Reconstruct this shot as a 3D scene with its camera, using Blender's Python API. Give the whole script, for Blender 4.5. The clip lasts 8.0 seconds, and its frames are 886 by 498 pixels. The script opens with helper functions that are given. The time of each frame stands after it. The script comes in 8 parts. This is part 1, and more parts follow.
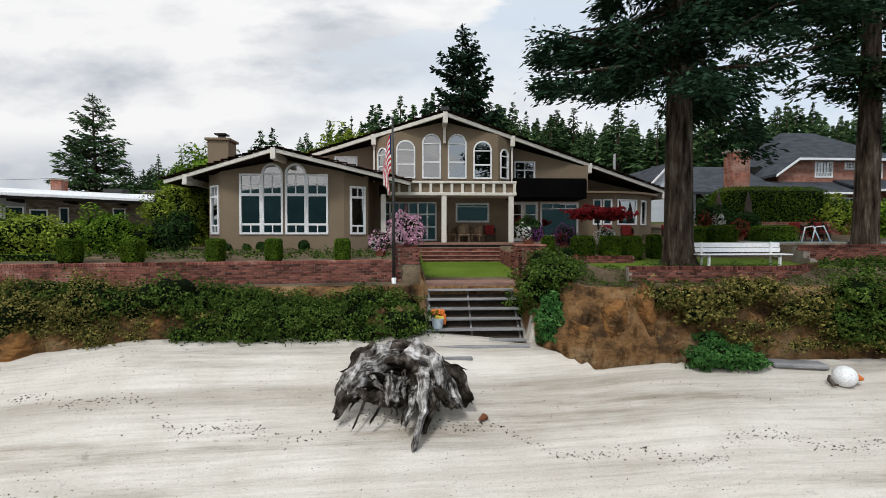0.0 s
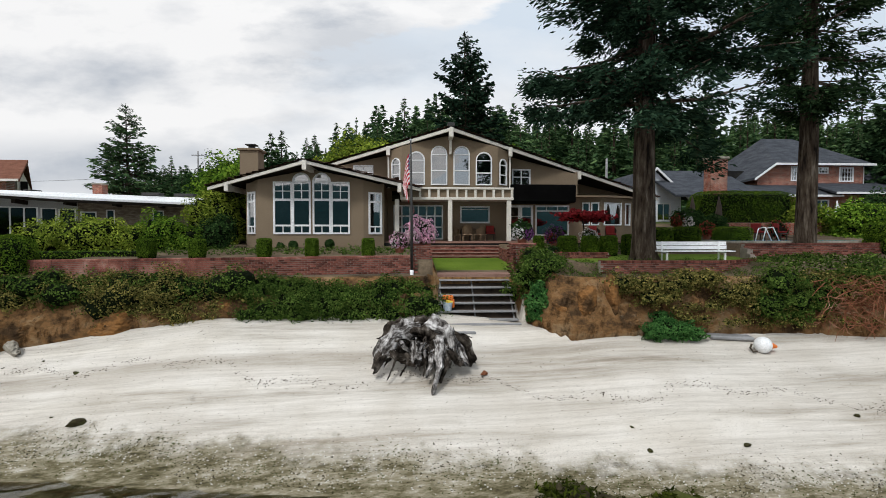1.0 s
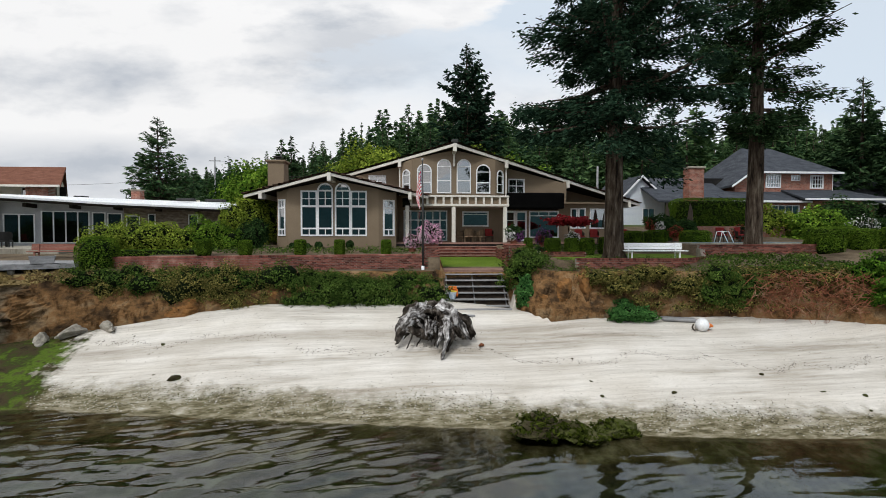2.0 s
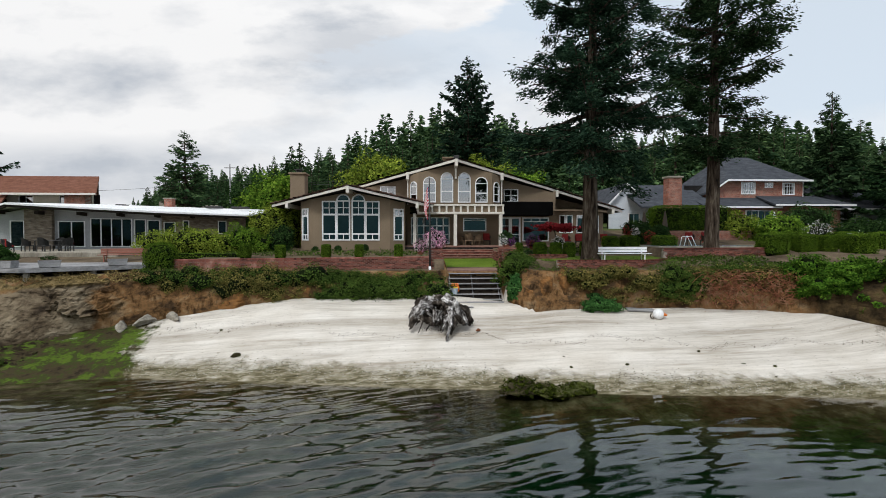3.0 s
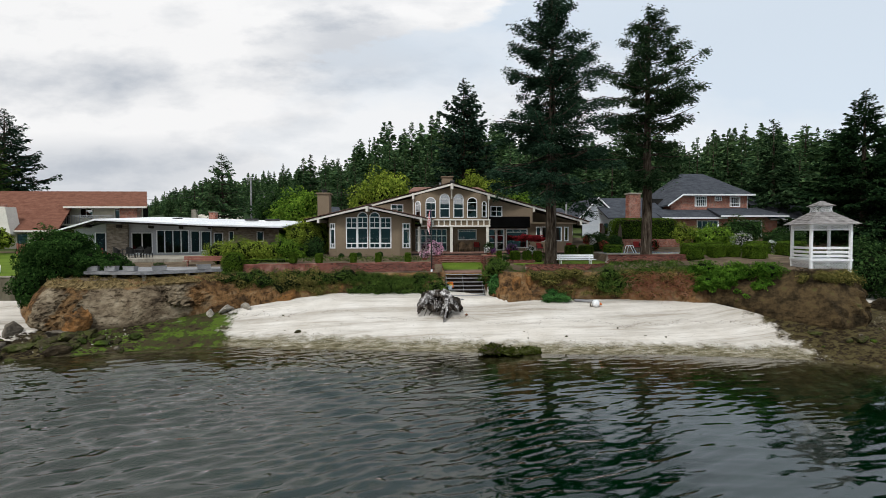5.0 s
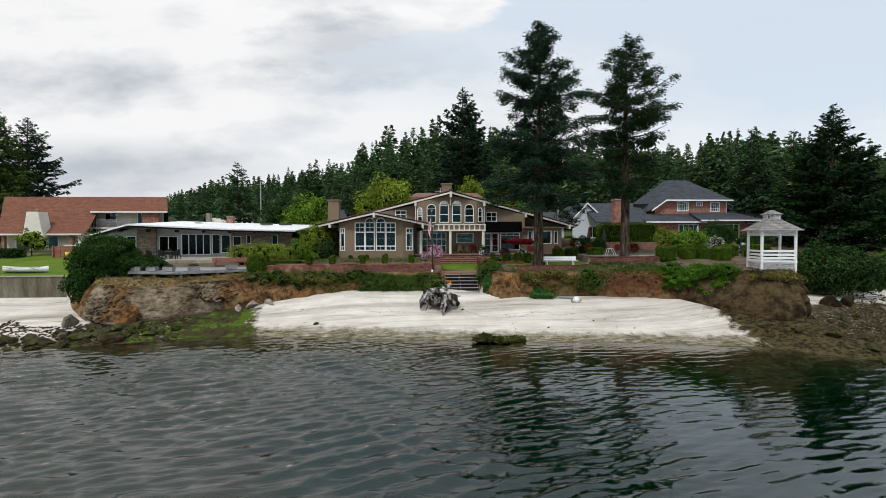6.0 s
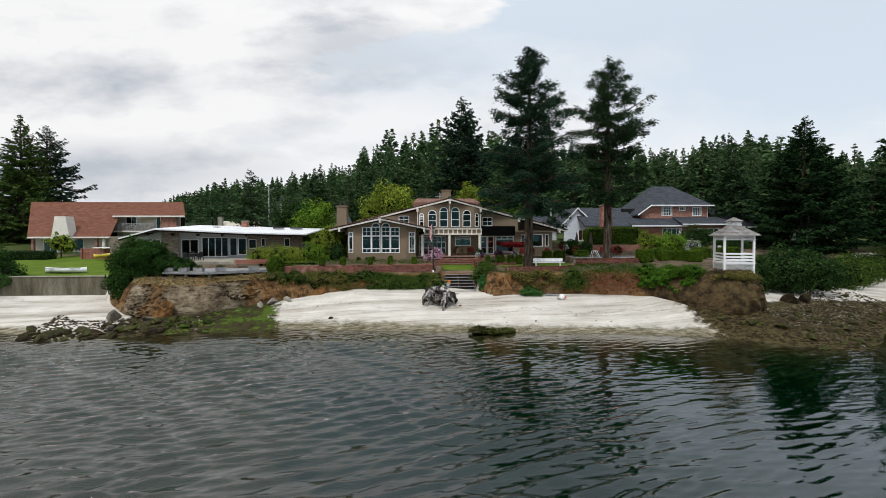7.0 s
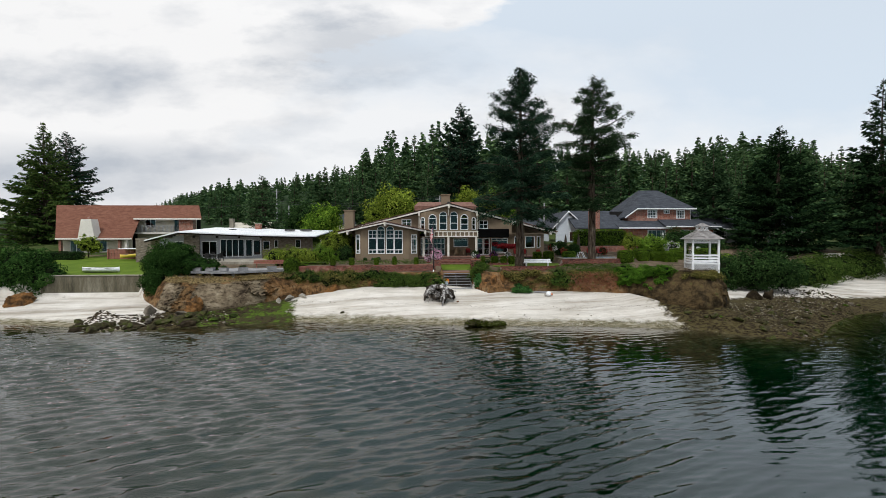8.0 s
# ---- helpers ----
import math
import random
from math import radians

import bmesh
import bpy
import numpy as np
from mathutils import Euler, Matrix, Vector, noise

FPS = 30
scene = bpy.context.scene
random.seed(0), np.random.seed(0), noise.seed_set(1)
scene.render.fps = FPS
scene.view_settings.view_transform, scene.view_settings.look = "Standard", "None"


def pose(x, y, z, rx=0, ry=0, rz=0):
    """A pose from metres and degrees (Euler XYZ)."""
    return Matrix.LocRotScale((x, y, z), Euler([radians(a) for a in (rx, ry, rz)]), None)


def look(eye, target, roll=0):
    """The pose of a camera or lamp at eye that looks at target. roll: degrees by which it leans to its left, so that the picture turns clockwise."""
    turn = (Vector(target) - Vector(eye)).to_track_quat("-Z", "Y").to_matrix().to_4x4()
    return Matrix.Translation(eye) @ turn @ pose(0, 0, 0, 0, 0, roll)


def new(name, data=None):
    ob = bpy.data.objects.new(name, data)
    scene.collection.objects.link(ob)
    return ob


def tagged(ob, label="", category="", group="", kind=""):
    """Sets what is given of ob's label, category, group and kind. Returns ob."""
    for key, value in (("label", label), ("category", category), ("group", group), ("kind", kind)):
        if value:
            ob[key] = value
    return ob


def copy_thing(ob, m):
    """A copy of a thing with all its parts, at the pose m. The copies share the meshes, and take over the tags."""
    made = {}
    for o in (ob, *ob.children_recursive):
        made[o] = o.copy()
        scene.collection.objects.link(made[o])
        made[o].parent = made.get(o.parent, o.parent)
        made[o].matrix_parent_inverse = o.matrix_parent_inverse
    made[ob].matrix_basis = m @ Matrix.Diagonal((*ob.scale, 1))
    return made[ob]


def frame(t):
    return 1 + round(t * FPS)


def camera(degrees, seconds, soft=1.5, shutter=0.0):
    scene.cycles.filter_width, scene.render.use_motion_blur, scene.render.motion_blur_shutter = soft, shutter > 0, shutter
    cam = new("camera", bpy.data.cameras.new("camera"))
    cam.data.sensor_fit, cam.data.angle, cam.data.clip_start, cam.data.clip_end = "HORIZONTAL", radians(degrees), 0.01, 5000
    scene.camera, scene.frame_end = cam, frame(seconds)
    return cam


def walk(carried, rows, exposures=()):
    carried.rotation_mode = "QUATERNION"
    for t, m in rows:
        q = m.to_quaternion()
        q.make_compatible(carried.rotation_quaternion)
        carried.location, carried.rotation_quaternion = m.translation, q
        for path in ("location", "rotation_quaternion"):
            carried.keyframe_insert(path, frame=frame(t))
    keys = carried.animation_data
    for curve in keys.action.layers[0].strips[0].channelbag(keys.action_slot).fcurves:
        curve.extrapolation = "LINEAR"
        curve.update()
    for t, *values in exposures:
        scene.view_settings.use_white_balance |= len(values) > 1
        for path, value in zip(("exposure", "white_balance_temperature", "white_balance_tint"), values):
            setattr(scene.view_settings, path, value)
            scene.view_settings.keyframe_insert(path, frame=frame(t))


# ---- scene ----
cam = camera(86.0, 8.0, 0.6)
PATH = [
    (0, (1.799, -23.189, 5.896), (1.91, -21.192, 5.841), 0.0),
    (0.5, (1.575, -24.866, 5.98), (1.681, -22.87, 5.916), -0.0),
    (1, (1.326, -26.639, 5.979), (1.431, -24.643, 5.916), 0.0),
    (1.5, (1.124, -28.593, 5.981), (1.226, -26.597, 5.921), 0.1),
    (3, (0.572, -35.028, 6.305), (0.665, -33.031, 6.25), 0.0),
    (3.5, (0.468, -37.284, 6.479), (0.561, -35.286, 6.425), -0.0),
    (4, (0.376, -39.573, 6.651), (0.471, -37.576, 6.598), -0.1),
    (4.5, (0.274, -41.877, 6.877), (0.371, -39.88, 6.823), -0.1),
    (6, (0.111, -48.776, 7.4), (0.204, -46.779, 7.348), -0.1),
    (6.5, (-0.008, -50.934, 7.503), (0.087, -48.937, 7.455), -0.1),
    (7, (-0.156, -53.297, 7.701), (-0.06, -51.3, 7.652), -0.1),
    (7.5, (-0.332, -55.697, 7.91), (-0.233, -53.7, 7.859), -0.1),
    (8, (-0.291, -58.102, 8.191), (-0.196, -56.105, 8.134), -0.1),
]
walk(cam, [(t, look(eye, target, roll)) for t, eye, target, roll in PATH])

# ---- light ----
SUN_DIR = (radians(54), radians(205))   # elevation, rotation
world = bpy.data.worlds.new("sky")
scene.world = world
world.use_nodes = True
wn, wl = world.node_tree.nodes, world.node_tree.links
wn.clear()
w_out = wn.new("ShaderNodeOutputWorld")
w_bg = wn.new("ShaderNodeBackground")
w_sky = wn.new("ShaderNodeTexSky")
w_sky.sky_type = "NISHITA"
w_sky.sun_disc = False
w_sky.sun_elevation, w_sky.sun_rotation = SUN_DIR
w_tc = wn.new("ShaderNodeTexCoord")
w_sep = wn.new("ShaderNodeSeparateXYZ")
wl.new(w_tc.outputs["Generated"], w_sep.inputs[0])


def w_math(op, a, b=None, clamp=False):
    n = wn.new("ShaderNodeMath")
    n.operation, n.use_clamp = op, clamp
    for i, v in enumerate((a, b)):
        if v is None:
            continue
        if isinstance(v, (int, float)):
            n.inputs[i].default_value = v
        else:
            wl.new(v, n.inputs[i])
    return n.outputs[0]


# bearing and rise of a direction over the land
w_y = w_math("MAXIMUM", w_sep.outputs[1], 0.25)
w_b, w_q = w_math("DIVIDE", w_sep.outputs[0], w_y), w_math("DIVIDE", w_sep.outputs[2], w_y)
w_bq = wn.new("ShaderNodeCombineXYZ")
wl.new(w_b, w_bq.inputs[0]), wl.new(w_math("MULTIPLY", w_q, 2.4), w_bq.inputs[1]), wl.new(w_sep.outputs[1], w_bq.inputs[2])


def w_noise(scale, detail, rough, shift):
    mp = wn.new("ShaderNodeMapping")
    mp.inputs["Location"].default_value = shift
    wl.new(w_bq.outputs[0], mp.inputs[0])
    n = wn.new("ShaderNodeTexNoise")
    n.inputs["Scale"].default_value, n.inputs["Detail"].default_value, n.inputs["Roughness"].default_value = scale, detail, rough
    wl.new(mp.outputs[0], n.inputs["Vector"])
    return w_math("SUBTRACT", n.outputs[0], 0.5)


def w_bump(cb, cq, rb, rq, warp):
    """A soft-edged cloud body about a bearing and a rise, broken by noise."""
    db, dq = w_math("DIVIDE", w_math("SUBTRACT", w_b, cb), rb), w_math("DIVIDE", w_math("SUBTRACT", w_q, cq), rq)
    r = w_math("SQRT", w_math("ADD", w_math("MULTIPLY", db, db), w_math("MULTIPLY", dq, dq)))
    return w_math("ADD", w_math("SUBTRACT", 1.0, r), warp)


w_puff = w_noise(4.5, 8.0, 0.56, (2.3, 0.9, 0.0))
w_wisp = w_noise(2.2, 7.0, 0.55, (5.1, 2.2, 0.0))
# a bank of bright cumulus in the west with a billowing edge, pale blue beyond it to the east
w_cum = w_math("MULTIPLY", w_bump(-0.52, 0.62, 0.83, 0.30, w_math("MULTIPLY", w_puff, 0.55)), 16.0, True)
w_over = w_math("MULTIPLY", w_math("ADD", w_math("SUBTRACT", -0.02, w_b), w_math("MULTIPLY", w_wisp, 0.9)), 3.0, True)
w_veil = w_math("MULTIPLY", w_math("SUBTRACT", 0.52, w_math("ADD", w_math("ADD", w_q, w_math("MULTIPLY", w_b, 0.22)), w_math("MULTIPLY", w_wisp, 0.55))), 4.0, True)
w_cov = w_math("MAXIMUM", w_math("MAXIMUM", w_cum, w_over), w_math("MULTIPLY", w_veil, 0.85))
# grey undersides: one under the cumulus, low flat banks in the far west, loose mottling
w_under = w_math("MULTIPLY", w_bump(-0.11, 0.385, 0.27, 0.085, w_math("MULTIPLY", w_puff, 1.3)), 1.9, True)
w_under2 = w_math("MULTIPLY", w_bump(-0.80, 0.31, 0.50, 0.07, w_math("MULTIPLY", w_puff, 1.5)), 1.0, True)
w_low = w_math("MULTIPLY", w_bump(-0.75, 0.13, 0.62, 0.085, w_math("MULTIPLY", w_wisp, 1.1)), 1.6, True)
w_dim = w_math("MAXIMUM", w_math("MAXIMUM", w_under, w_math("MULTIPLY", w_under2, 0.7)), w_math("MULTIPLY", w_low, 0.9))
w_dim = w_math("ADD", w_math("MULTIPLY", w_dim, 0.70), w_math("MULTIPLY", w_math("ADD", w_puff, 0.02), 2.0, True), True)
w_grey = wn.new("ShaderNodeValToRGB")
w_grey.color_ramp.elements[0].position, w_grey.color_ramp.elements[0].color = 0.0, (0.955, 0.955, 0.96, 1)
w_grey.color_ramp.elements[1].position, w_grey.color_ramp.elements[1].color = 1.0, (0.53, 0.57, 0.63, 1)
wl.new(w_dim, w_grey.inputs[0])
w_blue = wn.new("ShaderNodeMix")
w_blue.data_type = "RGBA"
w_blue.inputs[0].default_value = 0.8
w_skym = wn.new("ShaderNodeVectorMath")
w_skym.operation = "SCALE"
w_skym.inputs["Scale"].default_value = 0.10
wl.new(w_sky.outputs[0], w_skym.inputs[0])
wl.new(w_skym.outputs[0], w_blue.inputs[6])
w_blue.inputs[7].default_value = (0.81, 0.90, 0.99, 1)
w_mix = wn.new("ShaderNodeMix")
w_mix.data_type = "RGBA"
wl.new(w_cov, w_mix.inputs[0])
wl.new(w_blue.outputs[2], w_mix.inputs[6])
wl.new(w_grey.outputs[0], w_mix.inputs[7])
wl.new(w_mix.outputs[2], w_bg.inputs[0])
# an overcast sky grows brighter towards the zenith
w_gain = w_math("ADD", w_math("MULTIPLY", w_math("MAXIMUM", w_math("SUBTRACT", w_sep.outputs[2], 0.35), 0.0), 0.35), 0.97)
wl.new(w_gain, w_bg.inputs[1])
wl.new(w_bg.outputs[0], w_out.inputs[0])

sun_data = bpy.data.lights.new("sun", "SUN")
sun_data.energy, sun_data.angle, sun_data.color = 2.1, radians(12), (0.95, 0.965, 0.96)
sun = new("sun", sun_data)
sun.matrix_world = look((0, 0, 60), (Vector((0, 0, 60)) - Vector((math.sin(SUN_DIR[1]) * math.cos(SUN_DIR[0]), math.cos(SUN_DIR[1]) * math.cos(SUN_DIR[0]), math.sin(SUN_DIR[0])))))

# ---- materials ----
def material(name, build, rough=0.8, metal=0.0):
    m = bpy.data.materials.new(name)
    m.use_nodes = True
    nt = m.node_tree
    b = nt.nodes["Principled BSDF"]
    b.inputs["Roughness"].default_value, b.inputs["Metallic"].default_value = rough, metal
    b.inputs["Specular IOR Level"].default_value = 0.06 if rough >= 0.8 else 0.3
    build(nt, b)
    return m


def ramp_node(nt, fac, stops):
    r = nt.nodes.new("ShaderNodeValToRGB")
    while len(r.color_ramp.elements) < len(stops):
        r.color_ramp.elements.new(0.5)
    for e, (p, c) in zip(r.color_ramp.elements, stops):
        e.position, e.color = p, (*c, 1)
    nt.links.new(fac, r.inputs[0])
    return r.outputs[0]


def noise_node(nt, scale, detail=4.0, rough=0.6, stretch=(1, 1, 1), coord="Object"):
    tc = nt.nodes.new("ShaderNodeTexCoord")
    mp = nt.nodes.new("ShaderNodeMapping")
    mp.inputs["Scale"].default_value = stretch
    n = nt.nodes.new("ShaderNodeTexNoise")
    n.inputs["Scale"].default_value, n.inputs["Detail"].default_value, n.inputs["Roughness"].default_value = scale, detail, rough
    nt.links.new(tc.outputs[coord], mp.inputs[0])
    nt.links.new(mp.outputs[0], n.inputs["Vector"])
    return n.outputs[0]


def mix_node(nt, fac, a, b, mode="MIX"):
    n = nt.nodes.new("ShaderNodeMix")
    n.data_type, n.blend_type = "RGBA", mode
    for i, v in ((0, fac), (6, a), (7, b)):
        if isinstance(v, tuple):
            n.inputs[i].default_value = (*v, 1)
        elif isinstance(v, (int, float)):
            n.inputs[i].default_value = v
        else:
            nt.links.new(v, n.inputs[i])
    return n.outputs[2]


def bump_node(nt, b, height, strength=0.4, dist=0.02):
    n = nt.nodes.new("ShaderNodeBump")
    n.inputs["Strength"].default_value, n.inputs["Distance"].default_value = strength, dist
    nt.links.new(height, n.inputs["Height"])
    nt.links.new(n.outputs[0], b.inputs["Normal"])


def mottled(name, colours, scale=3.0, fine=40.0, rough=0.85, bump=0.3, dist=0.02, stretch=(1, 1, 1), metal=0.0, vary=0.0, coord="Object", lo=0.3, hi=0.7):
    """Two scales of noise between a row of colours; vary: spread of brightness from object to object."""
    def build(nt, b):
        big = noise_node(nt, scale, 5, 0.6, stretch, coord)
        small = noise_node(nt, fine, 3, 0.7, stretch, coord)
        k = len(colours) - 1
        col = ramp_node(nt, big, [(lo + (hi - lo) * i / max(k, 1), c) for i, c in enumerate(colours)])
        g = ramp_node(nt, small, [(0.3, (0.72, 0.72, 0.72)), (0.7, (1.15, 1.15, 1.15))])
        col = mix_node(nt, 1.0, col, g, "MULTIPLY")
        if vary:
            oi = nt.nodes.new("ShaderNodeObjectInfo")
            v = ramp_node(nt, oi.outputs["Random"], [(0, (1 - vary,) * 3), (1, (1 + vary,) * 3)])
            col = mix_node(nt, 1.0, col, v, "MULTIPLY")
        nt.links.new(col, b.inputs["Base Color"])
        if bump:
            bump_node(nt, b, small, bump, dist)
    return material(name, build, rough, metal)


def leafy(name, dark, light, through_light=0.25, rough=0.6, scale=0.8, vary=0.12):
    """Leaves: colour varies from leaf to leaf and in larger drifts; some light passes through."""
    def build(nt, b):
        geo = nt.nodes.new("ShaderNodeNewGeometry")
        per = ramp_node(nt, geo.outputs["Random Per Island"], [(0, dark), (0.75, tuple((a + c) / 2 for a, c in zip(dark, light))), (1, light)])
        drift = ramp_node(nt, noise_node(nt, scale, 3), [(0.3, (0.65, 0.68, 0.65)), (0.7, (1.25, 1.2, 1.1))])
        col = mix_node(nt, 1.0, per, drift, "MULTIPLY")
        oi = nt.nodes.new("ShaderNodeObjectInfo")
        col = mix_node(nt, 1.0, col, ramp_node(nt, oi.outputs["Random"], [(0, (1 - vary,) * 3), (1, (1 + vary,) * 3)]), "MULTIPLY")
        nt.links.new(col, b.inputs["Base Color"])
        tr = nt.nodes.new("ShaderNodeBsdfTranslucent")
        nt.links.new(col, tr.inputs[0])
        mx = nt.nodes.new("ShaderNodeMixShader")
        mx.inputs[0].default_value = through_light
        nt.links.new(b.outputs[0], mx.inputs[1])
        nt.links.new(tr.outputs[0], mx.inputs[2])
        nt.links.new(mx.outputs[0], nt.nodes["Material Output"].inputs[0])
    m = material(name, build, rough)
    m.node_tree.nodes["Principled BSDF"].inputs["Specular IOR Level"].default_value = 0.0
    return m


M = {}
M["stucco"] = mottled("stucco", [(0.205, 0.155, 0.105), (0.235, 0.18, 0.125)], 0.6, 60, 0.9, 0.25, 0.01)
M["cream"] = mottled("cream_paint", [(0.66, 0.62, 0.55), (0.74, 0.70, 0.63)], 1.5, 30, 0.55, 0.1, 0.004)
M["white"] = mottled("white_paint", [(0.72, 0.73, 0.74), (0.82, 0.82, 0.82)], 1.2, 25, 0.5, 0.1, 0.004)
M["tile_roof"] = mottled("roof_tile", [(0.10, 0.055, 0.045), (0.16, 0.085, 0.065), (0.21, 0.13, 0.10)], 2.0, 30, 0.9, 0.4, 0.02, vary=0.25)
# near-black: the shade under the eaves is put into this colour
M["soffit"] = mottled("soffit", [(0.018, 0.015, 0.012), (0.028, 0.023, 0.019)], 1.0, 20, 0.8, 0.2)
# near-black: the dimness of interiors is put into the colour
M["dark"] = mottled("inside_shade", [(0.012, 0.012, 0.012), (0.03, 0.028, 0.026)], 0.7, 5, 0.9, 0)
M["awning"] = mottled("black_awning", [(0.002, 0.002, 0.002), (0.004, 0.004, 0.004)], 1.5, 80, 1.0, 0.0)
M["awning"].node_tree.nodes["Principled BSDF"].inputs["Specular IOR Level"].default_value = 0.05
M["metal_grey"] = mottled("grey_metal", [(0.30, 0.31, 0.32), (0.42, 0.43, 0.44)], 4, 60, 0.45, 0.05, 0.002, metal=0.6)
M["metal_dark"] = mottled("dark_metal", [(0.03, 0.03, 0.03), (0.06, 0.058, 0.055)], 5, 60, 0.5, 0.05, 0.002, metal=0.3)


def attr_node(nt, name):
    n = nt.nodes.new("ShaderNodeAttribute")
    n.attribute_name = name
    return n.outputs["Fac"]


def math_node(nt, op, a, b, clamp=False):
    n = nt.nodes.new("ShaderNodeMath")
    n.operation, n.use_clamp = op, clamp
    for i, v in enumerate((a, b)):
        if isinstance(v, (int, float)):
            n.inputs[i].default_value = v
        else:
            nt.links.new(v, n.inputs[i])
    return n.outputs[0]


def edge_node(nt, name, noise, ragged=1.2, sharp=3.0):
    """A mask that switches where the named attribute passes 0.5, with an edge broken by noise."""
    k = math_node(nt, "ADD", attr_node(nt, name), math_node(nt, "MULTIPLY", math_node(nt, "SUBTRACT", noise, 0.5), ragged))
    return math_node(nt, "ADD", math_node(nt, "MULTIPLY", math_node(nt, "SUBTRACT", k, 0.5), sharp), 0.5, True)


def earth_colour(nt, stretch=(1, 1, 1.6)):
    """Ochre, orange-brown and dark clay in broken layers."""
    n = noise_node(nt, 0.8, 7, 0.68, stretch)
    col = ramp_node(nt, n, [(0.30, (0.016, 0.011, 0.008)), (0.42, (0.075, 0.045, 0.023)), (0.52, (0.185, 0.10, 0.042)), (0.62, (0.235, 0.155, 0.085)), (0.72, (0.10, 0.07, 0.044))])
    crack = noise_node(nt, 3.5, 5, 0.7, (1.2, 1.2, 0.5))
    return mix_node(nt, 1.0, col, ramp_node(nt, crack, [(0.34, (0.35, 0.33, 0.3)), (0.5, (1, 1, 1)), (0.7, (1.15, 1.13, 1.1))]), "MULTIPLY")


def grey_rock_colour(nt):
    n = noise_node(nt, 0.9, 7, 0.66)
    col = ramp_node(nt, n, [(0.33, (0.035, 0.026, 0.018)), (0.43, (0.115, 0.085, 0.055)), (0.54, (0.21, 0.165, 0.11)), (0.68, (0.31, 0.255, 0.18))])
    crack = noise_node(nt, 2.6, 6, 0.72, (0.6, 1.0, 2.2))
    return mix_node(nt, 1.0, col, ramp_node(nt, crack, [(0.36, (0.25, 0.23, 0.2)), (0.48, (1, 1, 1)), (0.7, (1.12, 1.12, 1.1))]), "MULTIPLY")


def shore_material():
    """The beach: shell sand, wet gravel at the waterline, bare earth at the foot of the bank, weedy rock below the headlands."""
    def build(nt, b):
        streak = noise_node(nt, 1.0, 8, 0.70, (0.09, 0.95, 0.0))
        fine_streak = noise_node(nt, 1.0, 5, 0.7, (0.4, 9.0, 0))
        grit = noise_node(nt, 34, 3, 0.8)
        patch = noise_node(nt, 0.5, 4, 0.6)
        ragged = noise_node(nt, 1.1, 6, 0.7, (1, 1, 0))
        col = ramp_node(nt, streak, [(0.35, (0.34, 0.30, 0.25)), (0.43, (0.49, 0.455, 0.405)), (0.53, (0.615, 0.58, 0.53))])
        broad = noise_node(nt, 1.0, 5, 0.6, (0.03, 0.62, 0.0))
        col = mix_node(nt, 1.0, col, ramp_node(nt, broad, [(0.36, (0.72, 0.70, 0.67)), (0.50, (1.0, 1.0, 1.0)), (0.7, (1.06, 1.06, 1.05))]), "MULTIPLY")
        col = mix_node(nt, 1.0, col, ramp_node(nt, fine_streak, [(0.32, (0.86, 0.85, 0.84)), (0.52, (1.02, 1.02, 1.02))]), "MULTIPLY")
        col = mix_node(nt, 1.0, col, ramp_node(nt, patch, [(0.3, (0.88, 0.86, 0.83)), (0.65, (1.05, 1.05, 1.05))]), "MULTIPLY")
        col = mix_node(nt, 1.0, col, ramp_node(nt, grit, [(0.28, (0.62, 0.6, 0.58)), (0.46, (1, 1, 1)), (0.75, (1.08, 1.08, 1.08))]), "MULTIPLY")
        gravel = ramp_node(nt, noise_node(nt, 2.2, 7, 0.75, (0.6, 1.8, 1)), [(0.32, (0.035, 0.030, 0.017)), (0.44, (0.11, 0.095, 0.052)), (0.56, (0.25, 0.22, 0.155)), (0.70, (0.46, 0.43, 0.37))])
        col = mix_node(nt, edge_node(nt, "wet", ragged, 1.6, 2.2), col, gravel)
        weed = ramp_node(nt, noise_node(nt, 1.0, 7, 0.72), [(0.34, (0.018, 0.014, 0.009)), (0.44, (0.05, 0.038, 0.02)), (0.50, (0.035, 0.045, 0.012)), (0.57, (0.075, 0.12, 0.014)), (0.66, (0.05, 0.042, 0.022)), (0.76, (0.15, 0.13, 0.09))])
        brown = ramp_node(nt, noise_node(nt, 2.4, 8, 0.78), [(0.36, (0.008, 0.006, 0.004)), (0.46, (0.032, 0.023, 0.012)), (0.54, (0.075, 0.062, 0.024)), (0.62, (0.06, 0.046, 0.028)), (0.72, (0.30, 0.265, 0.20))])
        weed = mix_node(nt, edge_node(nt, "green", ragged, 1.2, 3.0), brown, weed)
        col = mix_node(nt, edge_node(nt, "reef", ragged, 2.2, 3.0), col, weed)
        col = mix_node(nt, edge_node(nt, "earth", ragged, 0.5, 5.0), col, earth_colour(nt))
        # bed darkens and greens with depth: the water's murk put into its colour
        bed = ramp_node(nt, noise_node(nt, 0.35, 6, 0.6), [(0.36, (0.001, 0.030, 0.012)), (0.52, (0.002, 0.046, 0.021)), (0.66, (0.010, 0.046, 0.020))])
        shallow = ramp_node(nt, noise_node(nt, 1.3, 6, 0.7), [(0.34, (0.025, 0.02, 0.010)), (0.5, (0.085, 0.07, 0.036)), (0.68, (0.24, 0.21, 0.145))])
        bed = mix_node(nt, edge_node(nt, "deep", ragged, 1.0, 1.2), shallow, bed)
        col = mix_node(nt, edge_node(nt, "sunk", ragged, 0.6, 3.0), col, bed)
        nt.links.new(col, b.inputs["Base Color"])
        bump_node(nt, b, grit, 0.6, 0.03)
    return material("shell_beach", build, 0.95)


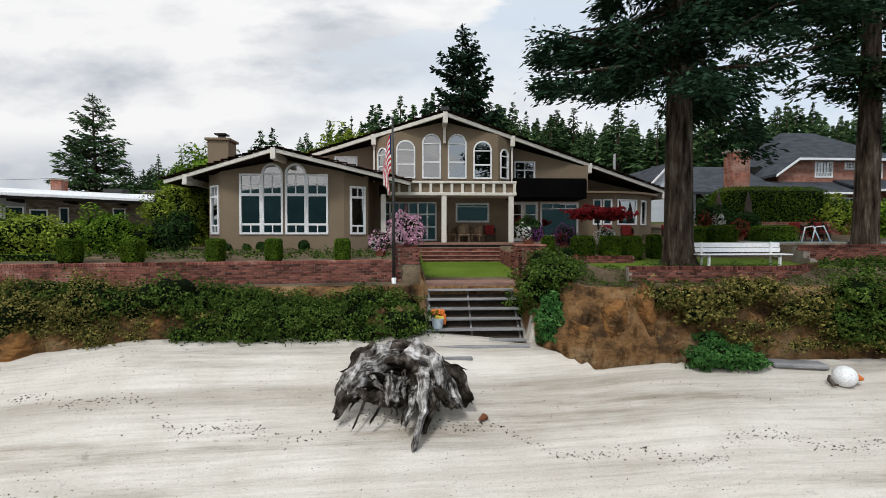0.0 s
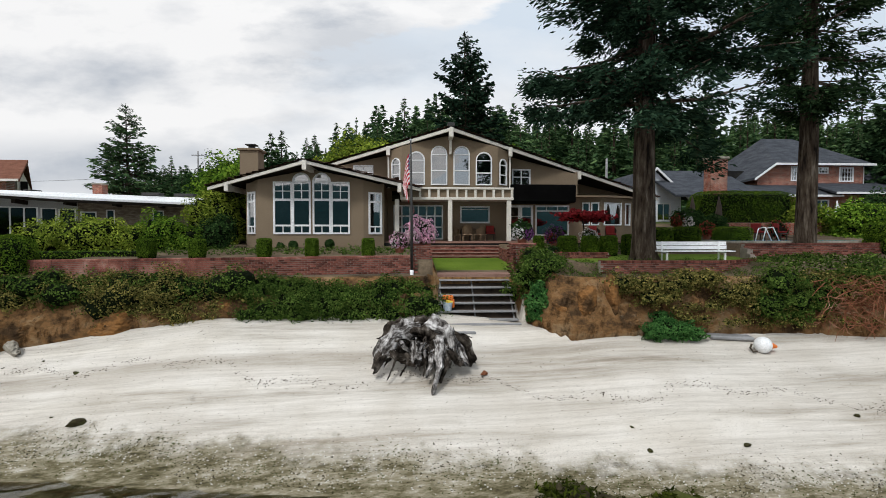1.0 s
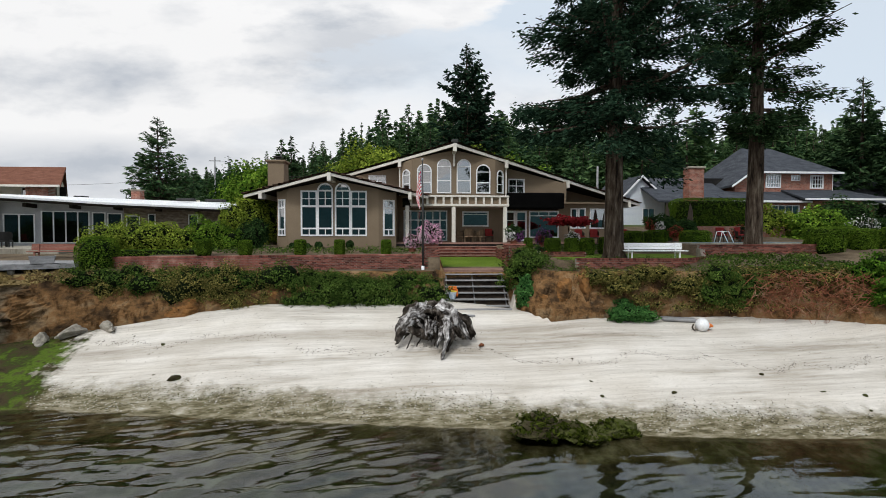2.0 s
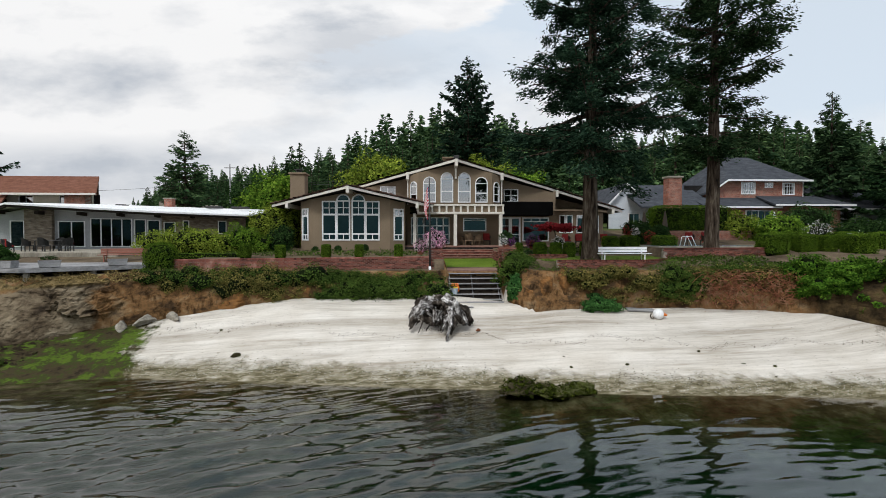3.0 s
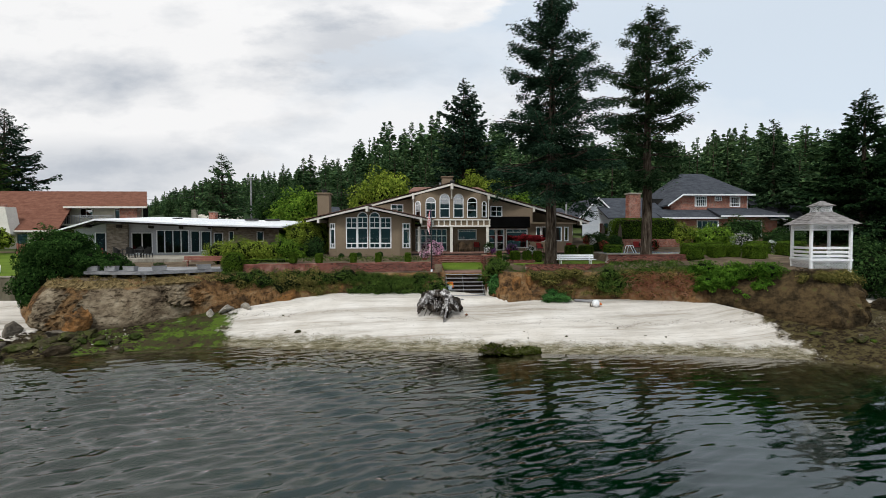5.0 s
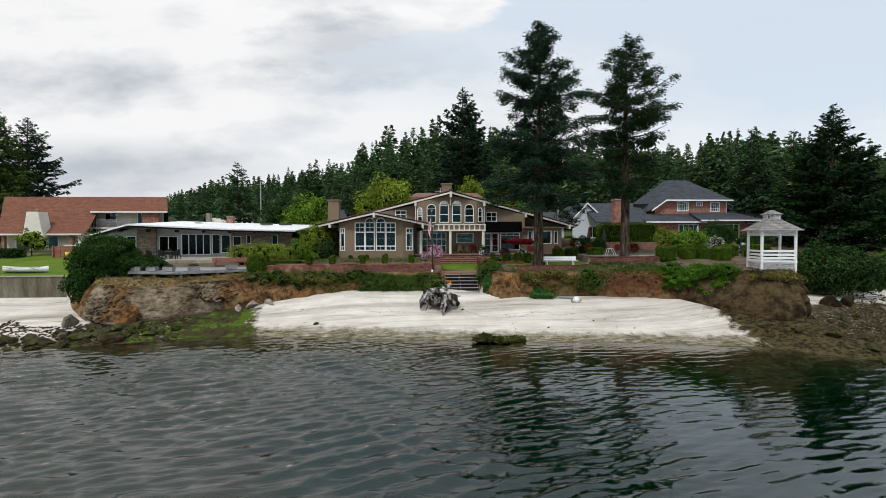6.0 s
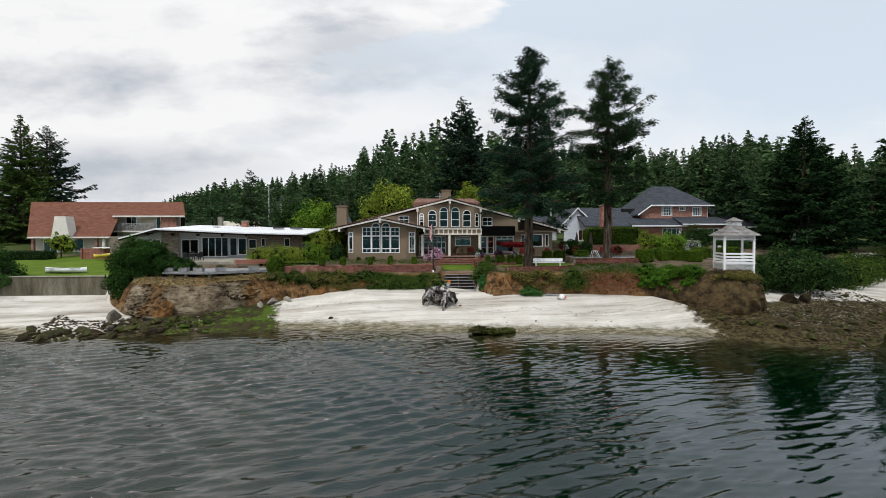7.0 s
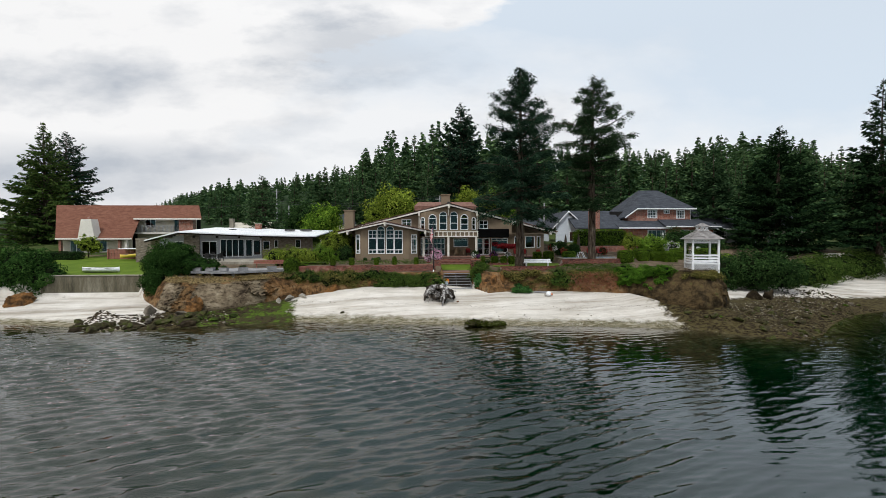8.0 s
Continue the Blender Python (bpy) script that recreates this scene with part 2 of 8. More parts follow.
def cliff_material():
    """The face of the bank: layered clay, grey rock where the attribute says so, earth darkened for damp and shade to
    the east.
    """
    def build(nt, b):
        ragged = noise_node(nt, 0.9, 6, 0.66)
        col = mix_node(nt, edge_node(nt, "grey", ragged, 1.3, 4.0), earth_colour(nt), grey_rock_colour(nt))
        damp_shade = ramp_node(nt, noise_node(nt, 1.1, 6, 0.7), [(0.34, (0.010, 0.008, 0.005)), (0.47, (0.038, 0.027, 0.014)), (0.58, (0.085, 0.058, 0.028)), (0.72, (0.07, 0.075, 0.024))])
        col = mix_node(nt, edge_node(nt, "damp_shade", ragged, 1.0, 2.0), col, damp_shade)
        turf = ramp_node(nt, noise_node(nt, 5.0, 5, 0.7), [(0.36, (0.05, 0.04, 0.02)), (0.5, (0.16, 0.115, 0.05)), (0.66, (0.27, 0.20, 0.10))])
        col = mix_node(nt, edge_node(nt, "turf", ragged, 0.8, 3.0), col, turf)
        nt.links.new(col, b.inputs["Base Color"])
        bump_node(nt, b, noise_node(nt, 4.5, 7, 0.72, (1, 1, 1.6)), 0.9, 0.10)
    return material("bank_face", build, 0.95)


M["pale_shell"] = mottled("shell_bits", [(0.45, 0.42, 0.37), (0.62, 0.60, 0.56)], 3, 20, 0.9, 0)
M["shore"] = shore_material()
M["cliff"] = cliff_material()
M["clay"] = mottled("clay_bank", [(0.030, 0.020, 0.012), (0.10, 0.056, 0.026), (0.25, 0.12, 0.042), (0.14, 0.085, 0.045)], 0.9, 4, 0.95, 1.0, 0.12, (1, 1, 1.4))
M["rock_grey"] = mottled("grey_rock", [(0.05, 0.042, 0.032), (0.13, 0.11, 0.085), (0.24, 0.21, 0.17)], 0.7, 6, 0.95, 1.0, 0.1)
M["pale_rock"] = mottled("pale_slab_rock", [(0.16, 0.14, 0.11), (0.34, 0.31, 0.26), (0.46, 0.43, 0.37)], 1.2, 8, 0.95, 0.9, 0.06)
M["mossy"] = mottled("sea_moss", [(0.03, 0.026, 0.015), (0.035, 0.055, 0.010), (0.075, 0.12, 0.012)], 0.9, 9, 0.85, 1.0, 0.06)
M["reef"] = mottled("reef_rock", [(0.018, 0.014, 0.009), (0.05, 0.042, 0.022), (0.06, 0.07, 0.018), (0.12, 0.10, 0.06)], 0.8, 7, 0.8, 1.0, 0.1)
M["reef_dark"] = mottled("dark_reef_rock", [(0.012, 0.009, 0.006), (0.035, 0.026, 0.015), (0.08, 0.06, 0.036)], 0.9, 7, 0.8, 1.0, 0.1)
M["lawn"] = mottled("lawn", [(0.075, 0.125, 0.014), (0.13, 0.19, 0.024)], 0.5, 60, 0.95, 0.6, 0.03)
M["soil"] = mottled("garden_soil", [(0.05, 0.036, 0.024), (0.11, 0.082, 0.054), (0.19, 0.145, 0.095)], 0.6, 10, 0.95, 0.8, 0.05)
M["forest_floor"] = mottled("forest_floor", [(0.018, 0.035, 0.014), (0.03, 0.05, 0.02)], 0.2, 1.5, 1.0, 0)
M["field"] = mottled("rough_grass", [(0.04, 0.06, 0.018), (0.08, 0.10, 0.03)], 0.3, 4, 0.95, 0.6, 0.05)
M["bark"] = mottled("bark", [(0.012, 0.009, 0.007), (0.05, 0.036, 0.026), (0.085, 0.066, 0.048), (0.15, 0.125, 0.10)], 7.0, 22, 0.95, 1.0, 0.10, (1, 1, 0.16), lo=0.34, hi=0.68)
M["fir"] = leafy("fir_needles", (0.007, 0.019, 0.013), (0.048, 0.092, 0.056), 0.08, 0.7, 0.35)
M["fir2"] = leafy("spruce_needles", (0.010, 0.026, 0.013), (0.066, 0.115, 0.052), 0.08, 0.7, 0.35)
M["wood_far"] = leafy("forest_needles", (0.022, 0.052, 0.026), (0.12, 0.195, 0.080), 0.06, 0.8, 0.12, 0.3)
M["hedge"] = leafy("clipped_hedge", (0.020, 0.052, 0.006), (0.16, 0.25, 0.030), 0.2, 0.6, 1.5)
M["fir_olive"] = leafy("olive_needles", (0.024, 0.052, 0.015), (0.115, 0.165, 0.042), 0.12, 0.7, 0.35)
M["dry_grass"] = leafy("dry_grass", (0.12, 0.085, 0.035), (0.36, 0.28, 0.13), 0.2, 0.8, 1.0)
M["cedar"] = leafy("cedar_needles", (0.004, 0.012, 0.006), (0.028, 0.058, 0.022), 0.05, 0.7, 0.35)
M["scrub"] = leafy("mixed_scrub", (0.028, 0.044, 0.012), (0.34, 0.28, 0.09), 0.2, 0.7, 1.1)
M["shore_shrub"] = leafy("shore_shrub_leaf", (0.010, 0.030, 0.008), (0.060, 0.125, 0.030), 0.15, 0.6, 0.5)
M["ivy"] = leafy("ground_shrub", (0.018, 0.046, 0.009), (0.135, 0.20, 0.045), 0.2, 0.6, 0.7)
M["laurel"] = leafy("laurel_leaf", (0.020, 0.066, 0.008), (0.13, 0.25, 0.030), 0.2, 0.5, 0.8)
M["shrub"] = leafy("shrub_leaf", (0.030, 0.085, 0.010), (0.26, 0.40, 0.050), 0.25, 0.6, 0.8)
M["dark_shrub"] = leafy("dark_shrub_leaf", (0.008, 0.024, 0.008), (0.065, 0.12, 0.038), 0.2, 0.6, 0.8)
M["juniper"] = leafy("juniper", (0.018, 0.070, 0.020), (0.12, 0.27, 0.075), 0.2, 0.7, 0.6)
M["yellow_green"] = leafy("yellow_green_leaf", (0.065, 0.11, 0.014), (0.36, 0.43, 0.066), 0.3, 0.6, 0.6)
M["maple"] = leafy("red_maple", (0.145, 0.014, 0.020), (0.435, 0.043, 0.051), 0.25, 0.6, 1.2)
# near-black fill: the shade between leaves is put into the colour
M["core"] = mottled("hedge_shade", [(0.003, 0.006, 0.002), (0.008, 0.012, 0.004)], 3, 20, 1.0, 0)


def water_material():
    m = bpy.data.materials.new("sea_water")
    m.use_nodes = True
    nt = m.node_tree
    nt.nodes.clear()
    out = nt.nodes.new("ShaderNodeOutputMaterial")
    tr = nt.nodes.new("ShaderNodeBsdfTransparent")
    tr.inputs[0].default_value = (0.26, 0.44, 0.35, 1)
    # clear over the shallows, dark green where it is deep
    nt.links.new(ramp_node(nt, attr_node(nt, "depth"), [(0.0, (0.86, 0.86, 0.78)), (0.35, (0.62, 0.68, 0.55)), (1.0, (0.25, 0.52, 0.38))]), tr.inputs[0])
    gl = nt.nodes.new("ShaderNodeBsdfGlossy")
    gl.inputs["Roughness"].default_value = 0.0
    gl.inputs["Color"].default_value = (1, 1, 1, 1)
    fr = nt.nodes.new("ShaderNodeFresnel")
    fr.inputs["IOR"].default_value = 1.66
    n2 = noise_node(nt, 3.4, 3, 0.55, (0.7, 1.7, 1))
    bp = nt.nodes.new("ShaderNodeBump")
    bp.inputs["Strength"].default_value, bp.inputs["Distance"].default_value = 1.0, 0.008
    nt.links.new(math_node(nt, "MULTIPLY", math_node(nt, "ADD", math_node(nt, "MULTIPLY", attr_node(nt, "chop"), 0.8), 0.2), 1.0), bp.inputs["Strength"])
    nt.links.new(n2, bp.inputs["Height"])
    nt.links.new(bp.outputs[0], gl.inputs["Normal"])
    nt.links.new(bp.outputs[0], fr.inputs["Normal"])
    mx = nt.nodes.new("ShaderNodeMixShader")
    nt.links.new(fr.outputs[0], mx.inputs[0])
    nt.links.new(tr.outputs[0], mx.inputs[1])
    nt.links.new(gl.outputs[0], mx.inputs[2])
    nt.links.new(mx.outputs[0], out.inputs[0])
    return m


M["water"] = water_material()


def glass_material(name, tint, mirror):
    """Window pane before a dark sheet: clear glass with a surface reflection."""
    m = bpy.data.materials.new(name)
    m.use_nodes = True
    nt = m.node_tree
    nt.nodes.clear()
    out = nt.nodes.new("ShaderNodeOutputMaterial")
    tr = nt.nodes.new("ShaderNodeBsdfTransparent")
    tr.inputs[0].default_value = (*tint, 1)
    gl = nt.nodes.new("ShaderNodeBsdfGlossy")
    gl.inputs["Roughness"].default_value = 0.02
    mx = nt.nodes.new("ShaderNodeMixShader")
    mx.inputs[0].default_value = mirror
    nt.links.new(tr.outputs[0], mx.inputs[1])
    nt.links.new(gl.outputs[0], mx.inputs[2])
    nt.links.new(mx.outputs[0], out.inputs[0])
    return m


# teal tint: part of the reflected colour is put into this pane
M["glass"] = glass_material("window_glass", (0.30, 0.46, 0.47), 0.40)
M["clear_glass"] = glass_material("clear_patio_glass", (0.55, 0.62, 0.62), 0.14)
M["mirror_glass"] = glass_material("coated_window_glass", (0.28, 0.34, 0.34), 0.40)


# ---- mesh helpers ----
def link_mesh(name, me, mat, parent=None, label=""):
    mats = mat if isinstance(mat, (list, tuple)) else [mat]
    for k in mats:
        me.materials.append(M[k])
    ob = new(name, me)
    if parent is not None:
        ob.parent = parent
    if label:
        ob["label"] = label
    return ob


def part(name, bm, mat, parent=None, label="", smooth=False):
    me = bpy.data.meshes.new(name)
    bm.to_mesh(me)
    bm.free()
    if smooth:
        me.shade_smooth()
    return link_mesh(name, me, mat, parent, label)


def raw(name, verts, faces, mat, parent=None, label="", smooth=False):
    """Mesh from arrays; faces all of one size, or a list."""
    me = bpy.data.meshes.new(name)
    if isinstance(faces, np.ndarray):
        nv, (nf, k) = len(verts), faces.shape
        me.vertices.add(nv)
        me.vertices.foreach_set("co", np.asarray(verts, np.float32).ravel())
        me.loops.add(nf * k)
        me.loops.foreach_set("vertex_index", faces.astype(np.int32).ravel())
        me.polygons.add(nf)
        me.polygons.foreach_set("loop_start", np.arange(0, nf * k, k, dtype=np.int32))
        me.update(calc_edges=True)
        me.validate()
    else:
        me.from_pydata([tuple(v) for v in verts], [], faces)
    if smooth:
        me.shade_smooth()
    return link_mesh(name, me, mat, parent, label)


def thing(name, label, category, group="", kind="", at=(0, 0, 0), turn=0):
    ob = new(name)
    ob.matrix_world = pose(*at, 0, 0, turn)
    return tagged(ob, label, category, group, kind)


def add_box(bm, x0, x1, y0, y1, z0, z1, bevel=0.0, m=None):
    r = bmesh.ops.create_cube(bm, size=1.0)
    vs = r["verts"]
    for v in vs:
        v.co = Vector((x0 + (v.co.x + 0.5) * (x1 - x0), y0 + (v.co.y + 0.5) * (y1 - y0), z0 + (v.co.z + 0.5) * (z1 - z0)))
    if bevel:
        es = list({e for v in vs for e in v.link_edges})
        vs = list({v for f in bmesh.ops.bevel(bm, geom=es, offset=bevel, segments=1, affect="EDGES")["faces"] for v in f.verts} | {v for v in vs if v.is_valid})
    if m is not None:
        bmesh.ops.transform(bm, matrix=m, verts=vs)
    return vs


def box(name, dims, mat, parent=None, label="", bevel=0.0, m=None):
    bm = bmesh.new()
    add_box(bm, *dims, bevel, m)
    return part(name, bm, mat, parent, label)


def add_tube(bm, pts, radii, sides=8, cap=True):
    """A tube through points with a radius at each."""
    pts = [Vector(p) for p in pts]
    rings = []
    up = Vector((0.13, 0.21, 0.97))
    for i, p in enumerate(pts):
        d = (pts[min(i + 1, len(pts) - 1)] - pts[max(i - 1, 0)]).normalized()
        a = d.cross(up)
        a = a.normalized() if a.length > 1e-3 else d.orthogonal().normalized()
        b = d.cross(a)
        rings.append([bm.verts.new(p + float(radii[i]) * (math.cos(t) * a + math.sin(t) * b)) for t in (2 * math.pi * k / sides for k in range(sides))])
    for r0, r1 in zip(rings, rings[1:]):
        for k in range(sides):
            bm.faces.new((r0[k], r0[(k + 1) % sides], r1[(k + 1) % sides], r1[k]))
    if cap:
        bm.faces.new(rings[0][::-1]), bm.faces.new(rings[-1])


def tube(name, pts, radii, mat, parent=None, label="", sides=8, smooth=True):
    bm = bmesh.new()
    add_tube(bm, pts, radii if isinstance(radii, (list, tuple)) else [radii] * len(pts), sides)
    return part(name, bm, mat, parent, label, smooth)


def add_prism(bm, outline, y0, y1):
    """An outline in x, z pushed from y0 to y1."""
    a = [bm.verts.new((x, y0, z)) for x, z in outline]
    b = [bm.verts.new((x, y1, z)) for x, z in outline]
    n = len(a)
    bm.faces.new(a), bm.faces.new(b[::-1])
    for i in range(n):
        bm.faces.new((a[(i + 1) % n], a[i], b[i], b[(i + 1) % n]))


def line_at(points, x):
    return float(np.interp(x, [p[0] for p in points], [p[1] for p in points]))


def fbm(x, y, z=0.0, octaves=4):
    return noise.fractal(Vector((x, y, z)), 1.0, 2.1, octaves)


# ---- leaves ----
def leaf_quads(centres, normals, size, rng, aspect=1.6, tilt=0.6):
    """Diamond leaves at centres, facing near their normals."""
    n = len(centres)
    nrm = normals + tilt * rng.normal(size=(n, 3))
    nrm /= np.linalg.norm(nrm, axis=1, keepdims=True) + 1e-9
    t = np.cross(nrm, rng.normal(size=(n, 3)))
    t /= np.linalg.norm(t, axis=1, keepdims=True) + 1e-9
    b = np.cross(nrm, t)
    s = (size * rng.uniform(0.6, 1.35, n))[:, None]
    v = np.stack([centres - t * s * aspect / 2, centres - b * s / 2, centres + t * s * aspect / 2, centres + b * s / 2], 1).reshape(-1, 3)
    return v, np.arange(4 * n).reshape(-1, 4)


def blob_points(blobs, n, rng, shell=0.35, lump=0.25):
    """Points in the outer part of ellipsoids (cx, cy, cz, rx, ry, rz), with outward normals; the outlines are lumpy."""
    blobs = np.array(blobs, float)
    area = (blobs[:, 3] * blobs[:, 4] + blobs[:, 4] * blobs[:, 5] + blobs[:, 3] * blobs[:, 5])
    pick = rng.choice(len(blobs), n, p=area / area.sum())
    d = rng.normal(size=(n, 3))
    d /= np.linalg.norm(d, axis=1, keepdims=True)
    ph = pick[:, None] * 1.7
    w = (np.sin(d * 5.1 + ph) * np.sin(d[:, [1, 2, 0]] * 6.3 - ph)).sum(1)
    r = (1 - shell * rng.random(n) ** 1.6) * (1 + lump * 0.5 * w)
    p = blobs[pick, :3] + d * blobs[pick, 3:] * r[:, None]
    nm = d / blobs[pick, 3:]
    nm /= np.linalg.norm(nm, axis=1, keepdims=True)
    return p, nm


def leaf_cloud(name, blobs, n, size, mat, parent=None, seed=1, floor_z=None, label="", aspect=1.6, shell=0.35, lump=0.25):
    rng = np.random.default_rng(seed)
    p, nm = blob_points(blobs, n, rng, shell, lump)
    if floor_z is not None:
        keep = p[:, 2] > floor_z
        p, nm = p[keep], nm[keep]
    v, f = leaf_quads(p, nm + np.array([0, 0, 0.25]), size, rng, aspect)
    return raw(name, v, f, mat, parent, label)


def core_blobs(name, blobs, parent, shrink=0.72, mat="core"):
    """Near-black inner mass of a shrub, below its leaves: their shade put into the colour."""
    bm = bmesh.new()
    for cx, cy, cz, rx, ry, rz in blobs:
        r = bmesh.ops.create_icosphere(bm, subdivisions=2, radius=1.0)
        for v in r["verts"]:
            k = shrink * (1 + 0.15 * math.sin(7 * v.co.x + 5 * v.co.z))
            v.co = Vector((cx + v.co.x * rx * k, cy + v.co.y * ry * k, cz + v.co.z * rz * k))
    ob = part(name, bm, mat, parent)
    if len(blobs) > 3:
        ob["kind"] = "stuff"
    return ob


# ---- conifers ----
CONE = [(0, 0.7), (0.12, 1.0), (0.45, 0.72), (0.8, 0.3), (1, 0.03)]


def conifer_arrays(height, bare, radius, seed, whorls, per, tufts, tuft, droop=0.25, ragged=0.3, shape=None, thin=0.30, loose=0.22, clump=0.0, hang=0.0):
    """Foliage sprays of a conifer: branches in loose whorls, each with side sprays. Returns verts, faces and branch lines."""
    rng = np.random.default_rng(seed)
    cs, ns, ts, ks, lines = [], [], [], [], []
    for w in range(whorls):
        f = (w + rng.uniform(0, 0.9)) / whorls
        z0 = bare + (height - bare) * f * 0.985
        env = radius * line_at(shape or CONE, f) + 0.12
        for k in range(per):
            if rng.random() < 0.12:
                continue
            a = rng.uniform(0, 2 * math.pi)
            ln = env * rng.uniform(1 - ragged, 1 + ragged * 0.6)
            rise = (0.35 * f - droop * (1 - f)) + rng.normal(0, loose)
            out = np.array([math.cos(a), math.sin(a), 0.0])
            side = np.array([-out[1], out[0], 0.0])
            m = max(4, int(tufts * ln / radius))
            s = rng.uniform(0.16, 1.0, m) ** 0.75
            pick = None
            if clump:
                # needles gathered into boughs along the limb
                q = max(3, int(ln * 2.6))
                pick = rng.integers(0, q, m)
                s = (rng.uniform(0.1, 1.0, q) ** 0.8)[pick]
            base = np.array([0, 0, z0])
            up_tip = 0.22 * ln * s ** 2
            along = base + out * (ln * s)[:, None] + np.array([0, 0, 1.0]) * (rise * ln * s + up_tip * 0.6)[:, None]
            wid = ln * 0.30 * (1 - 0.65 * s) * (rng.uniform(-1, 1, m) if pick is None else rng.uniform(-1, 1, q)[pick])
            c = along + side * wid[:, None] + (rng.normal(0, 0.06 * tuft, (m, 3)) if pick is None else rng.normal(0, 1.0, (m, 3)) * np.array([clump, clump, clump * 0.62]) + np.array([0, 0, -0.6 * clump])) - np.array([0, 0, 1.0]) * (np.abs(wid) * 0.25 + rng.random(m) * tuft * 0.5 + hang * rng.random(m) ** 2.2)[:, None]
            cs.append(c)
            ks.append(np.full(m, 1.0 if clump else min(1.0, 0.38 + 0.62 * ln / (0.55 * radius))))
            t = out[None] * 1.0 + side[None] * (np.sign(wid) * rng.uniform(0.2, 1.1, m))[:, None] + np.array([0, 0, -0.35]) + rng.normal(0, 0.38, (m, 3))
            ts.append(t)
            ns.append(np.array([0, 0, 0.8]) + rng.normal(0, 0.8, (m, 3)))
            lines.append((base, base + out * ln * 0.92 + np.array([0, 0, 1.0]) * (rise * ln * 0.9 + 0.12 * ln)))
    c, t, nn = np.concatenate(cs), np.concatenate(ts), np.concatenate(ns)
    t /= np.linalg.norm(t, axis=1, keepdims=True)
    b = np.cross(nn, t)
    b /= np.linalg.norm(b, axis=1, keepdims=True) + 1e-9
    s = (tuft * np.concatenate(ks) * rng.uniform(0.6, 1.4, len(c)))[:, None]
    v = np.stack([c - t * s * 0.55, c - b * s * thin + t * s * 0.1, c + t * s * 0.75, c + b * s * thin + t * s * 0.05], 1).reshape(-1, 3)
    return v, np.arange(len(v)).reshape(-1, 4), lines


def conifer(name, label, at, height, bare, radius, seed, whorls=26, per=6, tufts=26, tuft=0.5, trunk_r=0.3, mat="fir", droop=0.25, ragged=0.3, limbs=True, group="", shape=None, thin=0.30, clump=0.0, hang=0.0):
    tree = thing(name, label, "tree", group, at=at, turn=(seed * 47) % 360)
    rng = random.Random(seed)
    v, f, lines = conifer_arrays(height, bare, radius, seed, whorls, per, tufts, tuft, droop, ragged, shape, thin, clump=clump, hang=hang)
    bm = bmesh.new()
    zs = [-0.5, 0.0, 0.25, 0.9, height * 0.25, height * 0.5, height * 0.75, height * 0.99]
    rs = [trunk_r * 1.5, trunk_r * 1.4, trunk_r * 1.15, trunk_r, trunk_r * 0.86, trunk_r * 0.62, trunk_r * 0.34, trunk_r * 0.06]
    add_tube(bm, [(0.05 * math.sin(z * 0.4), 0.05 * math.cos(z * 0.3), z) for z in zs], rs, 12)
    part("trunk", bm, "bark", tree, "", True)
    if limbs:
        bm = bmesh.new()
        for p, q in lines:
            mid = (p + q) / 2 - np.array([0, 0, 0.06 * np.linalg.norm(q - p)])
            r = 0.012 * np.linalg.norm(q - p) + 0.012
            add_tube(bm, [p, mid, q], [r * 1.5, r, r * 0.3], 4, False)
        part("branchwork", bm, "bark", tree)["kind"] = "stuff"
    raw("crown", v, f, mat, tree)
    return tree

# ---- land, beach and sea ----
WATER = 0.45
TOP = [(-90, -7.6), (-38, -8.1), (-28.6, -8.1), (-27, -9.6), (-24.5, -11.2), (-21, -12.3), (-17.5, -11.0), (-14, -9.6), (-12, -9.0), (-9, -8.8), (1.6, -8.7), (1.95, -7.75), (5.1, -7.75), (5.4, -8.9), (6.4, -10.2), (8, -10.4), (14, -10.3), (17, -10.6), (20, -11.8), (22, -13.2), (24, -16.2), (25.3, -16.9), (26.8, -15.9), (27.7, -12.5), (30.0, -8.5), (36, -6.5), (44, -3.0), (55, 5.0), (90, 10)]
BASE = [(-90, -8.1), (-38, -8.6), (-28.8, -8.6), (-27, -10.6), (-24.5, -13.0), (-21.5, -14.0), (-18.5, -13.0), (-15.5, -11.0), (-12.5, -10.1), (-9, -9.5), (1.6, -9.3), (1.95, -8.0), (5.1, -8.0), (5.4, -9.8), (6.4, -11.2), (8, -11.1), (10, -10.9), (14, -11.0), (18, -11.9), (20.8, -13.4), (22, -16.0), (24, -18.4), (25.7, -18.2), (27.4, -16.8), (28.5, -12.5), (31.0, -9.4), (36, -7.4), (44, -4.0), (55, 4.0), (90, 9)]
BASE_Z = [(-90, 2.0), (-29, 2.1), (-26.5, 1.7), (-23, 1.2), (-19, 1.3), (-15.5, 1.7), (-12.5, 2.1), (-9, 2.65), (-6, 3.05), (2, 3.05), (6, 2.65), (14, 2.6), (20, 2.55), (22, 2.1), (24, 1.85), (27, 2.05), (29.6, 2.2), (33, 2.2), (90, 2.2)]
SHORE = [(-90, -14), (-38, -14.5), (-31, -16), (-27, -18.6), (-23, -18), (-18, -16.2), (-12, -14.9), (-6, -15.9), (0, -16.8), (4, -17.3), (8, -18.0), (14, -18.4), (21, -19.8), (25, -23.0), (28, -24.6), (31.5, -22.4), (35, -19.2), (38, -16.8), (42, -14.2), (50, -11.5), (90, -10)]


RIDGE = [(420, 170, 22), (250, 150, 20), (143, 175, 25), (10, 172, 27), (-20, 178, 22), (-42, 200, 4), (-120, 290, 0), (-290, 520, 6), (-700, 900, 10)]


